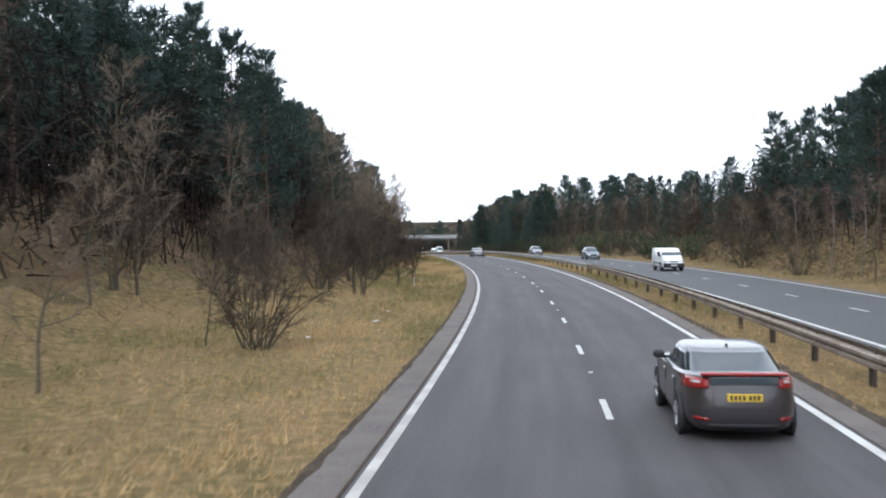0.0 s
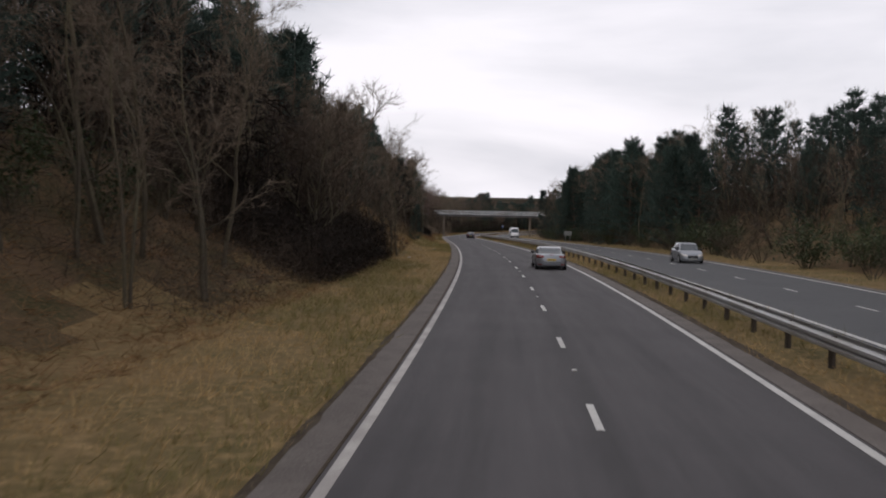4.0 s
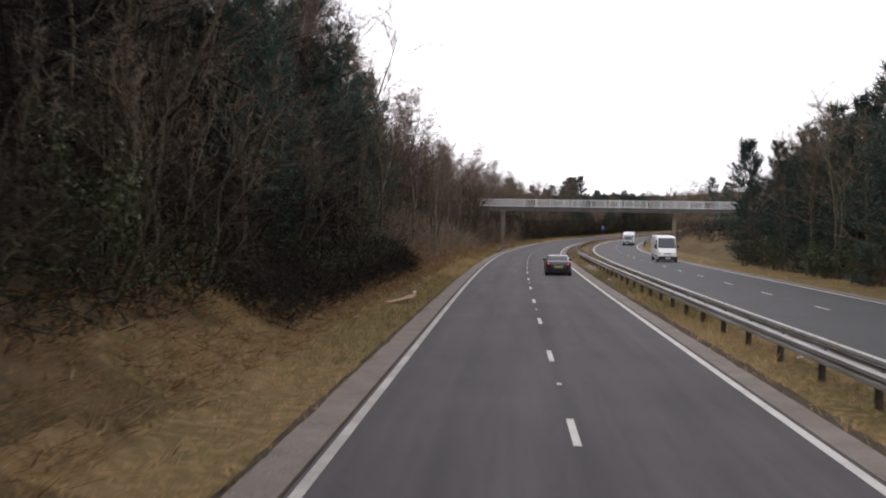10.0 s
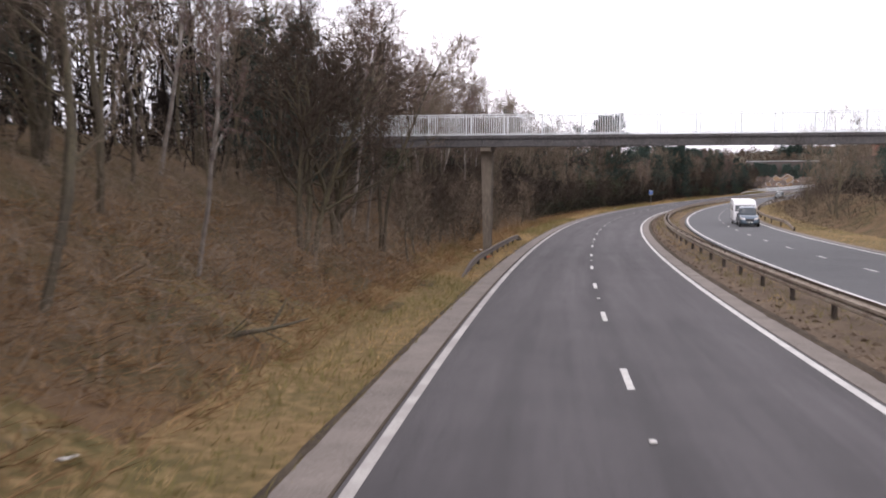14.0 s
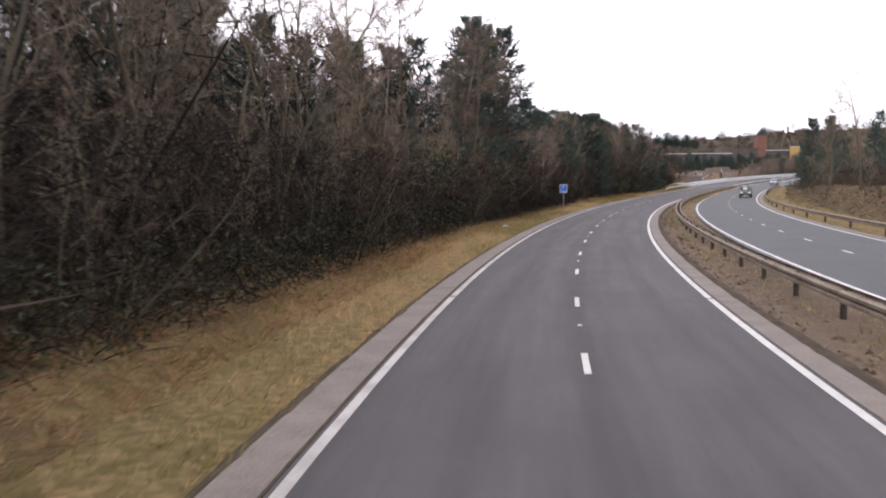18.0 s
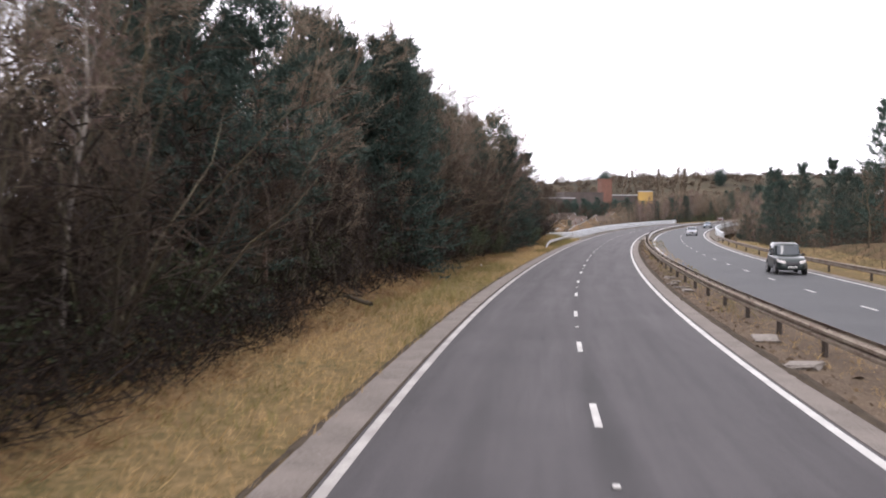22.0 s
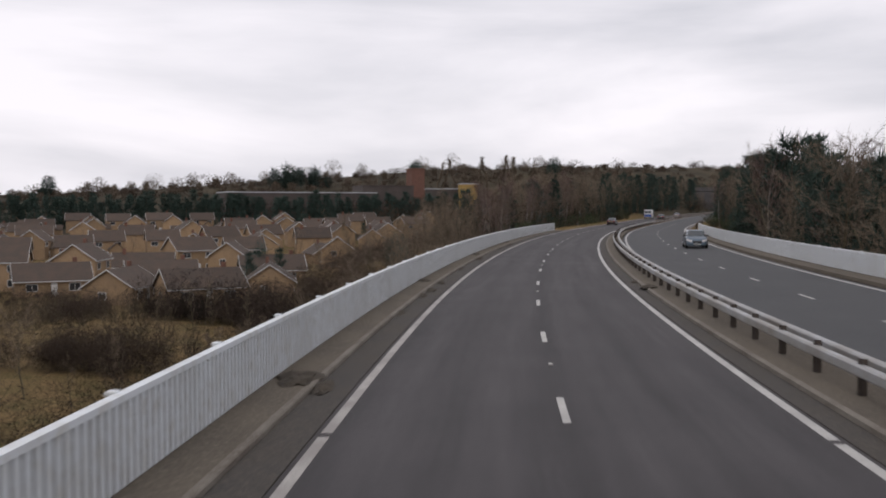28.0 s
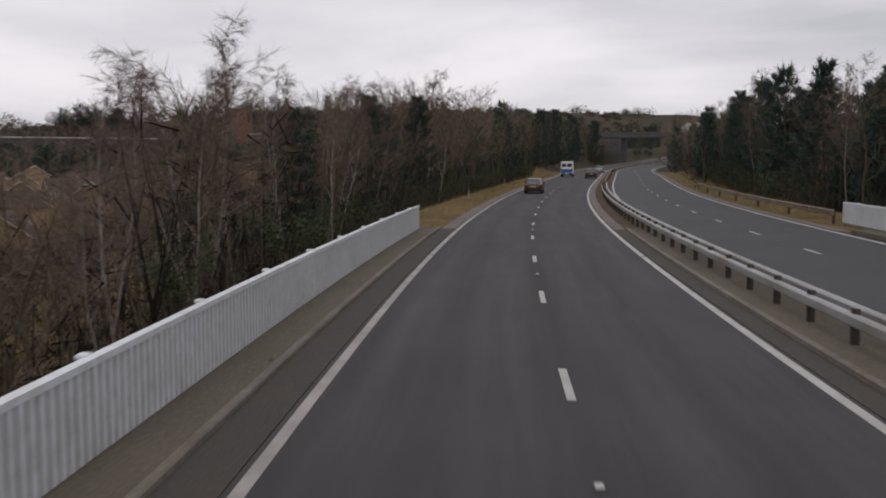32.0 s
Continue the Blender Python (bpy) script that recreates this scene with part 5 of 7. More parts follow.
def thicket(seed, s0, s1, o0, o1, n, tall, width=0.016):
    rng = np.random.default_rng(seed)
    P, _, _ = scatter(rng, n, s0, s1, o0, o1)
    P[:, 2] += rng.random(n) ** 1.6 * tall
    D = rng.normal(size=(n, 3)) + [0, 0, 0.35]
    return spikes(rng, P, D, rng.uniform(0.35, 1.3, n), rng.uniform(0.5, 1.5, n) * width)


# the wood edge's shade is put into these brambles' near-black colour
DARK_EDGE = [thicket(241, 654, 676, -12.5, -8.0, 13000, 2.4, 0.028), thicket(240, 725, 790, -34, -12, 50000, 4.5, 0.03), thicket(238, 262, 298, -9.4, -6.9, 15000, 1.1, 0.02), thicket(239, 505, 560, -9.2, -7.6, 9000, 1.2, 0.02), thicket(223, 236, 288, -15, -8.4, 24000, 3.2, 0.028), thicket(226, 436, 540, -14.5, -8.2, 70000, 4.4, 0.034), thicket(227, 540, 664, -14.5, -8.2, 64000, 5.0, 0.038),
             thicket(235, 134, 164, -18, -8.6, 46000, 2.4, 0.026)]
spike_stuff("dark_brambles", np.concatenate(DARK_EDGE), [DEEP_SHADE], None, "dense brambles along the edge of the wood, darkened to near-black for shade", "undergrowth")
V = np.concatenate([thicket(221, 84, 150, -22, -13.2, 12000, 2.6), thicket(222, 118, 162, -15, -9, 9000, 1.8), 
                    
                    thicket(228, -10, 84, -30, -14, 8000, 1.6), thicket(229, 20, 300, 23, 34, 12000, 2.2, 0.03), thicket(230, 420, 670, 18.5, 28, 12000, 2.0, 0.03), thicket(231, 206, 236, -17, -9, 5000, 1.6), thicket(234, 16, 100, 19.5, 28, 9000, 3.0, 0.03)])
spike_stuff("undergrowth", V, [BUSH_TWIG], None, "tangled brown brambles and twigs under the trees", "undergrowth")


V = np.concatenate([thicket(224, 300, 372, -14, -7.0, 26000, 1.8, 0.013), thicket(225, 372, 440, -16, -7.4, 30000, 2.0, 0.013), thicket(236, 284, 330, -16, -8.6, 24000, 1.5, 0.016)])
spike_stuff("bank_scrub", V, [TWIG], None, "pale brown brambles and saplings on the bank", "undergrowth")


def ivy(seed, s0, s1, o0, o1, n, tall):
    """Small dark leaves hanging over brambles."""
    rng = np.random.default_rng(seed)
    P, _, _ = scatter(rng, n, s0, s1, o0, o1)
    P[:, 2] += rng.random(n) ** 1.5 * tall
    return spikes(rng, P, rng.normal(size=(n, 3)), rng.uniform(0.07, 0.2, n), rng.uniform(0.04, 0.09, n))


V = np.concatenate([ivy(251, 270, 298, -12.5, -7.4, 32000, 1.2), ivy(252, 138, 164, -16, -9.0, 5000, 1.0), ivy(253, 500, 560, -12, -8.2, 16000, 1.6), ivy(255, 440, 500, -12, -8.2, 16000, 1.8), ivy(254, 240, 276, -12, -8.4, 12000, 1.5)])
spike_stuff("ivy", V, [IVY], None, "dark green ivy and bramble leaves under the trees", "undergrowth")


def bracken(seed, s0, s1, o0, o1, n):
    """Dead fronds that bow outward from each stool."""
    rng = np.random.default_rng(seed)
    P, _, _ = scatter(rng, n, s0, s1, o0, o1, -0.02)
    P = np.repeat(P, 6, 0)
    D = rng.normal(size=(6 * n, 3)) * [1, 1, 0.25] + [0, 0, 0.38]
    return spikes(rng, P, D, rng.uniform(0.2, 0.8, 6 * n), rng.uniform(0.008, 0.026, 6 * n))


V = np.concatenate([bracken(241, 100, 236, -16, -8.6, 8000), bracken(242, 232, 372, -12, -6.2, 17000), bracken(243, 372, 480, -14, -6.4, 15000), bracken(244, 470, 664, -10.5, -7.0, 9000),
                    bracken(245, 0, 130, 21, 32, 2500), bracken(246, 645, 672, -13, -6.5, 900)])
spike_stuff("dead_bracken", V, [BRACKEN], None, "rusty brown dead bracken and leaf litter on the bank", "bracken")


def grass(seed, s0, s1, o0, o1, density, tall, blades=4):
    rng = np.random.default_rng(seed)
    n = int((s1 - s0) * abs(o1 - o0) * density)
    P, s, o = scatter(rng, n, s0, s1, o0, o1, -0.02)
    patch = np.sin(s * 0.31 + 1.3) * np.sin(o * 0.9 + s * 0.07) + np.sin(s * 0.083 + o * 0.5) + rng.normal(size=n) * 0.5
    P, patch = np.repeat(P, blades, 0), np.repeat(patch, blades)
    m = len(P)
    P[:, :2] += rng.normal(size=(m, 2)) * 0.06
    D = rng.normal(size=(m, 3)) * [0.5, 0.5, 0.15] + [0.12, 0.2, 0.85]
    tuft = 0.5 + 0.5 * np.sin(patch * 2.4)
    V = spikes(rng, P, D, rng.uniform(0.4, 1.3, m) * tall * (0.55 + 1.2 * tuft * tuft), rng.uniform(0.008, 0.024, m))
    return V, (patch > 0.3).astype(int)


parts_of = [grass(275, 236, 300, -9.5, -6.8, 12, 0.2), grass(261, -6, 100, -8.0, -4.36, 30, 0.21), grass(262, -6, 100, -14, -8.0, 16, 0.24), grass(263, 100, 240, -9.5, -4.36, 24, 0.21), grass(273, 160, 236, -19, -9.5, 9, 0.26), grass(274, 0, 84, -20, -14, 5, 0.22), grass(264, 240, 374, -6.8, -4.36, 26, 0.2),
            grass(265, 374, 480, -8, -4.36, 24, 0.22), grass(266, 480, 672, -8.6, -4.36, 26, 0.25), grass(267, -6, 345, 4.38, 7.7, 16, 0.24), grass(268, 345, 670, 5.0, 7.4, 7, 0.18),
            grass(269, 0, 670, 16.9, 21, 3, 0.24, 3), grass(270, 834, 960, -9.5, -4.4, 5, 0.25, 3), grass(271, 656, 676, -9.5, -4.5, 34, 0.42), grass(272, 834, 930, 15.5, 20, 3, 0.3, 3)]
spike_stuff("grass", np.concatenate([p[0] for p in parts_of]), [BLADE, BLADE_GREEN], np.concatenate([p[1] for p in parts_of]), "tufted straw-coloured and dull green winter grass", "grass")

# ---- the town in the valley ----
BRICK = material("buff_brick", (0.33, 0.225, 0.13), 0.9, (0.26, 0.18, 0.11), 0.6, fine=(0.40, 0.29, 0.19), fine_scale=9, vary=0.3)
BRICK_RED = material("red_brick", (0.17, 0.083, 0.060), 0.9, (0.135, 0.07, 0.053), 0.5, fine=(0.21, 0.115, 0.085), fine_scale=9, vary=0.12)
ROOF = material("brown_roof_tiles", (0.072, 0.052, 0.041), 0.9, (0.054, 0.044, 0.038), 0.7, fine=(0.092, 0.068, 0.052), fine_scale=14, vary=0.4)
UPVC = material("white_window_frame", (0.62, 0.62, 0.61), 0.5)
GLASS = material("window_glass", (0.035, 0.04, 0.046), 0.08, spec=0.6)
CREAM = material("cream_cladding", (0.55, 0.50, 0.40), 0.7, (0.48, 0.43, 0.35), 0.3)
PALE_ROOF = material("pale_sheet_roof", (0.45, 0.46, 0.47), 0.6, (0.36, 0.37, 0.38), 0.1)
YELLOW = material("yellow_cladding", (0.42, 0.27, 0.075), 0.7, (0.36, 0.23, 0.08), 0.3)
BROWN_CLAD = material("brown_cladding", (0.09, 0.072, 0.065), 0.8, (0.07, 0.058, 0.052), 0.3)


def to_road(x, y):
    d = (LINE_X - x) ** 2 + (LINE_Y - y) ** 2
    i = int(d.argmin())
    h = TURN[i]
    return float(STATIONS[i]), float((x - LINE_X[i]) * math.cos(h) + (y - LINE_Y[i]) * math.sin(h))


def land(x, y):
    return float(ground_z(*to_road(x, y)))


def gable_block(bm, w, d, eave, ridge, x0=0.0, y0=0.0):
    """Walls with gables; the ridge runs along x."""
    p = [bm.verts.new((x0 + sx * w / 2, y0 + sy * d / 2, z)) for z in (-0.6, eave) for sx, sy in ((-1, -1), (1, -1), (1, 1), (-1, 1))]
    r = [bm.verts.new((x0 + sx * w / 2, y0, ridge)) for sx in (-1, 1)]
    for a, b in ((0, 1), (2, 3)):
        bm.faces.new((p[a], p[b], p[b + 4], p[a + 4]))
    bm.faces.new((p[1], p[2], p[6], r[1], p[5]))
    bm.faces.new((p[3], p[0], p[4], r[0], p[7]))
    bm.faces.new((p[4], p[5], r[1], r[0]))
    bm.faces.new((p[6], p[7], r[0], r[1]))


def roof_pair(bm, w, d, eave, ridge, x0=0.0, y0=0.0, over=0.35):
    slope = (ridge - eave) / (d / 2)
    for sy in (-1, 1):
        q = []
        for sx in (-1, 1):
            for u in (0, 1):
                y = y0 + sy * (d / 2 + over) * (1 - u)
                z = eave - over * slope + (ridge - eave + over * slope) * u
                q += [bm.verts.new((x0 + sx * (w / 2 + over), y, z + 0.06)), bm.verts.new((x0 + sx * (w / 2 + over), y, z + 0.20))]
        a0, a1, b0, b1, c0, c1, d0, d1 = q
        for f in ((a1, b1, d1, c1), (a0, c0, d0, b0), (a0, a1, c1, c0), (b0, d0, d1, b1), (a0, b0, b1, a1), (c0, c1, d1, d0)):
            bm.faces.new(f)


def window_at(house, x, y, z, w, h, turn):
    m = Matrix.Translation((x, y, z)) @ Matrix.Rotation(radians(turn), 4, "Z")
    bm = bmesh.new()
    for bx, bz, sx, sz in ((0, h / 2, w, 0.09), (0, -h / 2, w, 0.11), (-w / 2, 0, 0.09, h), (w / 2, 0, 0.09, h), (0, 0, 0.07, h)):
        box_into(bm, (sx, 0.10, sz), (bx, 0, bz))
    bm.transform(m)
    win = part("window", bm, UPVC, house)
    bm = bmesh.new()
    box_into(bm, (w - 0.06, 0.04, h - 0.06), (0, 0.01, 0))
    bm.transform(m)
    part("pane", bm, GLASS, win)


def make_house(style, far=False):
    h = new("house")
    bm, rf = bmesh.new(), bmesh.new()
    if style == "semi":
        w, d, e, r = 9.5, 7.4, 5.0, 7.6
    elif style == "bungalow":
        w, d, e, r = 11.5, 7.6, 2.5, 5.0
    else:
        w, d, e, r = 8.4, 7.2, 4.8, 7.4
    gable_block(bm, w, d, e, r)
    roof_pair(rf, w, d, e, r)
    part("wall", bm, BRICK, h)
    part("roof", rf, ROOF, h)
    rise = (r - e) / (d / 2)
    for sx in (-1, 1):
        xa, xb = sx * (w / 2 + 0.355), sx * (w / 2 + 0.405)
        v = [(x, yy, r + 0.22 - rise * abs(yy) - dz) for x in (xa, xb) for yy in (-d / 2 - 0.37, 0, d / 2 + 0.37) for dz in (0, 0.17)]
        f = [(0, 2, 3, 1), (2, 4, 5, 3), (6, 7, 9, 8), (8, 9, 11, 10), (0, 6, 8, 2), (2, 8, 10, 4), (1, 3, 9, 7), (3, 5, 11, 9), (0, 1, 7, 6), (4, 10, 11, 5)]
        child("bargeboard", mesh_of("bargeboard", v, f, UPVC), h)
    for sy in () if far else (-1, 1):
        trim = bmesh.new()
        box_into(trim, (w + 0.6, 0.1, 0.14), (0, sy * (d / 2 + 0.40), e - 0.20))
        part("gutter", trim, UPVC, h)
    floors = (1.35,) if style == "bungalow" else (3.85,) if far else (1.35, 3.85)
    for z in floors:
        for x in (-w * 0.28, w * 0.28):
            for sy, t in ((-1, 180),) if far else ((-1, 180), (1, 0)):
                window_at(h, x, sy * (d / 2 + 0.02), z, 1.7, 1.15, t)
        for sx, t in ((-1, 90), (1, -90)):
            if style != "semi" and not far or z > 2 and sx > 0:
                window_at(h, sx * (w / 2 + 0.02), 0.8, z, 1.1, 1.05, t)
    bm = bmesh.new()
    box_into(bm, (0.95, 0.12, 2.05), (0.1, -d / 2 - 0.02, 1.02), 0.02)
    part("door", bm, UPVC, h)
    if style != "gabled":
        bm = bmesh.new()
        box_into(bm, (0.7, 0.55, 1.5), (w * 0.32, 0.4, r + 0.2), 0.03)
        part("chimney", bm, BRICK_RED, h)
    else:
        bm, rf = bmesh.new(), bmesh.new()
        gable_block(bm, 3.4, 3.6, 2.6, 4.2)
        roof_pair(rf, 3.4, 3.6, 2.6, 4.2, over=0.25)
        m = Matrix.Translation((w * 0.22, -d / 2 - 1.4, 0)) @ Matrix.Rotation(radians(90), 4, "Z")
        bm.transform(m)
        rf.transform(m)
        porch = part("porch", bm, BRICK, h)
        part("porch_roof", rf, ROOF, porch)
    return h


HOUSE_LABEL = {"semi": "two-storey buff brick house with a brown tiled roof", "bungalow": "low buff brick bungalow with a brown tiled roof",
               "gabled": "buff brick house with a gabled porch and brown roof"}
HOUSES = {}
town_rng = random.Random(17)


def put_house(style, x, y, turn, lift=0.0):
    m = pose(x, y, land(x, y) + lift, 0, 0, turn)
    key = (style, y > 915)
    if key not in HOUSES:
        HOUSES[key] = tagged(make_house(*key), HOUSE_LABEL[style], "house", "houses of the estate")
        HOUSES[key].matrix_basis = m
        return HOUSES[key]
    return copy_thing(HOUSES[key], m)


fixed = [("semi", -50.5, 897, 30), ("semi", -45.5, 962, 20), ("semi", -33.0, 972, 15), ("gabled", -22.0, 990, 95), ("bungalow", -53.0, 850, 12), ("gabled", -41.5, 870, 80), ("bungalow", -45.5, 826, 20), ("bungalow", -57.0, 830, 75),
         ("bungalow", -35.0, 838, 88), ("gabled", 22.0, 1050, 80), ("semi", -4.0, 945, 84), ("bungalow", -70, 846, 15), ("bungalow", -34, 862, 5), ("gabled", -18, 900, 85)]
placed = []
for st, x, y, t in fixed:
    put_house(st, x, y, t)
    placed.append((x, y))
for y in (838, 860, 884, 908, 930, 954, 978, 1002, 1026, 1050, 1072):
    x = -185 + town_rng.uniform(0, 8)
    limit = float(np.interp(y, [840, 900, 1000, 1075], [-55, -18, 22, 40]))
    while x < limit:
        px, py = x + town_rng.uniform(-1.5, 1.5), y + town_rng.uniform(-4, 4) + 0.05 * x
        if all((px - a) ** 2 + (py - b) ** 2 > 165 for a, b in placed):
            st = town_rng.choice(["bungalow", "bungalow", "semi"] if y < 900 else ["semi", "gabled", "semi", "gabled", "bungalow"])
            put_house(st, px, py, town_rng.choice([5, 10, 95, 85, 185, 100]) + town_rng.uniform(-6, 6))
            placed.append((px, py))
        x += town_rng.uniform(13, 17.5)

# garden fences, hedges and trees between the houses
pieces = {"ash": [], "thorn": [], "conifer": []}
templ = {"ash": [m for _, m in bare_tree(301, 7.5, limbs=9, branches=4, twigs=4, sides=3, fine_width=0.03)], "thorn": [m for _, m in shrub(303, 3.0, 7, 0.6, 4, 5)],
         "conifer": [m for _, m in pine_tree(305, 9.0, 0.02, 32, 4, 0.2, 8, 4.0, True)]}


def grow(which, x, y, k, z=None):
    zz = land(x, y) if z is None else z
    a = town_rng.uniform(0, 6.28)
    return [(me, x, y, zz - 0.1, k * town_rng.uniform(0.85, 1.15), a) for me in templ[which]]


garden, belt = [], []
for _ in range(120):
    y = town_rng.uniform(850, 1085)
    x = town_rng.uniform(-170, float(np.interp(y, [840, 900, 1000, 1085], [-30, 5, 40, 60])))
    garden += grow(town_rng.choice(["ash", "thorn", "thorn"]), x, y, town_rng.uniform(0.6, 1.1))
for _ in range(190):
    u = town_rng.random()
    x, y = -75 + 75 * u + town_rng.uniform(-6, 6), 800 + 30 * u + town_rng.uniform(-7, 9)
    garden += grow("thorn", x, y, town_rng.uniform(0.8, 1.5))
for _ in range(70):
    y = town_rng.uniform(835, 1000)
    x = float(np.interp(y, [835, 900, 1000], [-18, 12, 48])) + town_rng.uniform(-16, 8)
    garden += grow(town_rng.choice(["ash", "ash", "thorn"]), x, y, town_rng.uniform(0.8, 1.3))
join_meshes("garden_trees", garden, "bare garden trees, hedges and scrub among the houses", "hedges")
for i in range(300):
    u = i / 299
    x, y = -260 + 330 * u + town_rng.uniform(-3, 3), 1086 + 34 * u + town_rng.uniform(-8, 8)
    belt += grow("conifer", x, y, town_rng.uniform(1.1, 1.65))
for x, y, k in ((50, 1160, 0.9), (42, 1150, 1.0), (36, 1146, 0.9), (56, 1152, 0.8), (-38, 846, 0.75), (-33, 850, 0.8), (-1, 985, 0.8), (20, 975, 0.75)):
    belt += grow("conifer", x, y, k)
join_meshes("conifer_belt", belt, "dark belt of tall conifers behind the estate", "trees")


def poplar(seed, h):
    return bare_tree(seed, h, limbs=30, branches=5, twigs=6, low=0.1, open_angle=0.3, wide=0.13, fine_width=0.14)


first = None
for x, y, k in ((67, 1212, 0.9), (71, 1215, 0.75), (80, 1209, 1.0), (92, 1206, 1.05), (97, 1208, 0.95), (101, 1206, 1.1), (106, 1203, 0.9), (110, 1202, 1.1), (116, 1200, 0.95)):
    m = pose(x, y, land(x, y) - 0.2, 0, 0, town_rng.uniform(0, 360)) @ Matrix.Diagonal((k, k, k, 1))
    if first is None:
        first = tagged(new("poplar_tree"), "tall narrow leafless poplar on the skyline", "poplar tree", "skyline poplars")
        for nm, me in poplar(311, 25.0):
            child(nm, me, first)
        first.matrix_basis = m
    else:
        copy_thing(first, Matrix()).matrix_basis = m


def block(name, label, category, x, y, turn, w, d, h, wall, roof=None, lift=0.0, bands=0, stripe=None):
    """A plain works building: walls, roof edge, and rows of windows where it has them."""
    b = tagged(new(name), label, category)
    b.matrix_basis = pose(x, y, land(x, y) + lift, 0, 0, turn)
    bm = bmesh.new()
    box_into(bm, (w, d, h + 1.0), (0, 0, h / 2 - 0.5), 0.05)
    part("wall", bm, wall, b)
    bm = bmesh.new()
    box_into(bm, (w + 0.6, d + 0.6, 0.5), (0, 0, h + 0.25), 0.05)
    part("roof", bm, roof or wall, b)
    for i in range(bands):
        for j in range(max(1, int(w // 6))):
            bm = bmesh.new()
            box_into(bm, (3.0, 0.1, 1.2), (-w / 2 + 3 + j * 6, -d / 2 - 0.05, 2.0 + i * 3.2))
            part("window", bm, GLASS, b)
    return b


t_z = land(49.2, 1174.6)
block("brick_tower", "square red-brown brick tower above the trees", "tower", 49.2, 1174.6, 12, 7.3, 7.3, 8.4 - t_z, BRICK_RED, bands=0)
block("factory_shed", "long low factory with a pale sheet roof", "factory", -13, 1150, 10.5, 72, 26, -4.5 - land(-13, 1150), BROWN_CLAD, PALE_ROOF)
block("factory_shed", "brown clad factory block beside the tower", "factory", 30, 1160, 8, 26, 20, -1.0 - land(30, 1160), BROWN_CLAD, BROWN_CLAD)
block("factory_shed", "dark brown works building with a pale roof edge", "factory", 56, 1134, -10, 18, 14, -2.8 - land(56, 1134), BROWN_CLAD, PALE_ROOF)
block("yellow_unit", "small bright yellow clad industrial unit", "building", 64.5, 1121, -10, 8.5, 10, -0.7 - land(64, 1121), YELLOW, PALE_ROOF)
block("cream_unit", "cream clad warehouse past the viaduct", "building", 110, 1032, -38, 11, 12, 6.0, CREAM, PALE_ROOF)
block("white_unit", "pale industrial units on the rise", "building", 126, 1076, -35, 22, 12, 5.5, PALE_ROOF, PALE_ROOF, bands=1)

# overbridge far ahead, with a lorry on it
ob = tagged(new("road_bridge"), "distant concrete road bridge over both carriageways", "bridge")
ob.matrix_basis = on_road(1122.0, 6.0, 0)
for nm, sz, at, mt in (("deck", (54, 9, 1.0), (6, 0, 8.75), DECK), ("parapet", (54, 0.25, 0.8), (6, -4.4, 9.65), DECK), ("parapet", (54, 0.25, 0.8), (6, 4.4, 9.65), DECK),
                       ("abutment", (9, 9, 12.0), (-16, 0, 2.0), DECK), ("abutment", (10, 9, 12.0), (26, 0, 2.0), DECK)):
    bm = bmesh.new()
    box_into(bm, sz, at, 0.05)
    part(nm, bm, mt, ob)
lorry = tagged(new("lorry"), "white box lorry crossing the distant bridge", "lorry")
lorry.matrix_basis = on_road(1122.0, 18.0, 9.27, 90)
for nm, sz, at, mt in (("box_body", (2.5, 7.6, 2.7), (0, -0.8, 2.35), UPVC), ("cab", (2.3, 1.9, 2.3), (0, 4.1, 1.75), UPVC), ("windscreen", (2.0, 0.06, 0.9), (0, 5.07, 2.2), GLASS), ("chassis", (2.2, 9.0, 0.4), (0, 0.2, 0.8), POST)):
    bm = bmesh.new()
    box_into(bm, sz, at, 0.06)
    part(nm, bm, mt, lorry)
for x in (-1.0, 1.0):
    for y in (-2.9, 3.6):
        bm = bmesh.new()
        cyl_into(bm, 0.48, 0.48, 0.3, (x, y, 0.48), Matrix.Rotation(radians(90), 3, "Y"), 16)
        part("wheel", bm, POST, lorry)



def clumps(seed, spots, tall, round_, each, width, sink=0.0):
    """Bushy clumps: spikes in every direction about each spot (x, y)."""
    rng = np.random.default_rng(seed)
    base = np.array([(x, y, land(x, y) - sink) for x, y in spots])
    k = np.clip(np.exp(rng.normal(-0.25, 0.4, len(base))), 0.3, 1.7)
    P, K = np.repeat(base, each, 0), np.repeat(k, each)
    n = len(P)
    d = rng.normal(size=(n, 3))
    d /= np.linalg.norm(d, axis=1, keepdims=True)
    r = rng.random(n) ** 0.4
    P = P + d * (r * K)[:, None] * np.array([round_, round_, tall * 0.5]) + np.stack([np.zeros(n), np.zeros(n), K * tall * 0.5], -1)
    return spikes(rng, P, rng.normal(size=(n, 3)) + [0, 0, 0.5], rng.uniform(0.10, 0.24, n) * tall, rng.uniform(0.6, 1.5, n) * width)


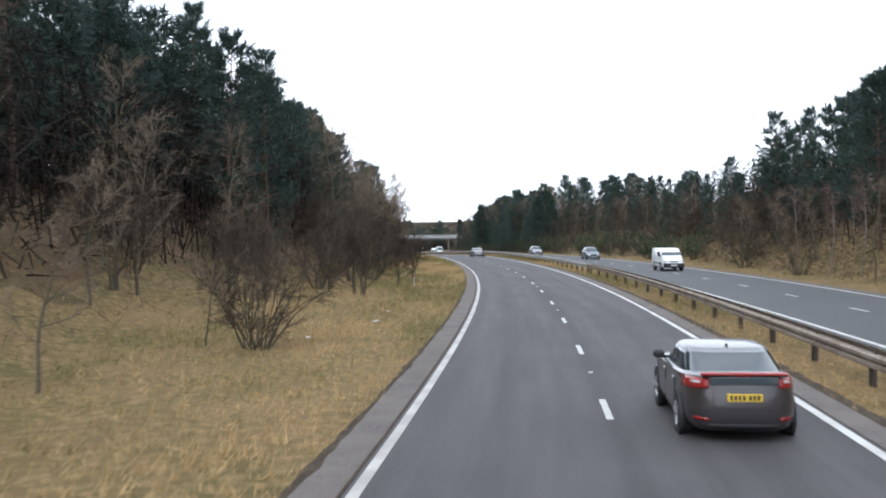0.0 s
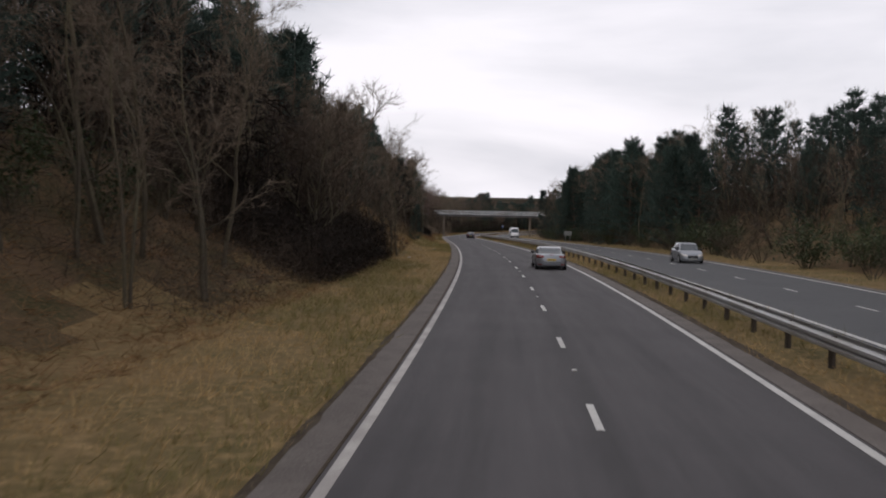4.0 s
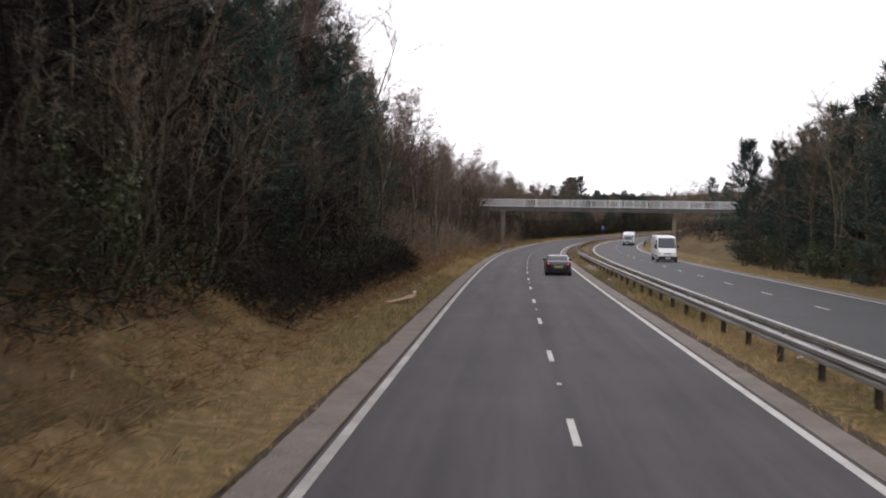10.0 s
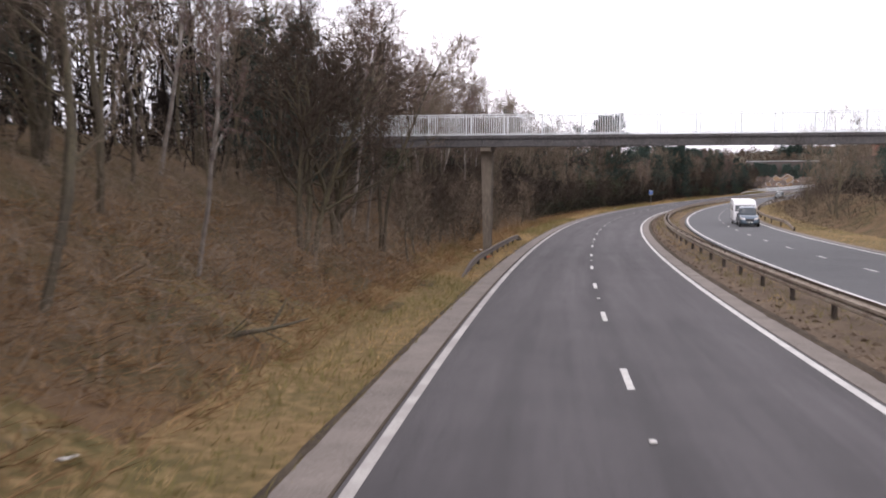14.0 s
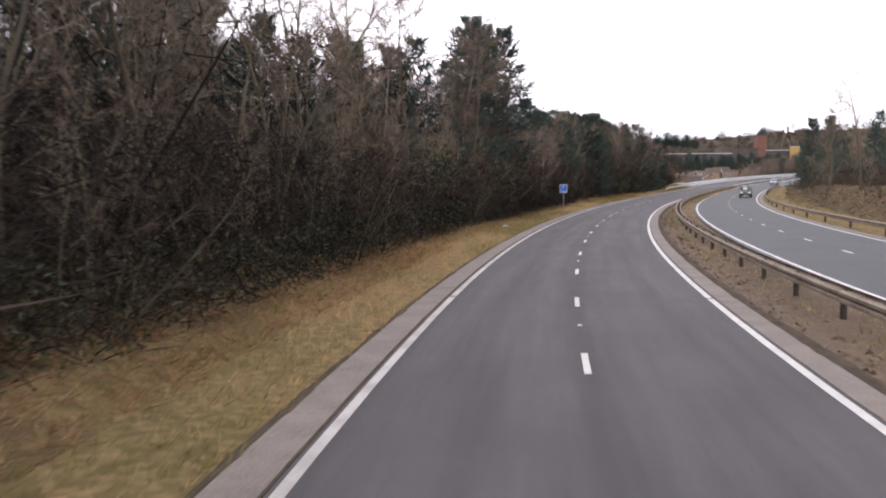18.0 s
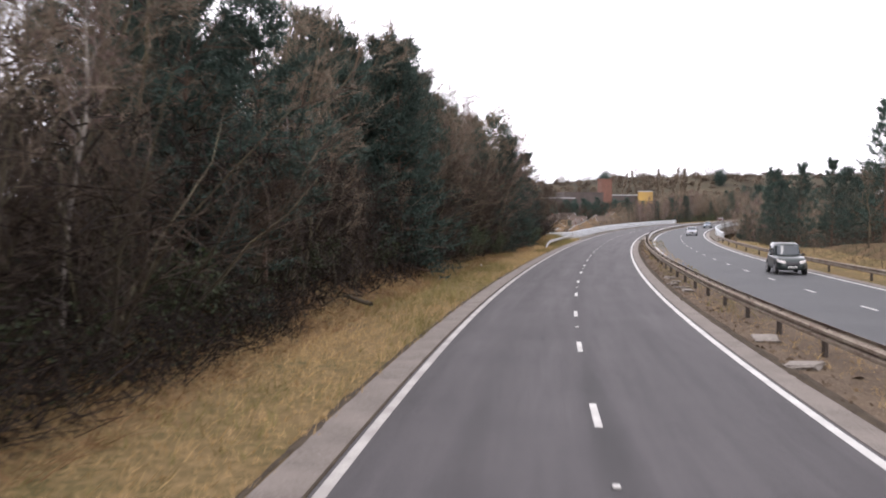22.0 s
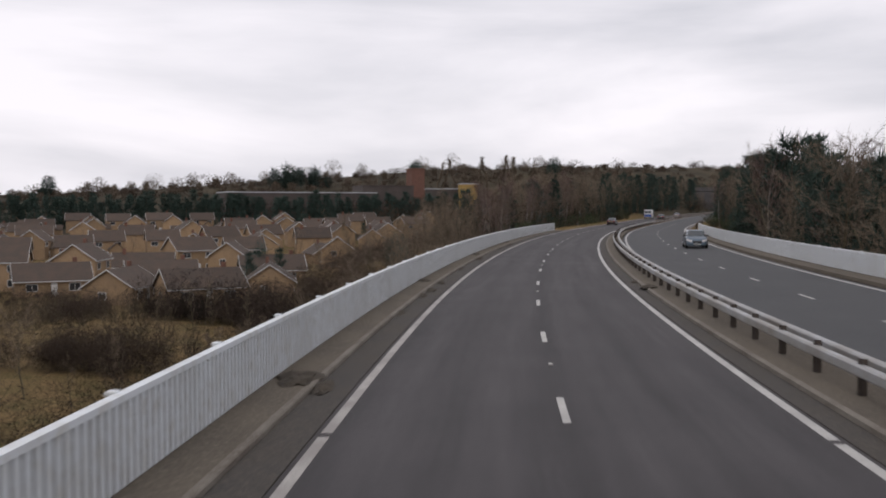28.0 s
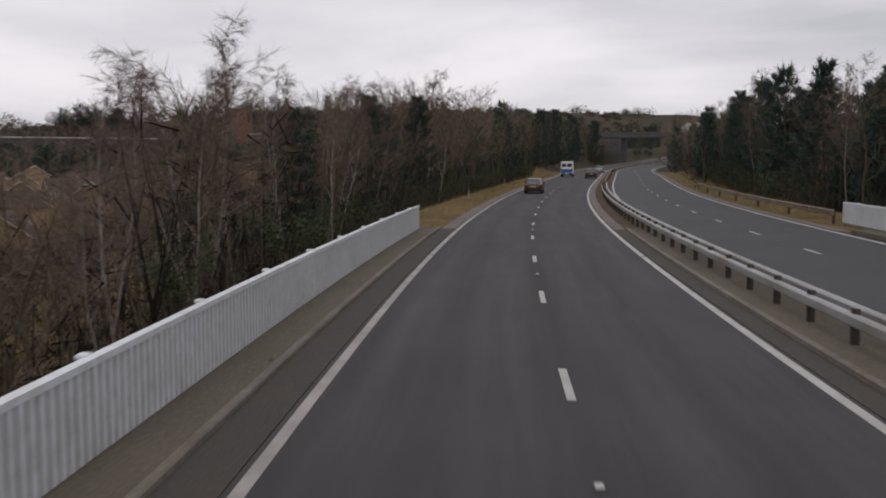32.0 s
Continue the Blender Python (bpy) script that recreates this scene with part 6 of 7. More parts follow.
spot_rng = random.Random(41)
far_spots = [(spot_rng.uniform(-520, 330), spot_rng.uniform(1175, 1335)) for _ in range(950)]
spike_stuff("ridge_scrub", clumps(331, far_spots, 5.6, 4.2, 150, 0.5, 2.0), [BUSH_TWIG], None, "distant bare hedges and trees on the skyline", "hedges")
ridge_spots = [(-420 + 640 * k / 130 + spot_rng.uniform(-3, 3), 1262 + spot_rng.uniform(-25, 40)) for k in range(131)]
spike_stuff("ridge_trees", clumps(347, ridge_spots, 8.5, 3.6, 420, 0.24, 1.0), [TWIG], None, "distant line of bare trees along the skyline", "trees")
pine_spots = [(x + spot_rng.uniform(-2, 2), 1262 + spot_rng.uniform(-4, 4)) for x in (-20, -15, -11, -8, -4, 0, 4, 9, 62, 66, -150, -146, 150, 156)]
spike_stuff("ridge_pines", clumps(345, pine_spots, 15.0, 5.0, 700, 0.3), [NEEDLE], None, "dark rounded pines standing on the skyline", "trees")
valley_pines = [(-20, 797), (-18.5, 801), (-17, 813), (-15.5, 828), (-14, 832), (-36, 862), (-38, 848)]
spike_stuff("valley_evergreens", clumps(349, valley_pines, 8.5, 1.9, 900, 0.07), [NEEDLE], None, "dark evergreens among the scrub below the viaduct", "trees")
works_spots = [(spot_rng.uniform(-70, 75), 1126 + spot_rng.uniform(-6, 6)) for _ in range(70)] + [(spot_rng.uniform(20, 75), 1100 + spot_rng.uniform(-12, 12)) for _ in range(40)]
spike_stuff("works_hedge", clumps(339, works_spots, 10.0, 3.2, 90, 0.3), [BUSH_TWIG], None, "bare trees hiding the foot of the works buildings", "trees")
garden_spots = [(spot_rng.uniform(-190, float(np.interp(v, [840, 900, 1000, 1085], [-45, -8, 30, 50]))), v) for v in [spot_rng.uniform(838, 1085) for _ in range(330)]]
spike_stuff("garden_hedges", clumps(333, garden_spots, 2.6, 1.8, 90, 0.11), [BUSH_TWIG], None, "dark garden hedges and shrubs between the houses", "hedges")
row_spots = []
for x0, y0, x1, y1 in ((-120, 832, -62, 826), (-62, 822, -40, 838), (-100, 842, -66, 836), (-48, 836, -22, 858), (-90, 806, -70, 800), (-30, 826, -8, 860), (-16, 858, 8, 905)):
    steps_n = int(math.hypot(x1 - x0, y1 - y0) / 1.1)
    row_spots += [(x0 + (x1 - x0) * i / steps_n + spot_rng.uniform(-0.5, 0.5), y0 + (y1 - y0) * i / steps_n + spot_rng.uniform(-0.5, 0.5)) for i in range(steps_n)]
spike_stuff("field_hedge", clumps(335, row_spots, 2.4, 1.2, 110, 0.07), [BUSH_TWIG], None, "clipped dark hedge between the field and the gardens", "hedges")
bush_spots = [(-55 + spot_rng.gauss(0, 4), 770 + spot_rng.gauss(0, 4)) for _ in range(26)] + [(-62 + spot_rng.gauss(0, 3), 806 + spot_rng.gauss(0, 3)) for _ in range(8)]
spike_stuff("bramble_clump", clumps(337, bush_spots, 4.2, 2.6, 1000, 0.03), [BUSH_TWIG], None, "big dark leafless bramble clump in the rough field", "bush")
belt_spots, thorn_spots = [], []
for _ in range(110):
    v = spot_rng.random()
    belt_spots.append((-50 + 24 * v + spot_rng.uniform(-3, 3), 807 - 12 * v + spot_rng.uniform(-4, 4)))
for _ in range(150):
    v = spot_rng.random()
    thorn_spots.append((-38 + 42 * v + spot_rng.uniform(-6, 6), 800 + 120 * v + spot_rng.uniform(-10, 10)))
spike_stuff("valley_thorns", clumps(343, thorn_spots, 4.6, 2.4, 360, 0.05), [BUSH_TWIG], None, "rust-brown leafless thorn trees below the viaduct", "undergrowth")
# the belt scrub has the same near-black colour standing in for shade
spike_stuff("valley_scrub", clumps(341, belt_spots, 3.8, 2.3, 300, 0.055), [DEEP_SHADE], None, "leafless scrub filling the valley below the viaduct, near-black for shade", "undergrowth")

# ---- vehicles ----
def paint(name, colour, metal=0.35, rough=0.32):
    m = material(name, colour, rough, metal=metal, spec=0.5)
    b = m.node_tree.nodes["Principled BSDF"]
    b.inputs["Coat Weight"].default_value, b.inputs["Coat Roughness"].default_value = 0.6, 0.08
    return m


PAINT_GREY = paint("dark_bronze_grey_paint", (0.048, 0.042, 0.044))
PAINT_SILVER = paint("silver_paint", (0.27, 0.285, 0.31), 0.6, 0.38)
PAINT_BLUEBLACK = paint("blue_black_paint", (0.020, 0.024, 0.038))
PAINT_WHITE = paint("white_van_paint", (0.68, 0.69, 0.70), 0.0, 0.4)
PAINT_PLUM = paint("dark_plum_paint", (0.05, 0.03, 0.035))
PAINT_BLUEGREY = paint("blue_grey_paint", (0.10, 0.14, 0.18))
PAINT_GREEN = paint("dark_green_paint", (0.022, 0.032, 0.03))
PAINT_RED = paint("faded_red_paint", (0.25, 0.03, 0.03), 0.0)
CAR_GLASS = material("car_glass", (0.045, 0.055, 0.062), 0.06, spec=0.7)
TYRE = material("tyre_rubber", (0.018, 0.018, 0.018), 0.85)
RIM = material("alloy_rim", (0.38, 0.38, 0.39), 0.35, metal=0.8)
TRIM = material("black_trim", (0.022, 0.022, 0.024), 0.6)
TAIL = material("red_tail_lamp", (0.24, 0.016, 0.014), 0.2, spec=0.6)
TAIL_CLEAR = material("clear_lamp", (0.55, 0.52, 0.50), 0.2, spec=0.6)
PLATE = material("yellow_plate", (0.62, 0.42, 0.04), 0.5)
PLATE_WHITE = material("white_plate", (0.62, 0.62, 0.60), 0.5)
PLATE_BAR = material("plate_characters", (0.02, 0.02, 0.02), 0.6)
CHROME = material("chrome", (0.55, 0.55, 0.56), 0.18, metal=0.9)
BLUE_BAND = material("blue_livery", (0.03, 0.10, 0.36), 0.45)


def loft(rings, mat, name, parent, smooth=True, label=""):
    n = len(rings[0])
    verts = [p for r in rings for p in r]
    faces = []
    for i in range(len(rings) - 1):
        for j in range(n):
            a, b = i * n + j, i * n + (j + 1) % n
            faces.append((a, a + n, b + n, b))
    faces += [tuple(range(n)), tuple(range(len(verts) - 1, len(verts) - n - 1, -1))]
    me = mesh_of(name, verts, faces, mat)
    bm = bmesh.new()
    bm.from_mesh(me)
    bmesh.ops.recalc_face_normals(bm, faces=bm.faces)
    for f in bm.faces:
        f.smooth = smooth
    for e in bm.edges:
        if len(e.link_faces) == 2 and e.calc_face_angle(0) > 0.6:
            e.smooth = False
    bm.to_mesh(me)
    bm.free()
    return child(name, me, parent, None, label)


def slab(name, quad, mat, parent, proud=0.012, shrink=0.0, label=""):
    """A thin plate over four corners, standing a little proud of them."""
    q = [Vector(p) for p in quad]
    c = sum(q, Vector()) / 4
    q = [c + (p - c) * (1 - shrink) for p in q]
    n = (q[1] - q[0]).cross(q[3] - q[0]).normalized()
    v = [p - n * 0.02 for p in q] + [p + n * proud for p in q]
    return child(name, mesh_of(name, v, [(3, 2, 1, 0), (4, 5, 6, 7), (0, 1, 5, 4), (1, 2, 6, 5), (2, 3, 7, 6), (3, 0, 4, 7)], mat), parent, None, label)


def wheel(thing, x, y, r, width=0.2):
    sgn = 1 if x > 0 else -1
    rot = Matrix.Rotation(radians(90), 3, "Y")
    bm = bmesh.new()
    cyl_into(bm, r, r, width, (0, 0, 0), rot, 24)
    bmesh.ops.bevel(bm, geom=[e for e in bm.edges if len(e.link_faces) == 2 and e.calc_face_angle(0) > 1.0], offset=0.03, segments=2, affect="EDGES")
    bm.transform(Matrix.Translation((x, y, r)))
    tyre = part("wheel", bm, TYRE, thing)
    bm = bmesh.new()
    cyl_into(bm, r * 0.66, r * 0.60, 0.03, (sgn * width * 0.5, 0, 0), rot, 20)
    for k in range(5):
        box_into(bm, (0.03, r * 0.14, r * 0.6), (sgn * (width * 0.5 + 0.012), math.sin(k * 1.257) * r * 0.32, math.cos(k * 1.257) * r * 0.32), 0, Matrix.Rotation(-k * 1.257, 3, "X"))
    bm.transform(Matrix.Translation((x, y, r)))
    part("rim", bm, RIM, tyre)


def squircle(u, n):
    return max(0.0, 1.0 - min(1.0, abs(u)) ** n) ** (1.0 / n)


def ring_of(w, y0, y1, n, count=44):
    """A rounded plan outline, half width w, from y0 to y1."""
    out = []
    for i in range(count):
        a = 2 * math.pi * (i + 0.5) / count
        c, q = math.cos(a), math.sin(a)
        out.append((w * math.copysign(abs(c) ** (2 / n), c), (y0 + y1) / 2 + (y1 - y0) / 2 * math.copysign(abs(q) ** (2 / n), q)))
    return out


def skin(name, at, us, vs, mat, parent, proud=0.006, label=""):
    """A patch that follows a surface at(u, v), standing proud of it, with closed rims."""
    e, V, F = 1e-3, [], []
    for u in us:
        for v in vs:
            p = Vector(at(u, v))
            n = (Vector(at(u + e, v)) - Vector(at(u - e, v))).cross(Vector(at(u, v + e)) - Vector(at(u, v - e)))
            n.normalize()
            V += [p + n * proud, p - n * 0.03]
    nv = len(vs)
    idx = lambda i, j, k: 2 * (i * nv + j) + k
    for i in range(len(us) - 1):
        for j in range(nv - 1):
            F.append((idx(i, j, 0), idx(i + 1, j, 0), idx(i + 1, j + 1, 0), idx(i, j + 1, 0)))
    for i in range(len(us) - 1):
        F.append((idx(i, 0, 1), idx(i + 1, 0, 1), idx(i + 1, 0, 0), idx(i, 0, 0)))
        F.append((idx(i, nv - 1, 0), idx(i + 1, nv - 1, 0), idx(i + 1, nv - 1, 1), idx(i, nv - 1, 1)))
    for j in range(nv - 1):
        F.append((idx(0, j, 0), idx(0, j + 1, 0), idx(0, j + 1, 1), idx(0, j, 1)))
        F.append((idx(len(us) - 1, j, 1), idx(len(us) - 1, j + 1, 1), idx(len(us) - 1, j + 1, 0), idx(len(us) - 1, j, 0)))
    me = mesh_of(name, V, F, mat, smooth=False)
    me.polygons.foreach_set("use_smooth", [k < (len(us) - 1) * (nv - 1) for k in range(len(F))])
    return child(name, me, parent, None, label)


def steps(a, b, n):
    return [a + (b - a) * i / n for i in range(n + 1)]


def car(name, label, body, L=4.4, W=1.8, H=1.45, belt=0.93, boot=1.0, hood=0.88, cab=(-2.0, -1.15, 0.55, 1.25), wheel_r=0.32, high=0.0, chrome=False, lamp=(0.50, 0.66, 0.90), lamp_tip=0.0, wiper=True, tuck=0.74):
    """A car with its nose towards +y. cab: rear glass foot, rear glass head, windscreen head, windscreen foot. lamp: inner edge, foot and head of the tail lamps."""
    c = tagged(new(name), label, "car", "vehicles on the road")
    w, b, low, N = W / 2, L / 2, 0.20 + high, 5.0
    FR = [0.0, 0.06, 0.14, 0.30, 0.50, 0.70, 0.84, 0.93, 0.98, 1.0]
    WD = [0.86, 0.94, 0.975, 1.0, 1.0, 0.99, 0.975, 0.955, 0.93, 0.90]
    RE = [0.13, 0.06, 0.02, 0.0, 0.005, 0.035, 0.06, 0.075, 0.095, 0.13]
    FO = [0.14, 0.07, 0.02, 0.0, 0.01, 0.05, 0.11, 0.18, 0.26, 0.34]

    def top(y):
        return float(np.interp(y, [-b, -b + 0.12, cab[0], -0.6, cab[3], b - 0.6, b - 0.2, b], [boot - 0.02, boot, max(boot, belt), belt + 0.01, belt - 0.02, hood - 0.03, hood - 0.12, hood - 0.22]))

    def level(f):
        return tuple(float(np.interp(f, FR, k)) for k in (WD, RE, FO))

    def rear(xf, f):
        k, r, o = level(f)
        y0, y1 = -b + r, b - o
        y = (y0 + y1) / 2 - (y1 - y0) / 2 * squircle(xf, N)
        return (xf * w * k, y, low + (top(y) - low) * f)

    def front(xf, f):
        k, r, o = level(f)
        y0, y1 = -b + r, b - o
        y = (y0 + y1) / 2 + (y1 - y0) / 2 * squircle(xf, N)
        return (-xf * w * k, y, low + (top(y) - low) * f)

    rings = []
    for f in FR:
        k, r, o = level(f)
        rings.append([(x, y, low + (top(y) - low) * f) for x, y in ring_of(w * k, -b + r, b - o, N)])
    for k, ins, up in ((0.80, 0.20, 0.012), (0.55, 0.30, 0.022), (0.2, 0.40, 0.028)):
        rings.append([(x, y, top(y) + up) for x, y in ring_of(w * k, -b + ins, b - ins - 0.22, N)])
    loft(rings, body, "body", c)
    base, M = belt - 0.07, 4.2
    GL = [0.0, 0.12, 0.3, 0.5, 0.7, 0.84, 0.92, 0.97, 1.0]
    GW = [0.905, 0.885, 0.85, 0.80, 0.745, 0.70, 0.665, 0.61, 0.50]
    GY = [0.0, 0.16, 0.37, 0.59, 0.79, 0.91, 0.97, 1.03, 1.14]
    GW = [0.905 - (0.905 - k) * (0.905 - tuck) / 0.24 for k in GW]

    def glevel(g):
        q = float(np.interp(g, GL, GY))
        return w * float(np.interp(g, GL, GW)), cab[0] + (cab[1] - cab[0]) * q, cab[3] + (cab[2] - cab[3]) * q

    def gz(y, g):
        mid = (cab[1] + cab[2]) / 2
        return base + (H - 0.035 * ((y - mid) / (cab[2] - cab[1]) * 1.6) ** 2 - base) * g if g > 0.9 else base + (H - 0.02 - base) * g

    def cabin(xf, g, end):
        k, y0, y1 = glevel(g)
        y = (y0 + y1) / 2 + end * (y1 - y0) / 2 * squircle(xf, M)
        return (-end * xf * k, y, gz(y, g))

    def side(yf, g, sx):
        k, y0, y1 = glevel(g)
        y = (y0 + y1) / 2 + sx * yf * (y1 - y0) / 2
        return (sx * k * squircle(yf, M), y, gz(y, g))

    loft([[(x, y, gz(y, g)) for x, y in ring_of(*glevel(g), M, 84)] for g in GL], body, "cabin", c)
    skin("rear_window", lambda u, v: cabin(u, v, -1), steps(-0.94, 0.94, 20), steps(0.12, 0.93, 8), CAR_GLASS, c, 0.016)
    skin("windscreen", lambda u, v: cabin(u, v, 1), steps(-0.88, 0.88, 16), steps(0.12, 0.90, 8), CAR_GLASS, c, 0.016)
    for sx in (1, -1):
        for u0, u1 in ((-0.80, -0.42), (-0.385, 0.14), (0.175, 0.74)):
            uu = steps(u0, u1, 10) if sx > 0 else steps(-u1, -u0, 10)

            def pane(u, v, u0=u0, u1=u1, sx=sx):
                pinch = 1 - 0.26 * v if max(abs(u0), abs(u1)) > 0.6 else 1 - 0.04 * v
                return side(u * pinch, v, sx)
            skin("side_window", pane, uu, steps(0.16, 0.86, 6), CAR_GLASS, c, 0.013)
        bm = bmesh.new()
        box_into(bm, (0.20, 0.11, 0.14), (sx * (w + 0.03), cab[3] - 0.72, belt + 0.05), 0.04)
        box_into(bm, (0.18, 0.05, 0.05), (sx * (w - 0.11), cab[3] - 0.70, belt), 0.012)
        part("door_mirror", bm, TRIM, c)
        for y in (-b + 0.90, b - 0.88):
            bm = bmesh.new()
            cyl_into(bm, wheel_r + 0.05, wheel_r + 0.05, 0.06, (sx * (w - 0.025), y, wheel_r + 0.01), Matrix.Rotation(radians(90), 3, "Y"), 28)
            part("wheel_arch", bm, TRIM, c)
            wheel(c, sx * (w - 0.10), y, wheel_r)
        for y in (-0.85, 0.22):
            bm = bmesh.new()
            box_into(bm, (0.03, 0.17, 0.028), (sx * (w - 0.005), y, belt - 0.12), 0.008)
            part("door_handle", bm, CHROME if chrome else body, c)
        for y in (-0.98, 0.08, 1.12):
            bm = bmesh.new()
            box_into(bm, (0.012, 0.010, belt - low - 0.22), (sx * (w - 0.004), y, (belt + low) / 2 + 0.02))
            part("door_gap", bm, TRIM, c)
        i0, f0, f1 = lamp
        uu = steps(i0, 0.965, 8) if sx > 0 else steps(-0.965, -i0, 8)

        def lens(u, v, i0=i0, f0=f0, f1=f1):
            k = (abs(u) - i0) / (0.965 - i0)
            return rear(u, f0 + (f1 - f0) * (lamp_tip * (1 - k) * 0.7 + v * (1 - lamp_tip * (1 - k))))
        tail = skin("tail_lamp", lens, uu, steps(0, 1, 3), TAIL, c, 0.010)
        skin("reversing_lamp", lens, uu[2:6], steps(0.5, 0.72, 2), TAIL_CLEAR, tail, 0.014)
        uu = steps(0.45, 0.93, 6) if sx < 0 else steps(-0.93, -0.45, 6)
        skin("headlamp", front, uu, steps(0.66, 0.86, 3), TAIL_CLEAR, c, 0.010)
        uu = steps(0.60, 0.84, 3) if sx > 0 else steps(-0.84, -0.60, 3)
        skin("rear_reflector", rear, uu, steps(0.20, 0.26, 1), TAIL, c, 0.008)
        uu = steps(0.515, 0.525, 1) if sx > 0 else steps(-0.525, -0.515, 1)
        skin("boot_gap", rear, uu, steps(0.46, lamp[1], 3), TRIM, c, 0.003)
    skin("boot_gap", rear, steps(-0.52, 0.52, 6), steps(0.445, 0.46, 1), TRIM, c, 0.003)
    skin("bumper_insert", rear, steps(-0.72, 0.72, 8), steps(0.03, 0.15, 2), TRIM, c, 0.006)
    skin("bumper_gap", rear, steps(-0.97, 0.97, 14), steps(0.40, 0.415, 1), TRIM, c, 0.003)
    skin("grille", front, steps(-0.42, 0.42, 6), steps(0.45, 0.80, 3), TRIM, c, 0.008)
    skin("brake_lamp", rear, steps(-0.16, 0.16, 3), steps(0.965, 0.99, 1), TAIL, c, 0.008)
    for fn, f, nm, mt in ((rear, (lamp[1] + 0.46) / 2 + 0.03, "number_plate", PLATE), (front, 0.32, "number_plate", PLATE_WHITE)):
        px, py, tz = fn(0, f)
        sg = -1 if py < 0 else 1
        bm = bmesh.new()
        box_into(bm, (0.52, 0.03, 0.115), (0, py + sg * 0.008, tz), 0.005)
        pl = part(nm, bm, mt, c)
        for k in range(7):
            bm = bmesh.new()
            box_into(bm, (0.038, 0.006, 0.07), (-0.2 + k * 0.062 + (0.03 if k > 3 else 0), py + sg * 0.025, tz))
            part("character_bar", bm, PLATE_BAR, pl)
    bm = bmesh.new()
    box_into(bm, (0.03, 0.12, 0.05), (0, cab[1] + 0.22, H + 0.01), 0.012)
    part("aerial", bm, TRIM, c)
    if wiper:
        skin("rear_wiper", lambda u, v: cabin(u, 0.22 + 0.16 * u + 0.035 * v, -1), steps(0.02, 0.62, 5), steps(0, 1, 1), TRIM, c, 0.02)
    return c


hatch = car("hatchback_car", "dark bronze-grey hatchback with a wide rear lamp bar", PAINT_GREY, 4.3, 1.77, 1.34, 0.96, 1.05, 0.90, (-2.06, -0.95, 0.45, 1.4), lamp=(0.60, 0.74, 0.96), lamp_tip=0.25, wiper=False)
bm = bmesh.new()
box_into(bm, (1.30, 0.16, 0.045), (0, -2.02, 1.07), 0.018)
part("lamp_bar", bm, TAIL, hatch)
bm = bmesh.new()
box_into(bm, (1.02, 0.02, 0.12), (0, -2.09, 0.97), 0.01)
part("lower_rear_glass", bm, CAR_GLASS, hatch)
hatch.matrix_basis = on_road(17.25, 1.86, 0, 0)
fast = car("fastback_car", "clean silver fastback saloon with red wraparound lamps", PAINT_SILVER, 4.78, 1.88, 1.35, 0.92, 0.98, 0.88, (-2.06, -0.80, 0.5, 1.5), lamp=(0.50, 0.70, 0.93), lamp_tip=0.45)
fast.matrix_basis = on_road(153.4, 2.02, 0, 0)
saloon = car("saloon_car", "polished blue-black saloon with a chrome boot strip", PAINT_BLUEBLACK, 4.58, 1.77, 1.35, 0.93, 1.01, 0.88, (-1.66, -0.85, 0.3, 1.25), chrome=True, lamp=(0.56, 0.63, 0.90), wiper=False)
bm = bmesh.new()
box_into(bm, (0.78, 0.03, 0.025), (0, -2.265, 0.90), 0.008)
part("boot_strip", bm, CHROME, saloon)
saloon.matrix_basis = on_road(302.3 + 2.2, 2.05, 0, 0)

plum = car("hatchback_car", "dark plum car in the inside lane ahead", PAINT_PLUM, 4.3, 1.77, 1.45, 0.97, 1.0, 0.9, (-2.0, -1.0, 0.6, 1.4))
plum.matrix_basis = on_road(883.0, -1.6, 0, 0)
blue = car("saloon_car", "dark blue-grey saloon in the outer lane ahead", PAINT_BLUEBLACK, 4.5, 1.77, 1.45, 0.95, 1.02, 0.9, (-1.5, -0.75, 0.6, 1.35))
blue.matrix_basis = on_road(940.0, 2.6, 0, 0)
far_silver = car("saloon_car", "silver car far ahead in the outer lane", PAINT_SILVER, 4.5, 1.8, 1.46, 0.96, 1.02, 0.9, (-1.7, -0.9, 0.6, 1.35))
far_silver.matrix_basis = on_road(981.0, 3.0, 0, 0)
for s, pt, lab in ((123.0, PAINT_BLUEGREY, "blue-grey car coming the other way"), (167.0, PAINT_SILVER, "silver car approaching on the far carriageway"), (702.5, PAINT_SILVER, "silver people carrier on the viaduct"), (770.0, PAINT_BLUEGREY, "pale blue-grey car on the far lanes")):
    o = car("oncoming_car", lab, pt, 4.3, 1.78, 1.5, 0.98, 1.02, 0.92, (-2.0, -1.1, 0.65, 1.5))
    o.matrix_basis = on_road(s, opposite(s) + 1.7, 0, 180)
four = car("off_road_car", "dark green boxy off-road car on the far carriageway", PAINT_GREEN, 4.5, 1.85, 1.9, 1.15, 1.2, 1.12, (-2.15, -1.95, 0.55, 0.95), tuck=0.76, wheel_r=0.38, high=0.12)
four.matrix_basis = on_road(596.0, opposite(596) + 2.0, 0, 180)
tow = car("off_road_car", "blue-grey off-road car towing a caravan", PAINT_BLUEGREY, 4.8, 1.92, 1.9, 1.15, 1.2, 1.15, (-2.3, -2.1, 0.5, 1.0), tuck=0.76, wheel_r=0.38, high=0.12)
tow.matrix_basis = on_road(434.5, opposite(434) + 1.9, 0, 180)


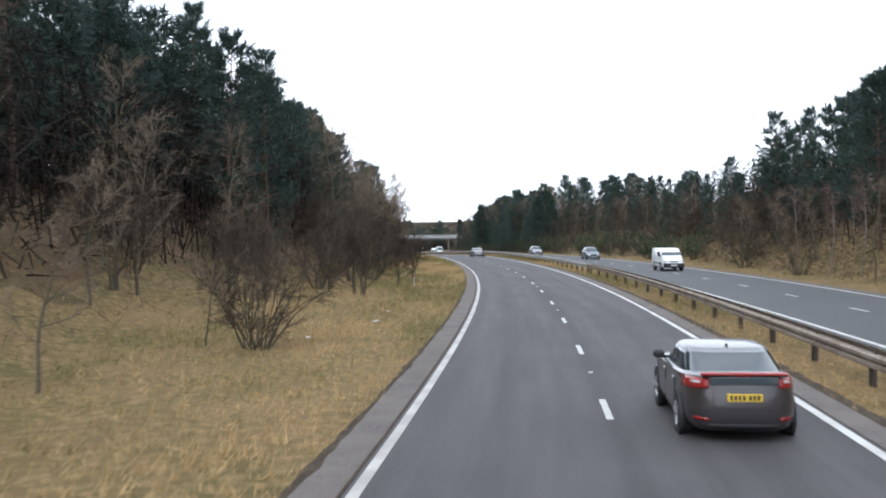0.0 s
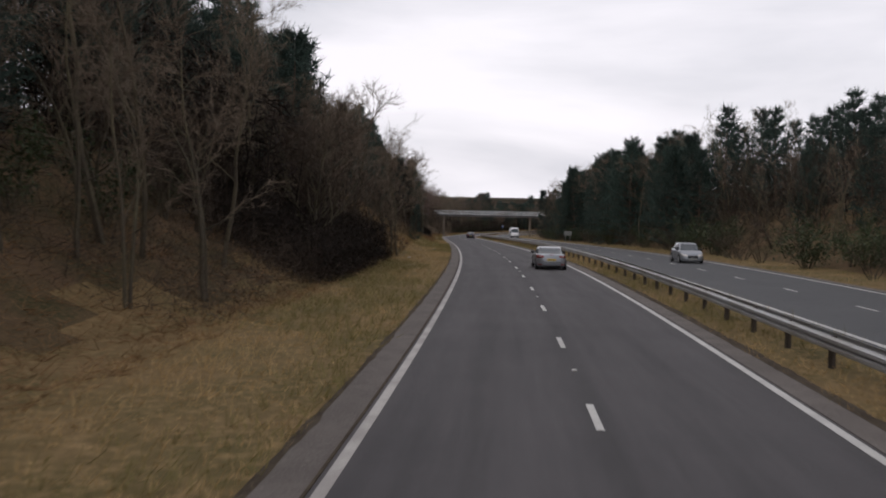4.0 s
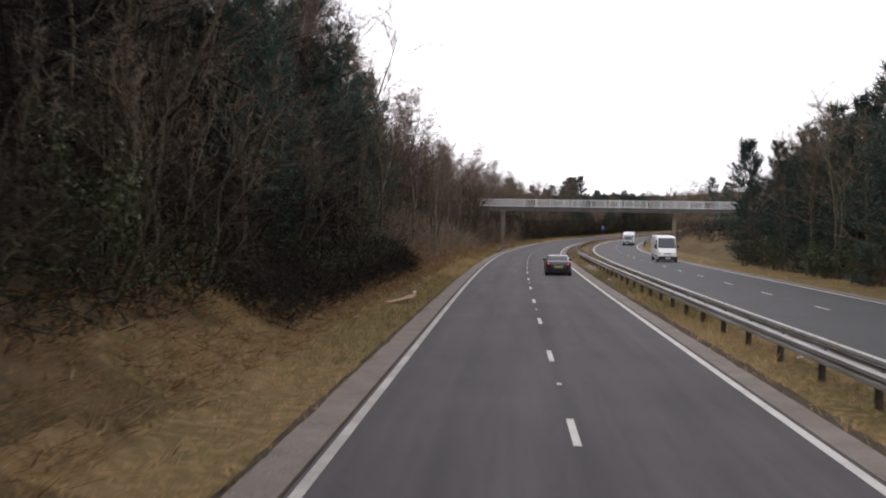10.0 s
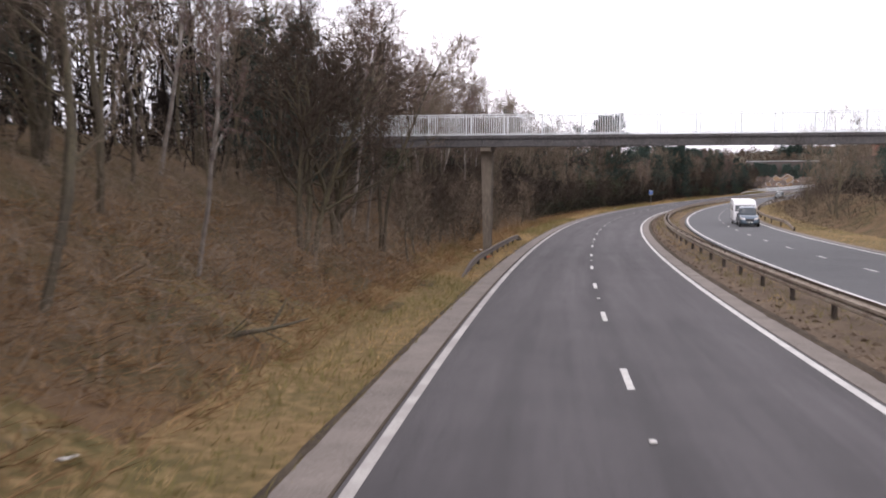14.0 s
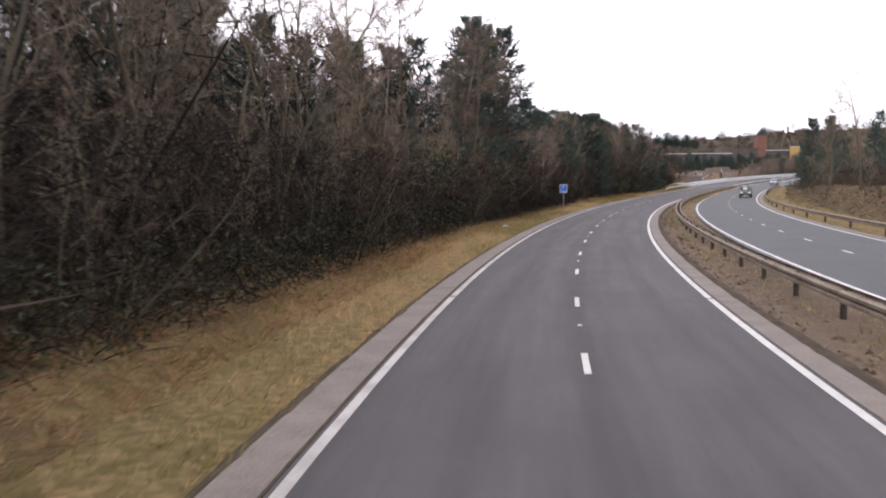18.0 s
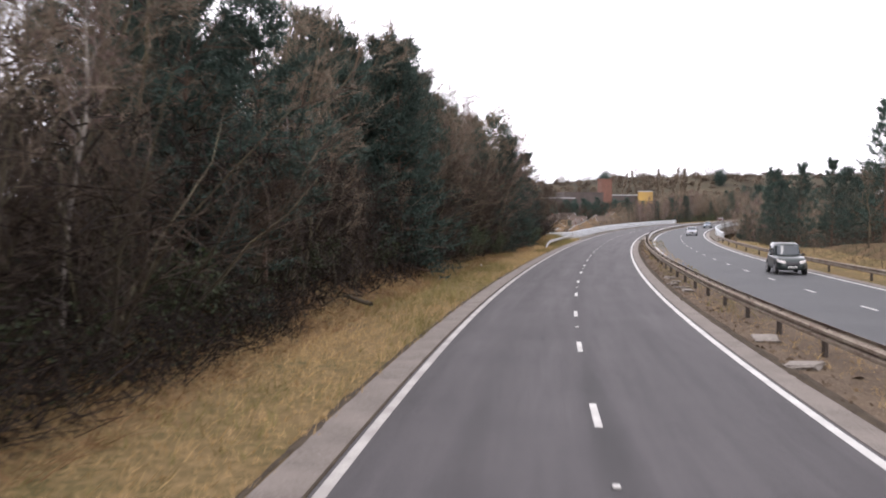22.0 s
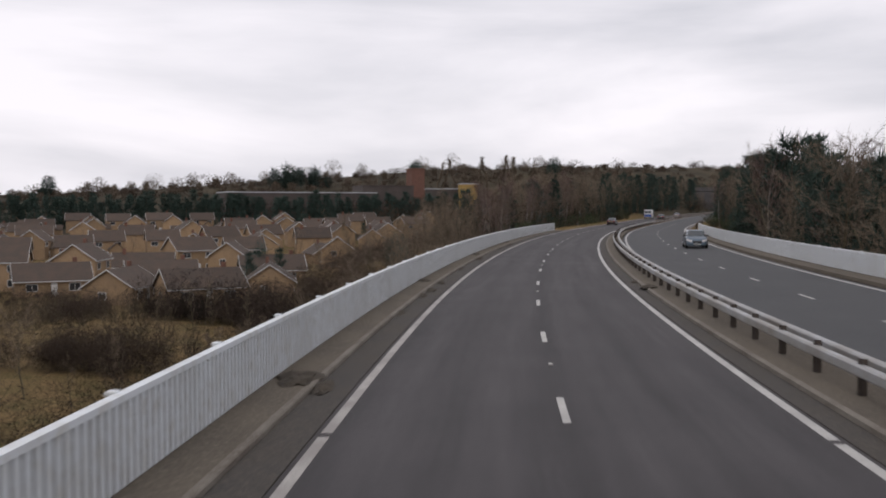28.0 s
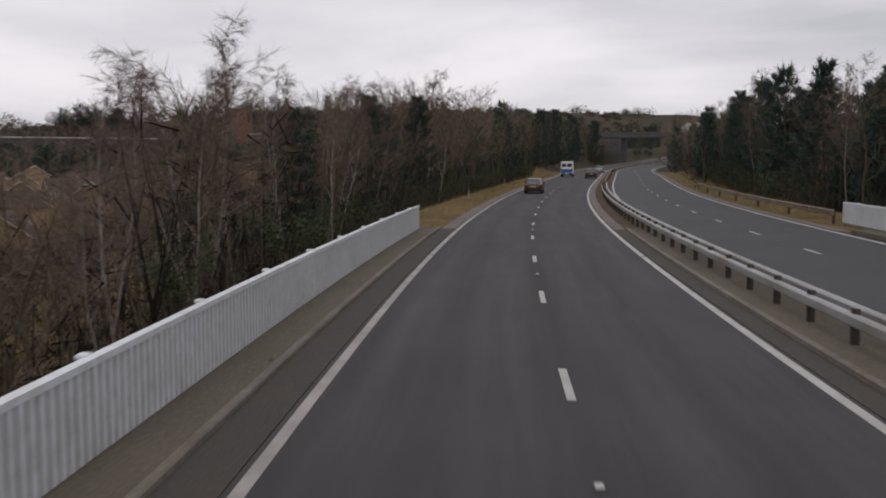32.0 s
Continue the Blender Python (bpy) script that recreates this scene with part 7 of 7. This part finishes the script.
def van(label, L=5.4, W=1.98, H=2.5, livery=None, front_high=1.3):
    v = tagged(new("panel_van"), label, "van", "vehicles on the road")
    w, b = W / 2, L / 2
    rings = []
    for y, zb, zt, k in ((-b, 0.42, H - 0.05, 0.96), (-b + 0.08, 0.34, H, 1.0), (b - 2.0, 0.32, H, 1.0), (b - 1.55, 0.32, H - 0.08, 0.99), (b - 0.85, 0.32, front_high + 0.15, 0.98), (b - 0.25, 0.34, front_high - 0.12, 0.94), (b, 0.42, front_high - 0.45, 0.85)):
        ww = w * k
        half = [(0.92 * ww, zb), (ww, zb + 0.1), (ww, zb + (zt - zb) * 0.5), (0.93 * ww, zt - 0.1), (0.86 * ww, zt)]
        rings.append([(x, y, z) for x, z in half] + [(-x, y, z) for x, z in reversed(half)])
    loft(rings, PAINT_WHITE, "body", v)
    slab("windscreen", ((w * 0.88, b - 0.86, front_high + 0.18), (-w * 0.88, b - 0.86, front_high + 0.18), (-w * 0.80, b - 1.5, H - 0.16), (w * 0.80, b - 1.5, H - 0.16)), CAR_GLASS, v, 0.015)
    for sx in (1, -1):
        q = [(sx * w, b - 1.95, front_high + 0.05), (sx * w * 0.985, b - 1.05, front_high + 0.05), (sx * w * 0.955, b - 1.4, H - 0.35), (sx * w * 0.965, b - 1.95, H - 0.3)]
        slab("cab_window", q if sx > 0 else q[::-1], CAR_GLASS, v, 0.012)
        for y in (-b + 1.0, b - 1.0):
            wheel(v, sx * (w - 0.1), y, 0.34)
        bm = bmesh.new()
        box_into(bm, (0.12, 0.05, 0.5), (sx * w * 0.88, -b + 0.0, 1.15), 0.01)
        part("tail_lamp", bm, TAIL, v)
        bm = bmesh.new()
        box_into(bm, (0.34, 0.16, 0.26), (sx * w * 0.70, b - 0.14, front_high - 0.36), 0.05)
        part("headlamp", bm, TAIL_CLEAR, v)
        bm = bmesh.new()
        box_into(bm, (0.18, 0.12, 0.3), (sx * (w + 0.12), b - 1.15, front_high + 0.3), 0.03)
        part("door_mirror", bm, TRIM, v)
    for x0 in (-w * 0.44, w * 0.44):
        bm = bmesh.new()
        box_into(bm, (w * 0.74, 0.03, 0.55), (x0, -b - 0.0, H - 0.62), 0.02)
        part("rear_window", bm, CAR_GLASS, v)
    bm = bmesh.new()
    box_into(bm, (W * 0.96, 0.1, 0.22), (0, -b + 0.01, 0.46), 0.02)
    part("bumper", bm, TRIM, v)
    for nm, sz, at, mt in (("front_bumper", (W * 0.93, 0.22, 0.36), (0, b - 0.05, 0.50), TRIM), ("grille", (W * 0.44, 0.12, 0.20), (0, b - 0.10, front_high - 0.40), TRIM), ("front_plate", (0.52, 0.03, 0.11), (0, b + 0.07, 0.50), PLATE_WHITE), ("wiper", (0.7, 0.03, 0.025), (0.2, b - 0.83, front_high + 0.2), TRIM)):
        bm = bmesh.new()
        box_into(bm, sz, at, 0.01 if nm in ("front_plate", "wiper") else 0.05)
        part(nm, bm, mt, v)
    for sx in (1, -1):
        bm = bmesh.new()
        box_into(bm, (0.03, L - 1.6, 0.10), (sx * (w - 0.004), -0.1, 0.62), 0.01)
        part("side_moulding", bm, TRIM, v)
        for y in (-b + 1.0, b - 1.0):
            bm = bmesh.new()
            cyl_into(bm, 0.41, 0.41, 0.06, (sx * (w - 0.02), y, 0.36), Matrix.Rotation(radians(90), 3, "Y"), 24)
            part("wheel_arch", bm, TRIM, v)
    if livery:
        bm = bmesh.new()
        box_into(bm, (W * 0.9, 0.03, 0.62), (0, -b - 0.005, 0.95), 0.01)
        part("livery_panel", bm, livery, v)
    bm = bmesh.new()
    box_into(bm, (0.52, 0.02, 0.12), (0.0, -b - 0.045, 0.5), 0.005)
    part("number_plate", bm, PLATE, v)
    return v


van("white panel van with a blue lower rear panel", livery=BLUE_BAND).matrix_basis = on_road(951.0, -1.7, 0, 0)
van("small white van coming the other way", 4.4, 1.8, 1.85, None, 1.15).matrix_basis = on_road(82.3, opposite(82) + 0.9, 0, 180)
van("tall white panel van on the opposite carriageway", 5.9, 2.0, 2.6).matrix_basis = on_road(338.5, opposite(338) + 1.95, 0, 180)

caravan = tagged(new("caravan"), "white touring caravan towed by an off-road car", "caravan", "vehicles on the road")
rings = []
for y, zb, zt, k in ((-3.0, 0.6, 2.35, 0.96), (-2.9, 0.5, 2.55, 1.0), (2.3, 0.5, 2.55, 1.0), (2.75, 0.5, 2.2, 1.0), (3.0, 0.6, 1.4, 0.97)):
    ww = 1.12 * k
    half = [(ww, zb), (ww, zt - 0.15), (ww * 0.93, zt)]
    rings.append([(x, y, z) for x, z in half] + [(-x, y, z) for x, z in reversed(half)])
loft(rings, PAINT_WHITE, "body", caravan)
slab("front_window", ((0.95, 3.0, 1.45), (-0.95, 3.0, 1.45), (-0.95, 2.8, 2.05), (0.95, 2.8, 2.05)), CAR_GLASS, caravan)
for sx in (1, -1):
    for y in (-1.8, 0.2, 1.7):
        bm = bmesh.new()
        box_into(bm, (0.03, 0.8, 0.55), (sx * 1.12, y, 1.75), 0.02)
        part("side_window", bm, CAR_GLASS, caravan)
    wheel(caravan, sx * 1.0, -0.2, 0.32)
bm = bmesh.new()
box_into(bm, (0.1, 1.5, 0.1), (0, 3.6, 0.5))
part("tow_bar", bm, TRIM, caravan)
bm = bmesh.new()
box_into(bm, (0.5, 0.5, 0.12), (0, -0.3, 2.6), 0.03)
part("roof_vent", bm, PAINT_WHITE, caravan)
caravan.matrix_basis = on_road(441.2, opposite(441) + 1.9, 0, 180)

# ---- signs, litter and other small things ----
SIGN_BLUE = material("sign_blue", (0.01, 0.12, 0.50), 0.4)
SIGN_WHITE = material("sign_white", (0.75, 0.75, 0.75), 0.4)
SIGN_BACK = material("sign_back_grey", (0.22, 0.23, 0.23), 0.6)
CARD = material("cardboard", (0.42, 0.29, 0.19), 0.9, (0.36, 0.24, 0.15), 2.0)
RAG = material("white_litter", (0.60, 0.59, 0.56), 0.7, vary=0.25)
RAG_RED = material("red_litter", (0.5, 0.10, 0.04), 0.6)


def lettering(text, size, mat, parent, at, name="lettering"):
    cu = bpy.data.curves.new(name, "FONT")
    cu.body, cu.size, cu.align_x, cu.align_y, cu.extrude = text, size, "CENTER", "CENTER", 0.003
    tmp = bpy.data.objects.new("tmp", cu)
    scene.collection.objects.link(tmp)
    bpy.context.view_layer.update()
    me = bpy.data.meshes.new_from_object(tmp.evaluated_get(bpy.context.evaluated_depsgraph_get()))
    bpy.data.objects.remove(tmp)
    me.materials.clear()
    me.materials.append(mat)
    return child(name, me, parent, Matrix.Translation(at) @ Matrix.Rotation(radians(90), 4, "X"))


sign = tagged(new("parking_sign"), "blue parking sign with a white P on a grey post", "road sign")
sign.matrix_basis = on_road(537.0, -6.1, float(ground_rel(537.0, -6.1)), 2)
bm = bmesh.new()
cyl_into(bm, 0.04, 0.04, 2.9, (0, 0.06, 1.25), None, 10)
part("post", bm, SIGN_BACK, sign)
bm = bmesh.new()
box_into(bm, (0.78, 0.03, 0.86), (0, 0, 2.35), 0.02)
plate = part("border", bm, SIGN_WHITE, sign)
bm = bmesh.new()
box_into(bm, (0.70, 0.02, 0.78), (0, -0.012, 2.35), 0.01)
face = part("face", bm, SIGN_BLUE, sign)
lettering("P", 0.52, SIGN_WHITE, sign, (0, -0.028, 2.46))
lettering("1/2 mile", 0.17, SIGN_WHITE, sign, (0, -0.028, 2.08))

back = tagged(new("road_sign"), "grey back of a sign on two posts", "road sign")
back.matrix_basis = on_road(266.3, 18.0, 0, 0)
bm = bmesh.new()
box_into(bm, (1.35, 0.04, 0.75), (0, 0, 1.55), 0.02)
part("panel", bm, SIGN_BACK, back)
for x in (-0.4, 0.4):
    bm = bmesh.new()
    cyl_into(bm, 0.04, 0.04, 2.4, (x, 0.05, 0.8), None, 8)
    part("post", bm, SIGN_BACK, back)


MARKER_WHITE = material("dirty_marker_white", (0.42, 0.41, 0.38), 0.7, (0.25, 0.24, 0.2), 6.0)


def marker(s, off):
    m = tagged(new("marker_post"), "slim white verge marker post", "marker post", "verge marker posts")
    m.matrix_basis = on_road(s, off, float(ground_rel(s, off)), random.Random(int(s)).uniform(-8, 8))
    bm = bmesh.new()
    box_into(bm, (0.08, 0.05, 0.95), (0, 0, 0.43), 0.015)
    part("post", bm, MARKER_WHITE, m)
    bm = bmesh.new()
    box_into(bm, (0.07, 0.012, 0.12), (0, -0.03, 0.78), 0.004)
    part("reflector", bm, TAIL, m)


for s, o in ((58.7, -7.4), (871, -6.6), (893, 14.9), (905, -6.8)):
    marker(s, o)


def scrap(s, off, size, mat, seed, label):
    """A crumpled piece of litter."""
    rng = random.Random(seed)
    bm = bmesh.new()
    bmesh.ops.create_grid(bm, x_segments=4, y_segments=4, size=size / 2)
    for v in bm.verts:
        v.co += Vector((rng.uniform(-1, 1), rng.uniform(-1, 1), rng.uniform(0, 1.3))) * size * 0.16
    ext = bmesh.ops.extrude_face_region(bm, geom=bm.faces[:])
    for v in ext["geom"]:
        if isinstance(v, bmesh.types.BMVert):
            v.co.z += 0.012
    me = bpy.data.meshes.new("litter")
    bm.to_mesh(me)
    bm.free()
    me.materials.append(mat)
    ob = tagged(new("litter", me), label, "litter", "litter on the verge")
    ob.matrix_basis = on_road(s, off, float(ground_rel(s, off)) + 0.09, rng.uniform(0, 360)) @ pose(0, 0, 0, rng.uniform(-20, 20), rng.uniform(-20, 20), 0)
    return ob


WHITE_BIT = "crumpled white scrap of litter in the grass"
for k, (s, o, z) in enumerate(((39.4, -6.9, 0.25), (66.6, -7.4, 0.4), (60.4, -5.2, 0.2), (61.9, -5.0, 0.2), (187.8, -6.0, 0.35), (215, -8.6, 0.25), (207, -6.2, 0.3), (343.8, -6.6, 0.4), (320.4, -6.6, 0.3),
                               (321.3, -6.2, 0.25), (388.2, -6.5, 0.35), (389.3, -6.3, 0.3), (425, -6.4, 0.35), (524, -6.4, 0.3), (599.4, -7.0, 0.3), (601, -7.2, 0.25), (163.3, -7.3, 0.3), (160, -9.6, 0.35),
                               (34.8, -6.8, 0.4), (268.6, -6.1, 0.25), (281.7, -5.5, 0.3), (50, -6.6, 0.2), (44, -8.2, 0.2), (29, -8, 0.25), (31.5, -6.2, 0.2), (73, -5.6, 0.2), (235, -6.2, 0.2), (240, -5.4, 0.15),
                               (296.1, 4.9, 0.3), (297.4, 5.4, 0.25), (436, 6.4, 0.3), (207.6, 5.2, 0.25), (204.4, 5.3, 0.25), (261, 6.1, 0.3), (316.6, 5.1, 0.5), (180, 5.0, 0.2), (90, 4.9, 0.2), (232, 4.8, 0.2))):
    scrap(s, o, z * 0.5, RAG, 400 + k, WHITE_BIT)
for k, (s, o, z) in enumerate(((323.0, -6.7, 0.3), (275.1, -5.9, 0.16), (383, -5.2, 0.25), (498, -6.6, 0.2))):
    scrap(s, o, z, RAG_RED, 460 + k, "crumpled red scrap of litter in the grass")
scrap(499.9, -6.1, 0.4, RAG, 470, "dirty white plastic bottle lying in grass")
board = tagged(new("cardboard_sheet"), "torn brown cardboard sheet lying on the verge", "cardboard")
verts = []
for i in range(9):
    for j in range(4):
        u, v = i / 8, j / 3
        wid = 0.62 * math.sin(math.pi * min(1, u * 0.8 + 0.2)) ** 0.8 + 0.05
        verts.append(((u - 0.5) * 2.1, (v - 0.5) * wid, 0.10 + 0.16 * u * u + 0.05 * math.sin(5 * u + 2 * v)))
faces = [(i * 4 + j, i * 4 + j + 1, i * 4 + j + 5, i * 4 + j + 4) for i in range(8) for j in range(3)]
sheet = child("sheet", mesh_of("sheet", verts + [(x, y, z - 0.015) for x, y, z in verts], faces + [tuple(36 + q for q in reversed(f)) for f in faces], CARD), board)
flap = child("flap", mesh_of("flap", [(-1.05, -0.16, 0.11), (-1.25, -0.05, 0.2), (-1.2, 0.16, 0.18), (-1.05, 0.17, 0.12), (-1.05, -0.16, 0.10), (-1.25, -0.05, 0.19), (-1.2, 0.16, 0.17), (-1.05, 0.17, 0.11)],
                               [(0, 1, 2, 3), (7, 6, 5, 4), (0, 4, 5, 1), (1, 5, 6, 2), (2, 6, 7, 3)], RAG), board)
board.matrix_basis = on_road(276.6, -5.55, 0.02, 62)


def fallen(s, off, length, turn, seed):
    lb = Limbs(seed)
    pts, _ = lb.path((0, -length / 2, 0.1), np.array([0, 1.0, 0.12]), length, 6, 0.12)
    lb.tube(pts, [0.09, 0.08, 0.07, 0.06, 0.045, 0.03, 0.015], 6)
    for k in range(7):
        p, d = lb.along(pts, lb.rng.uniform(0.2, 0.95))
        br, _ = lb.path(p, out_dir(lb.rng, d, 0.8), length * 0.25, 2, 0.2, 0.05)
        lb.tube(br, [0.025, 0.016, 0.006], 4)
    ob = tagged(new("fallen_branch", lb.mesh("fallen_branch", BARK)), "fallen bare branch lying in the grass", "branch")
    ob.matrix_basis = on_road(s, off, float(ground_rel(s, off)) + 0.02, turn)


fallen(568, -8.3, 3.2, 40, 501)
fallen(352, -7.4, 3.0, -40, 503)
fallen(246, -8.2, 2.6, 70, 505)

# broken slabs and rubble on the central reserve
for k, (s, o, w, l) in enumerate(((585.4, 5.1, 0.45, 0.7), (580.8, 5.0, 0.5, 0.8), (578.8, 5.1, 0.4, 0.7), (583.2, 4.8, 0.4, 0.5), (589, 5.1, 0.45, 0.6), (560, 5.1, 0.6, 0.9), (555, 4.9, 0.7, 0.8), (316, 5.2, 0.8, 1.2), (312, 5.0, 0.6, 0.8))):
    bm = bmesh.new()
    box_into(bm, (w, l, 0.10), (0, 0, 0), 0.02)
    rng = random.Random(520 + k)
    for v in bm.verts:
        v.co += Vector((rng.uniform(-1, 1), rng.uniform(-1, 1), 0)) * 0.08
    me = bpy.data.meshes.new("concrete_slab")
    bm.to_mesh(me)
    bm.free()
    me.materials.append(CONCRETE)
    ob = tagged(new("concrete_slab", me), "broken concrete slab lying on the reserve", "slab", "slabs on the reserve")
    ob.matrix_basis = on_road(s, o, 0.05, rng.uniform(-25, 25)) @ pose(0, 0, 0, rng.uniform(-4, 4), rng.uniform(-4, 4), 0)
rng = np.random.default_rng(541)
V, n = [], 2600
s, o = rng.uniform(285, 668, n), rng.uniform(4.45, 5.6, n)
x, y, z = road_np(s, o)
for i in range(n):
    r = rng.uniform(0.02, 0.09)
    p = np.array([x[i], y[i], z[i]])
    q = [p + rng.normal(size=3) * [r, r, 0.2 * r] for _ in range(3)] + [p + [0, 0, r]]
    for f in ((0, 1, 3), (1, 2, 3), (2, 0, 3)):
        V += [q[k] for k in f]
spike_stuff("rubble", np.array(V), [DIRT], None, "loose stones and dead leaves along the reserve", "rubble")

# silt and weeds along the viaduct kerb
SILT = material("dark_silt", (0.055, 0.046, 0.036), 1.0, (0.085, 0.07, 0.052), 3.0, bump=0.8, bump_scale=30)
SILT_HEAPS = ((704.0, -4.75, 0.8, 1.5), (703.5, -4.2, 0.35, 1.2), (722.0, -4.3, 0.4, 1.6), (724.5, -4.2, 0.4, 1.8), (728.3, -4.2, 0.35, 1.2), (728.6, -5.0, 0.6, 1.1), (738.0, -4.25, 0.3, 1.6), (748.0, -4.2, 0.4, 1.2), (749.4, -4.25, 0.35, 0.9),
              (753.6, -4.95, 0.6, 1.1), (764.0, -4.25, 0.35, 0.9), (772.0, -4.2, 0.35, 1.0), (774.0, -4.25, 0.4, 1.6), (778.0, -5.0, 0.5, 1.0), (802.0, -4.6, 0.35, 0.8), (726.0, 4.45, 0.7, 1.6), (729.5, 4.25, 0.4, 1.1), (716.0, -4.3, 0.25, 1.2))
for k, (s, o, w, l) in enumerate(SILT_HEAPS):
    rng = random.Random(560 + k)
    bm = bmesh.new()
    bmesh.ops.create_icosphere(bm, subdivisions=3, radius=1.0)
    for v in bm.verts:
        q = noise.noise(v.co * 2.2 + Vector((k * 7.0, 0, 0)))
        v.co = Vector((v.co.x * w / 2 * (1 + 0.5 * q), v.co.y * l / 2 * (1 + 0.5 * q), max(0, v.co.z) * (0.035 + 0.07 * min(w, 0.8)) * (0.7 + 1.6 * abs(noise.noise(v.co * 5.0 + Vector((k * 3.0, 0, 0)))))))
    me = bpy.data.meshes.new("silt_patch")
    bm.to_mesh(me)
    bm.free()
    me.materials.append(SILT)
    ob = tagged(new("silt_patch", me), "heap of dark silt washed against the kerb", "silt", "silt along the kerb")
    ob.matrix_basis = on_road(s, o, 0.085 if o < -4.66 or o > 4.42 else 0.018, rng.uniform(-12, 12))
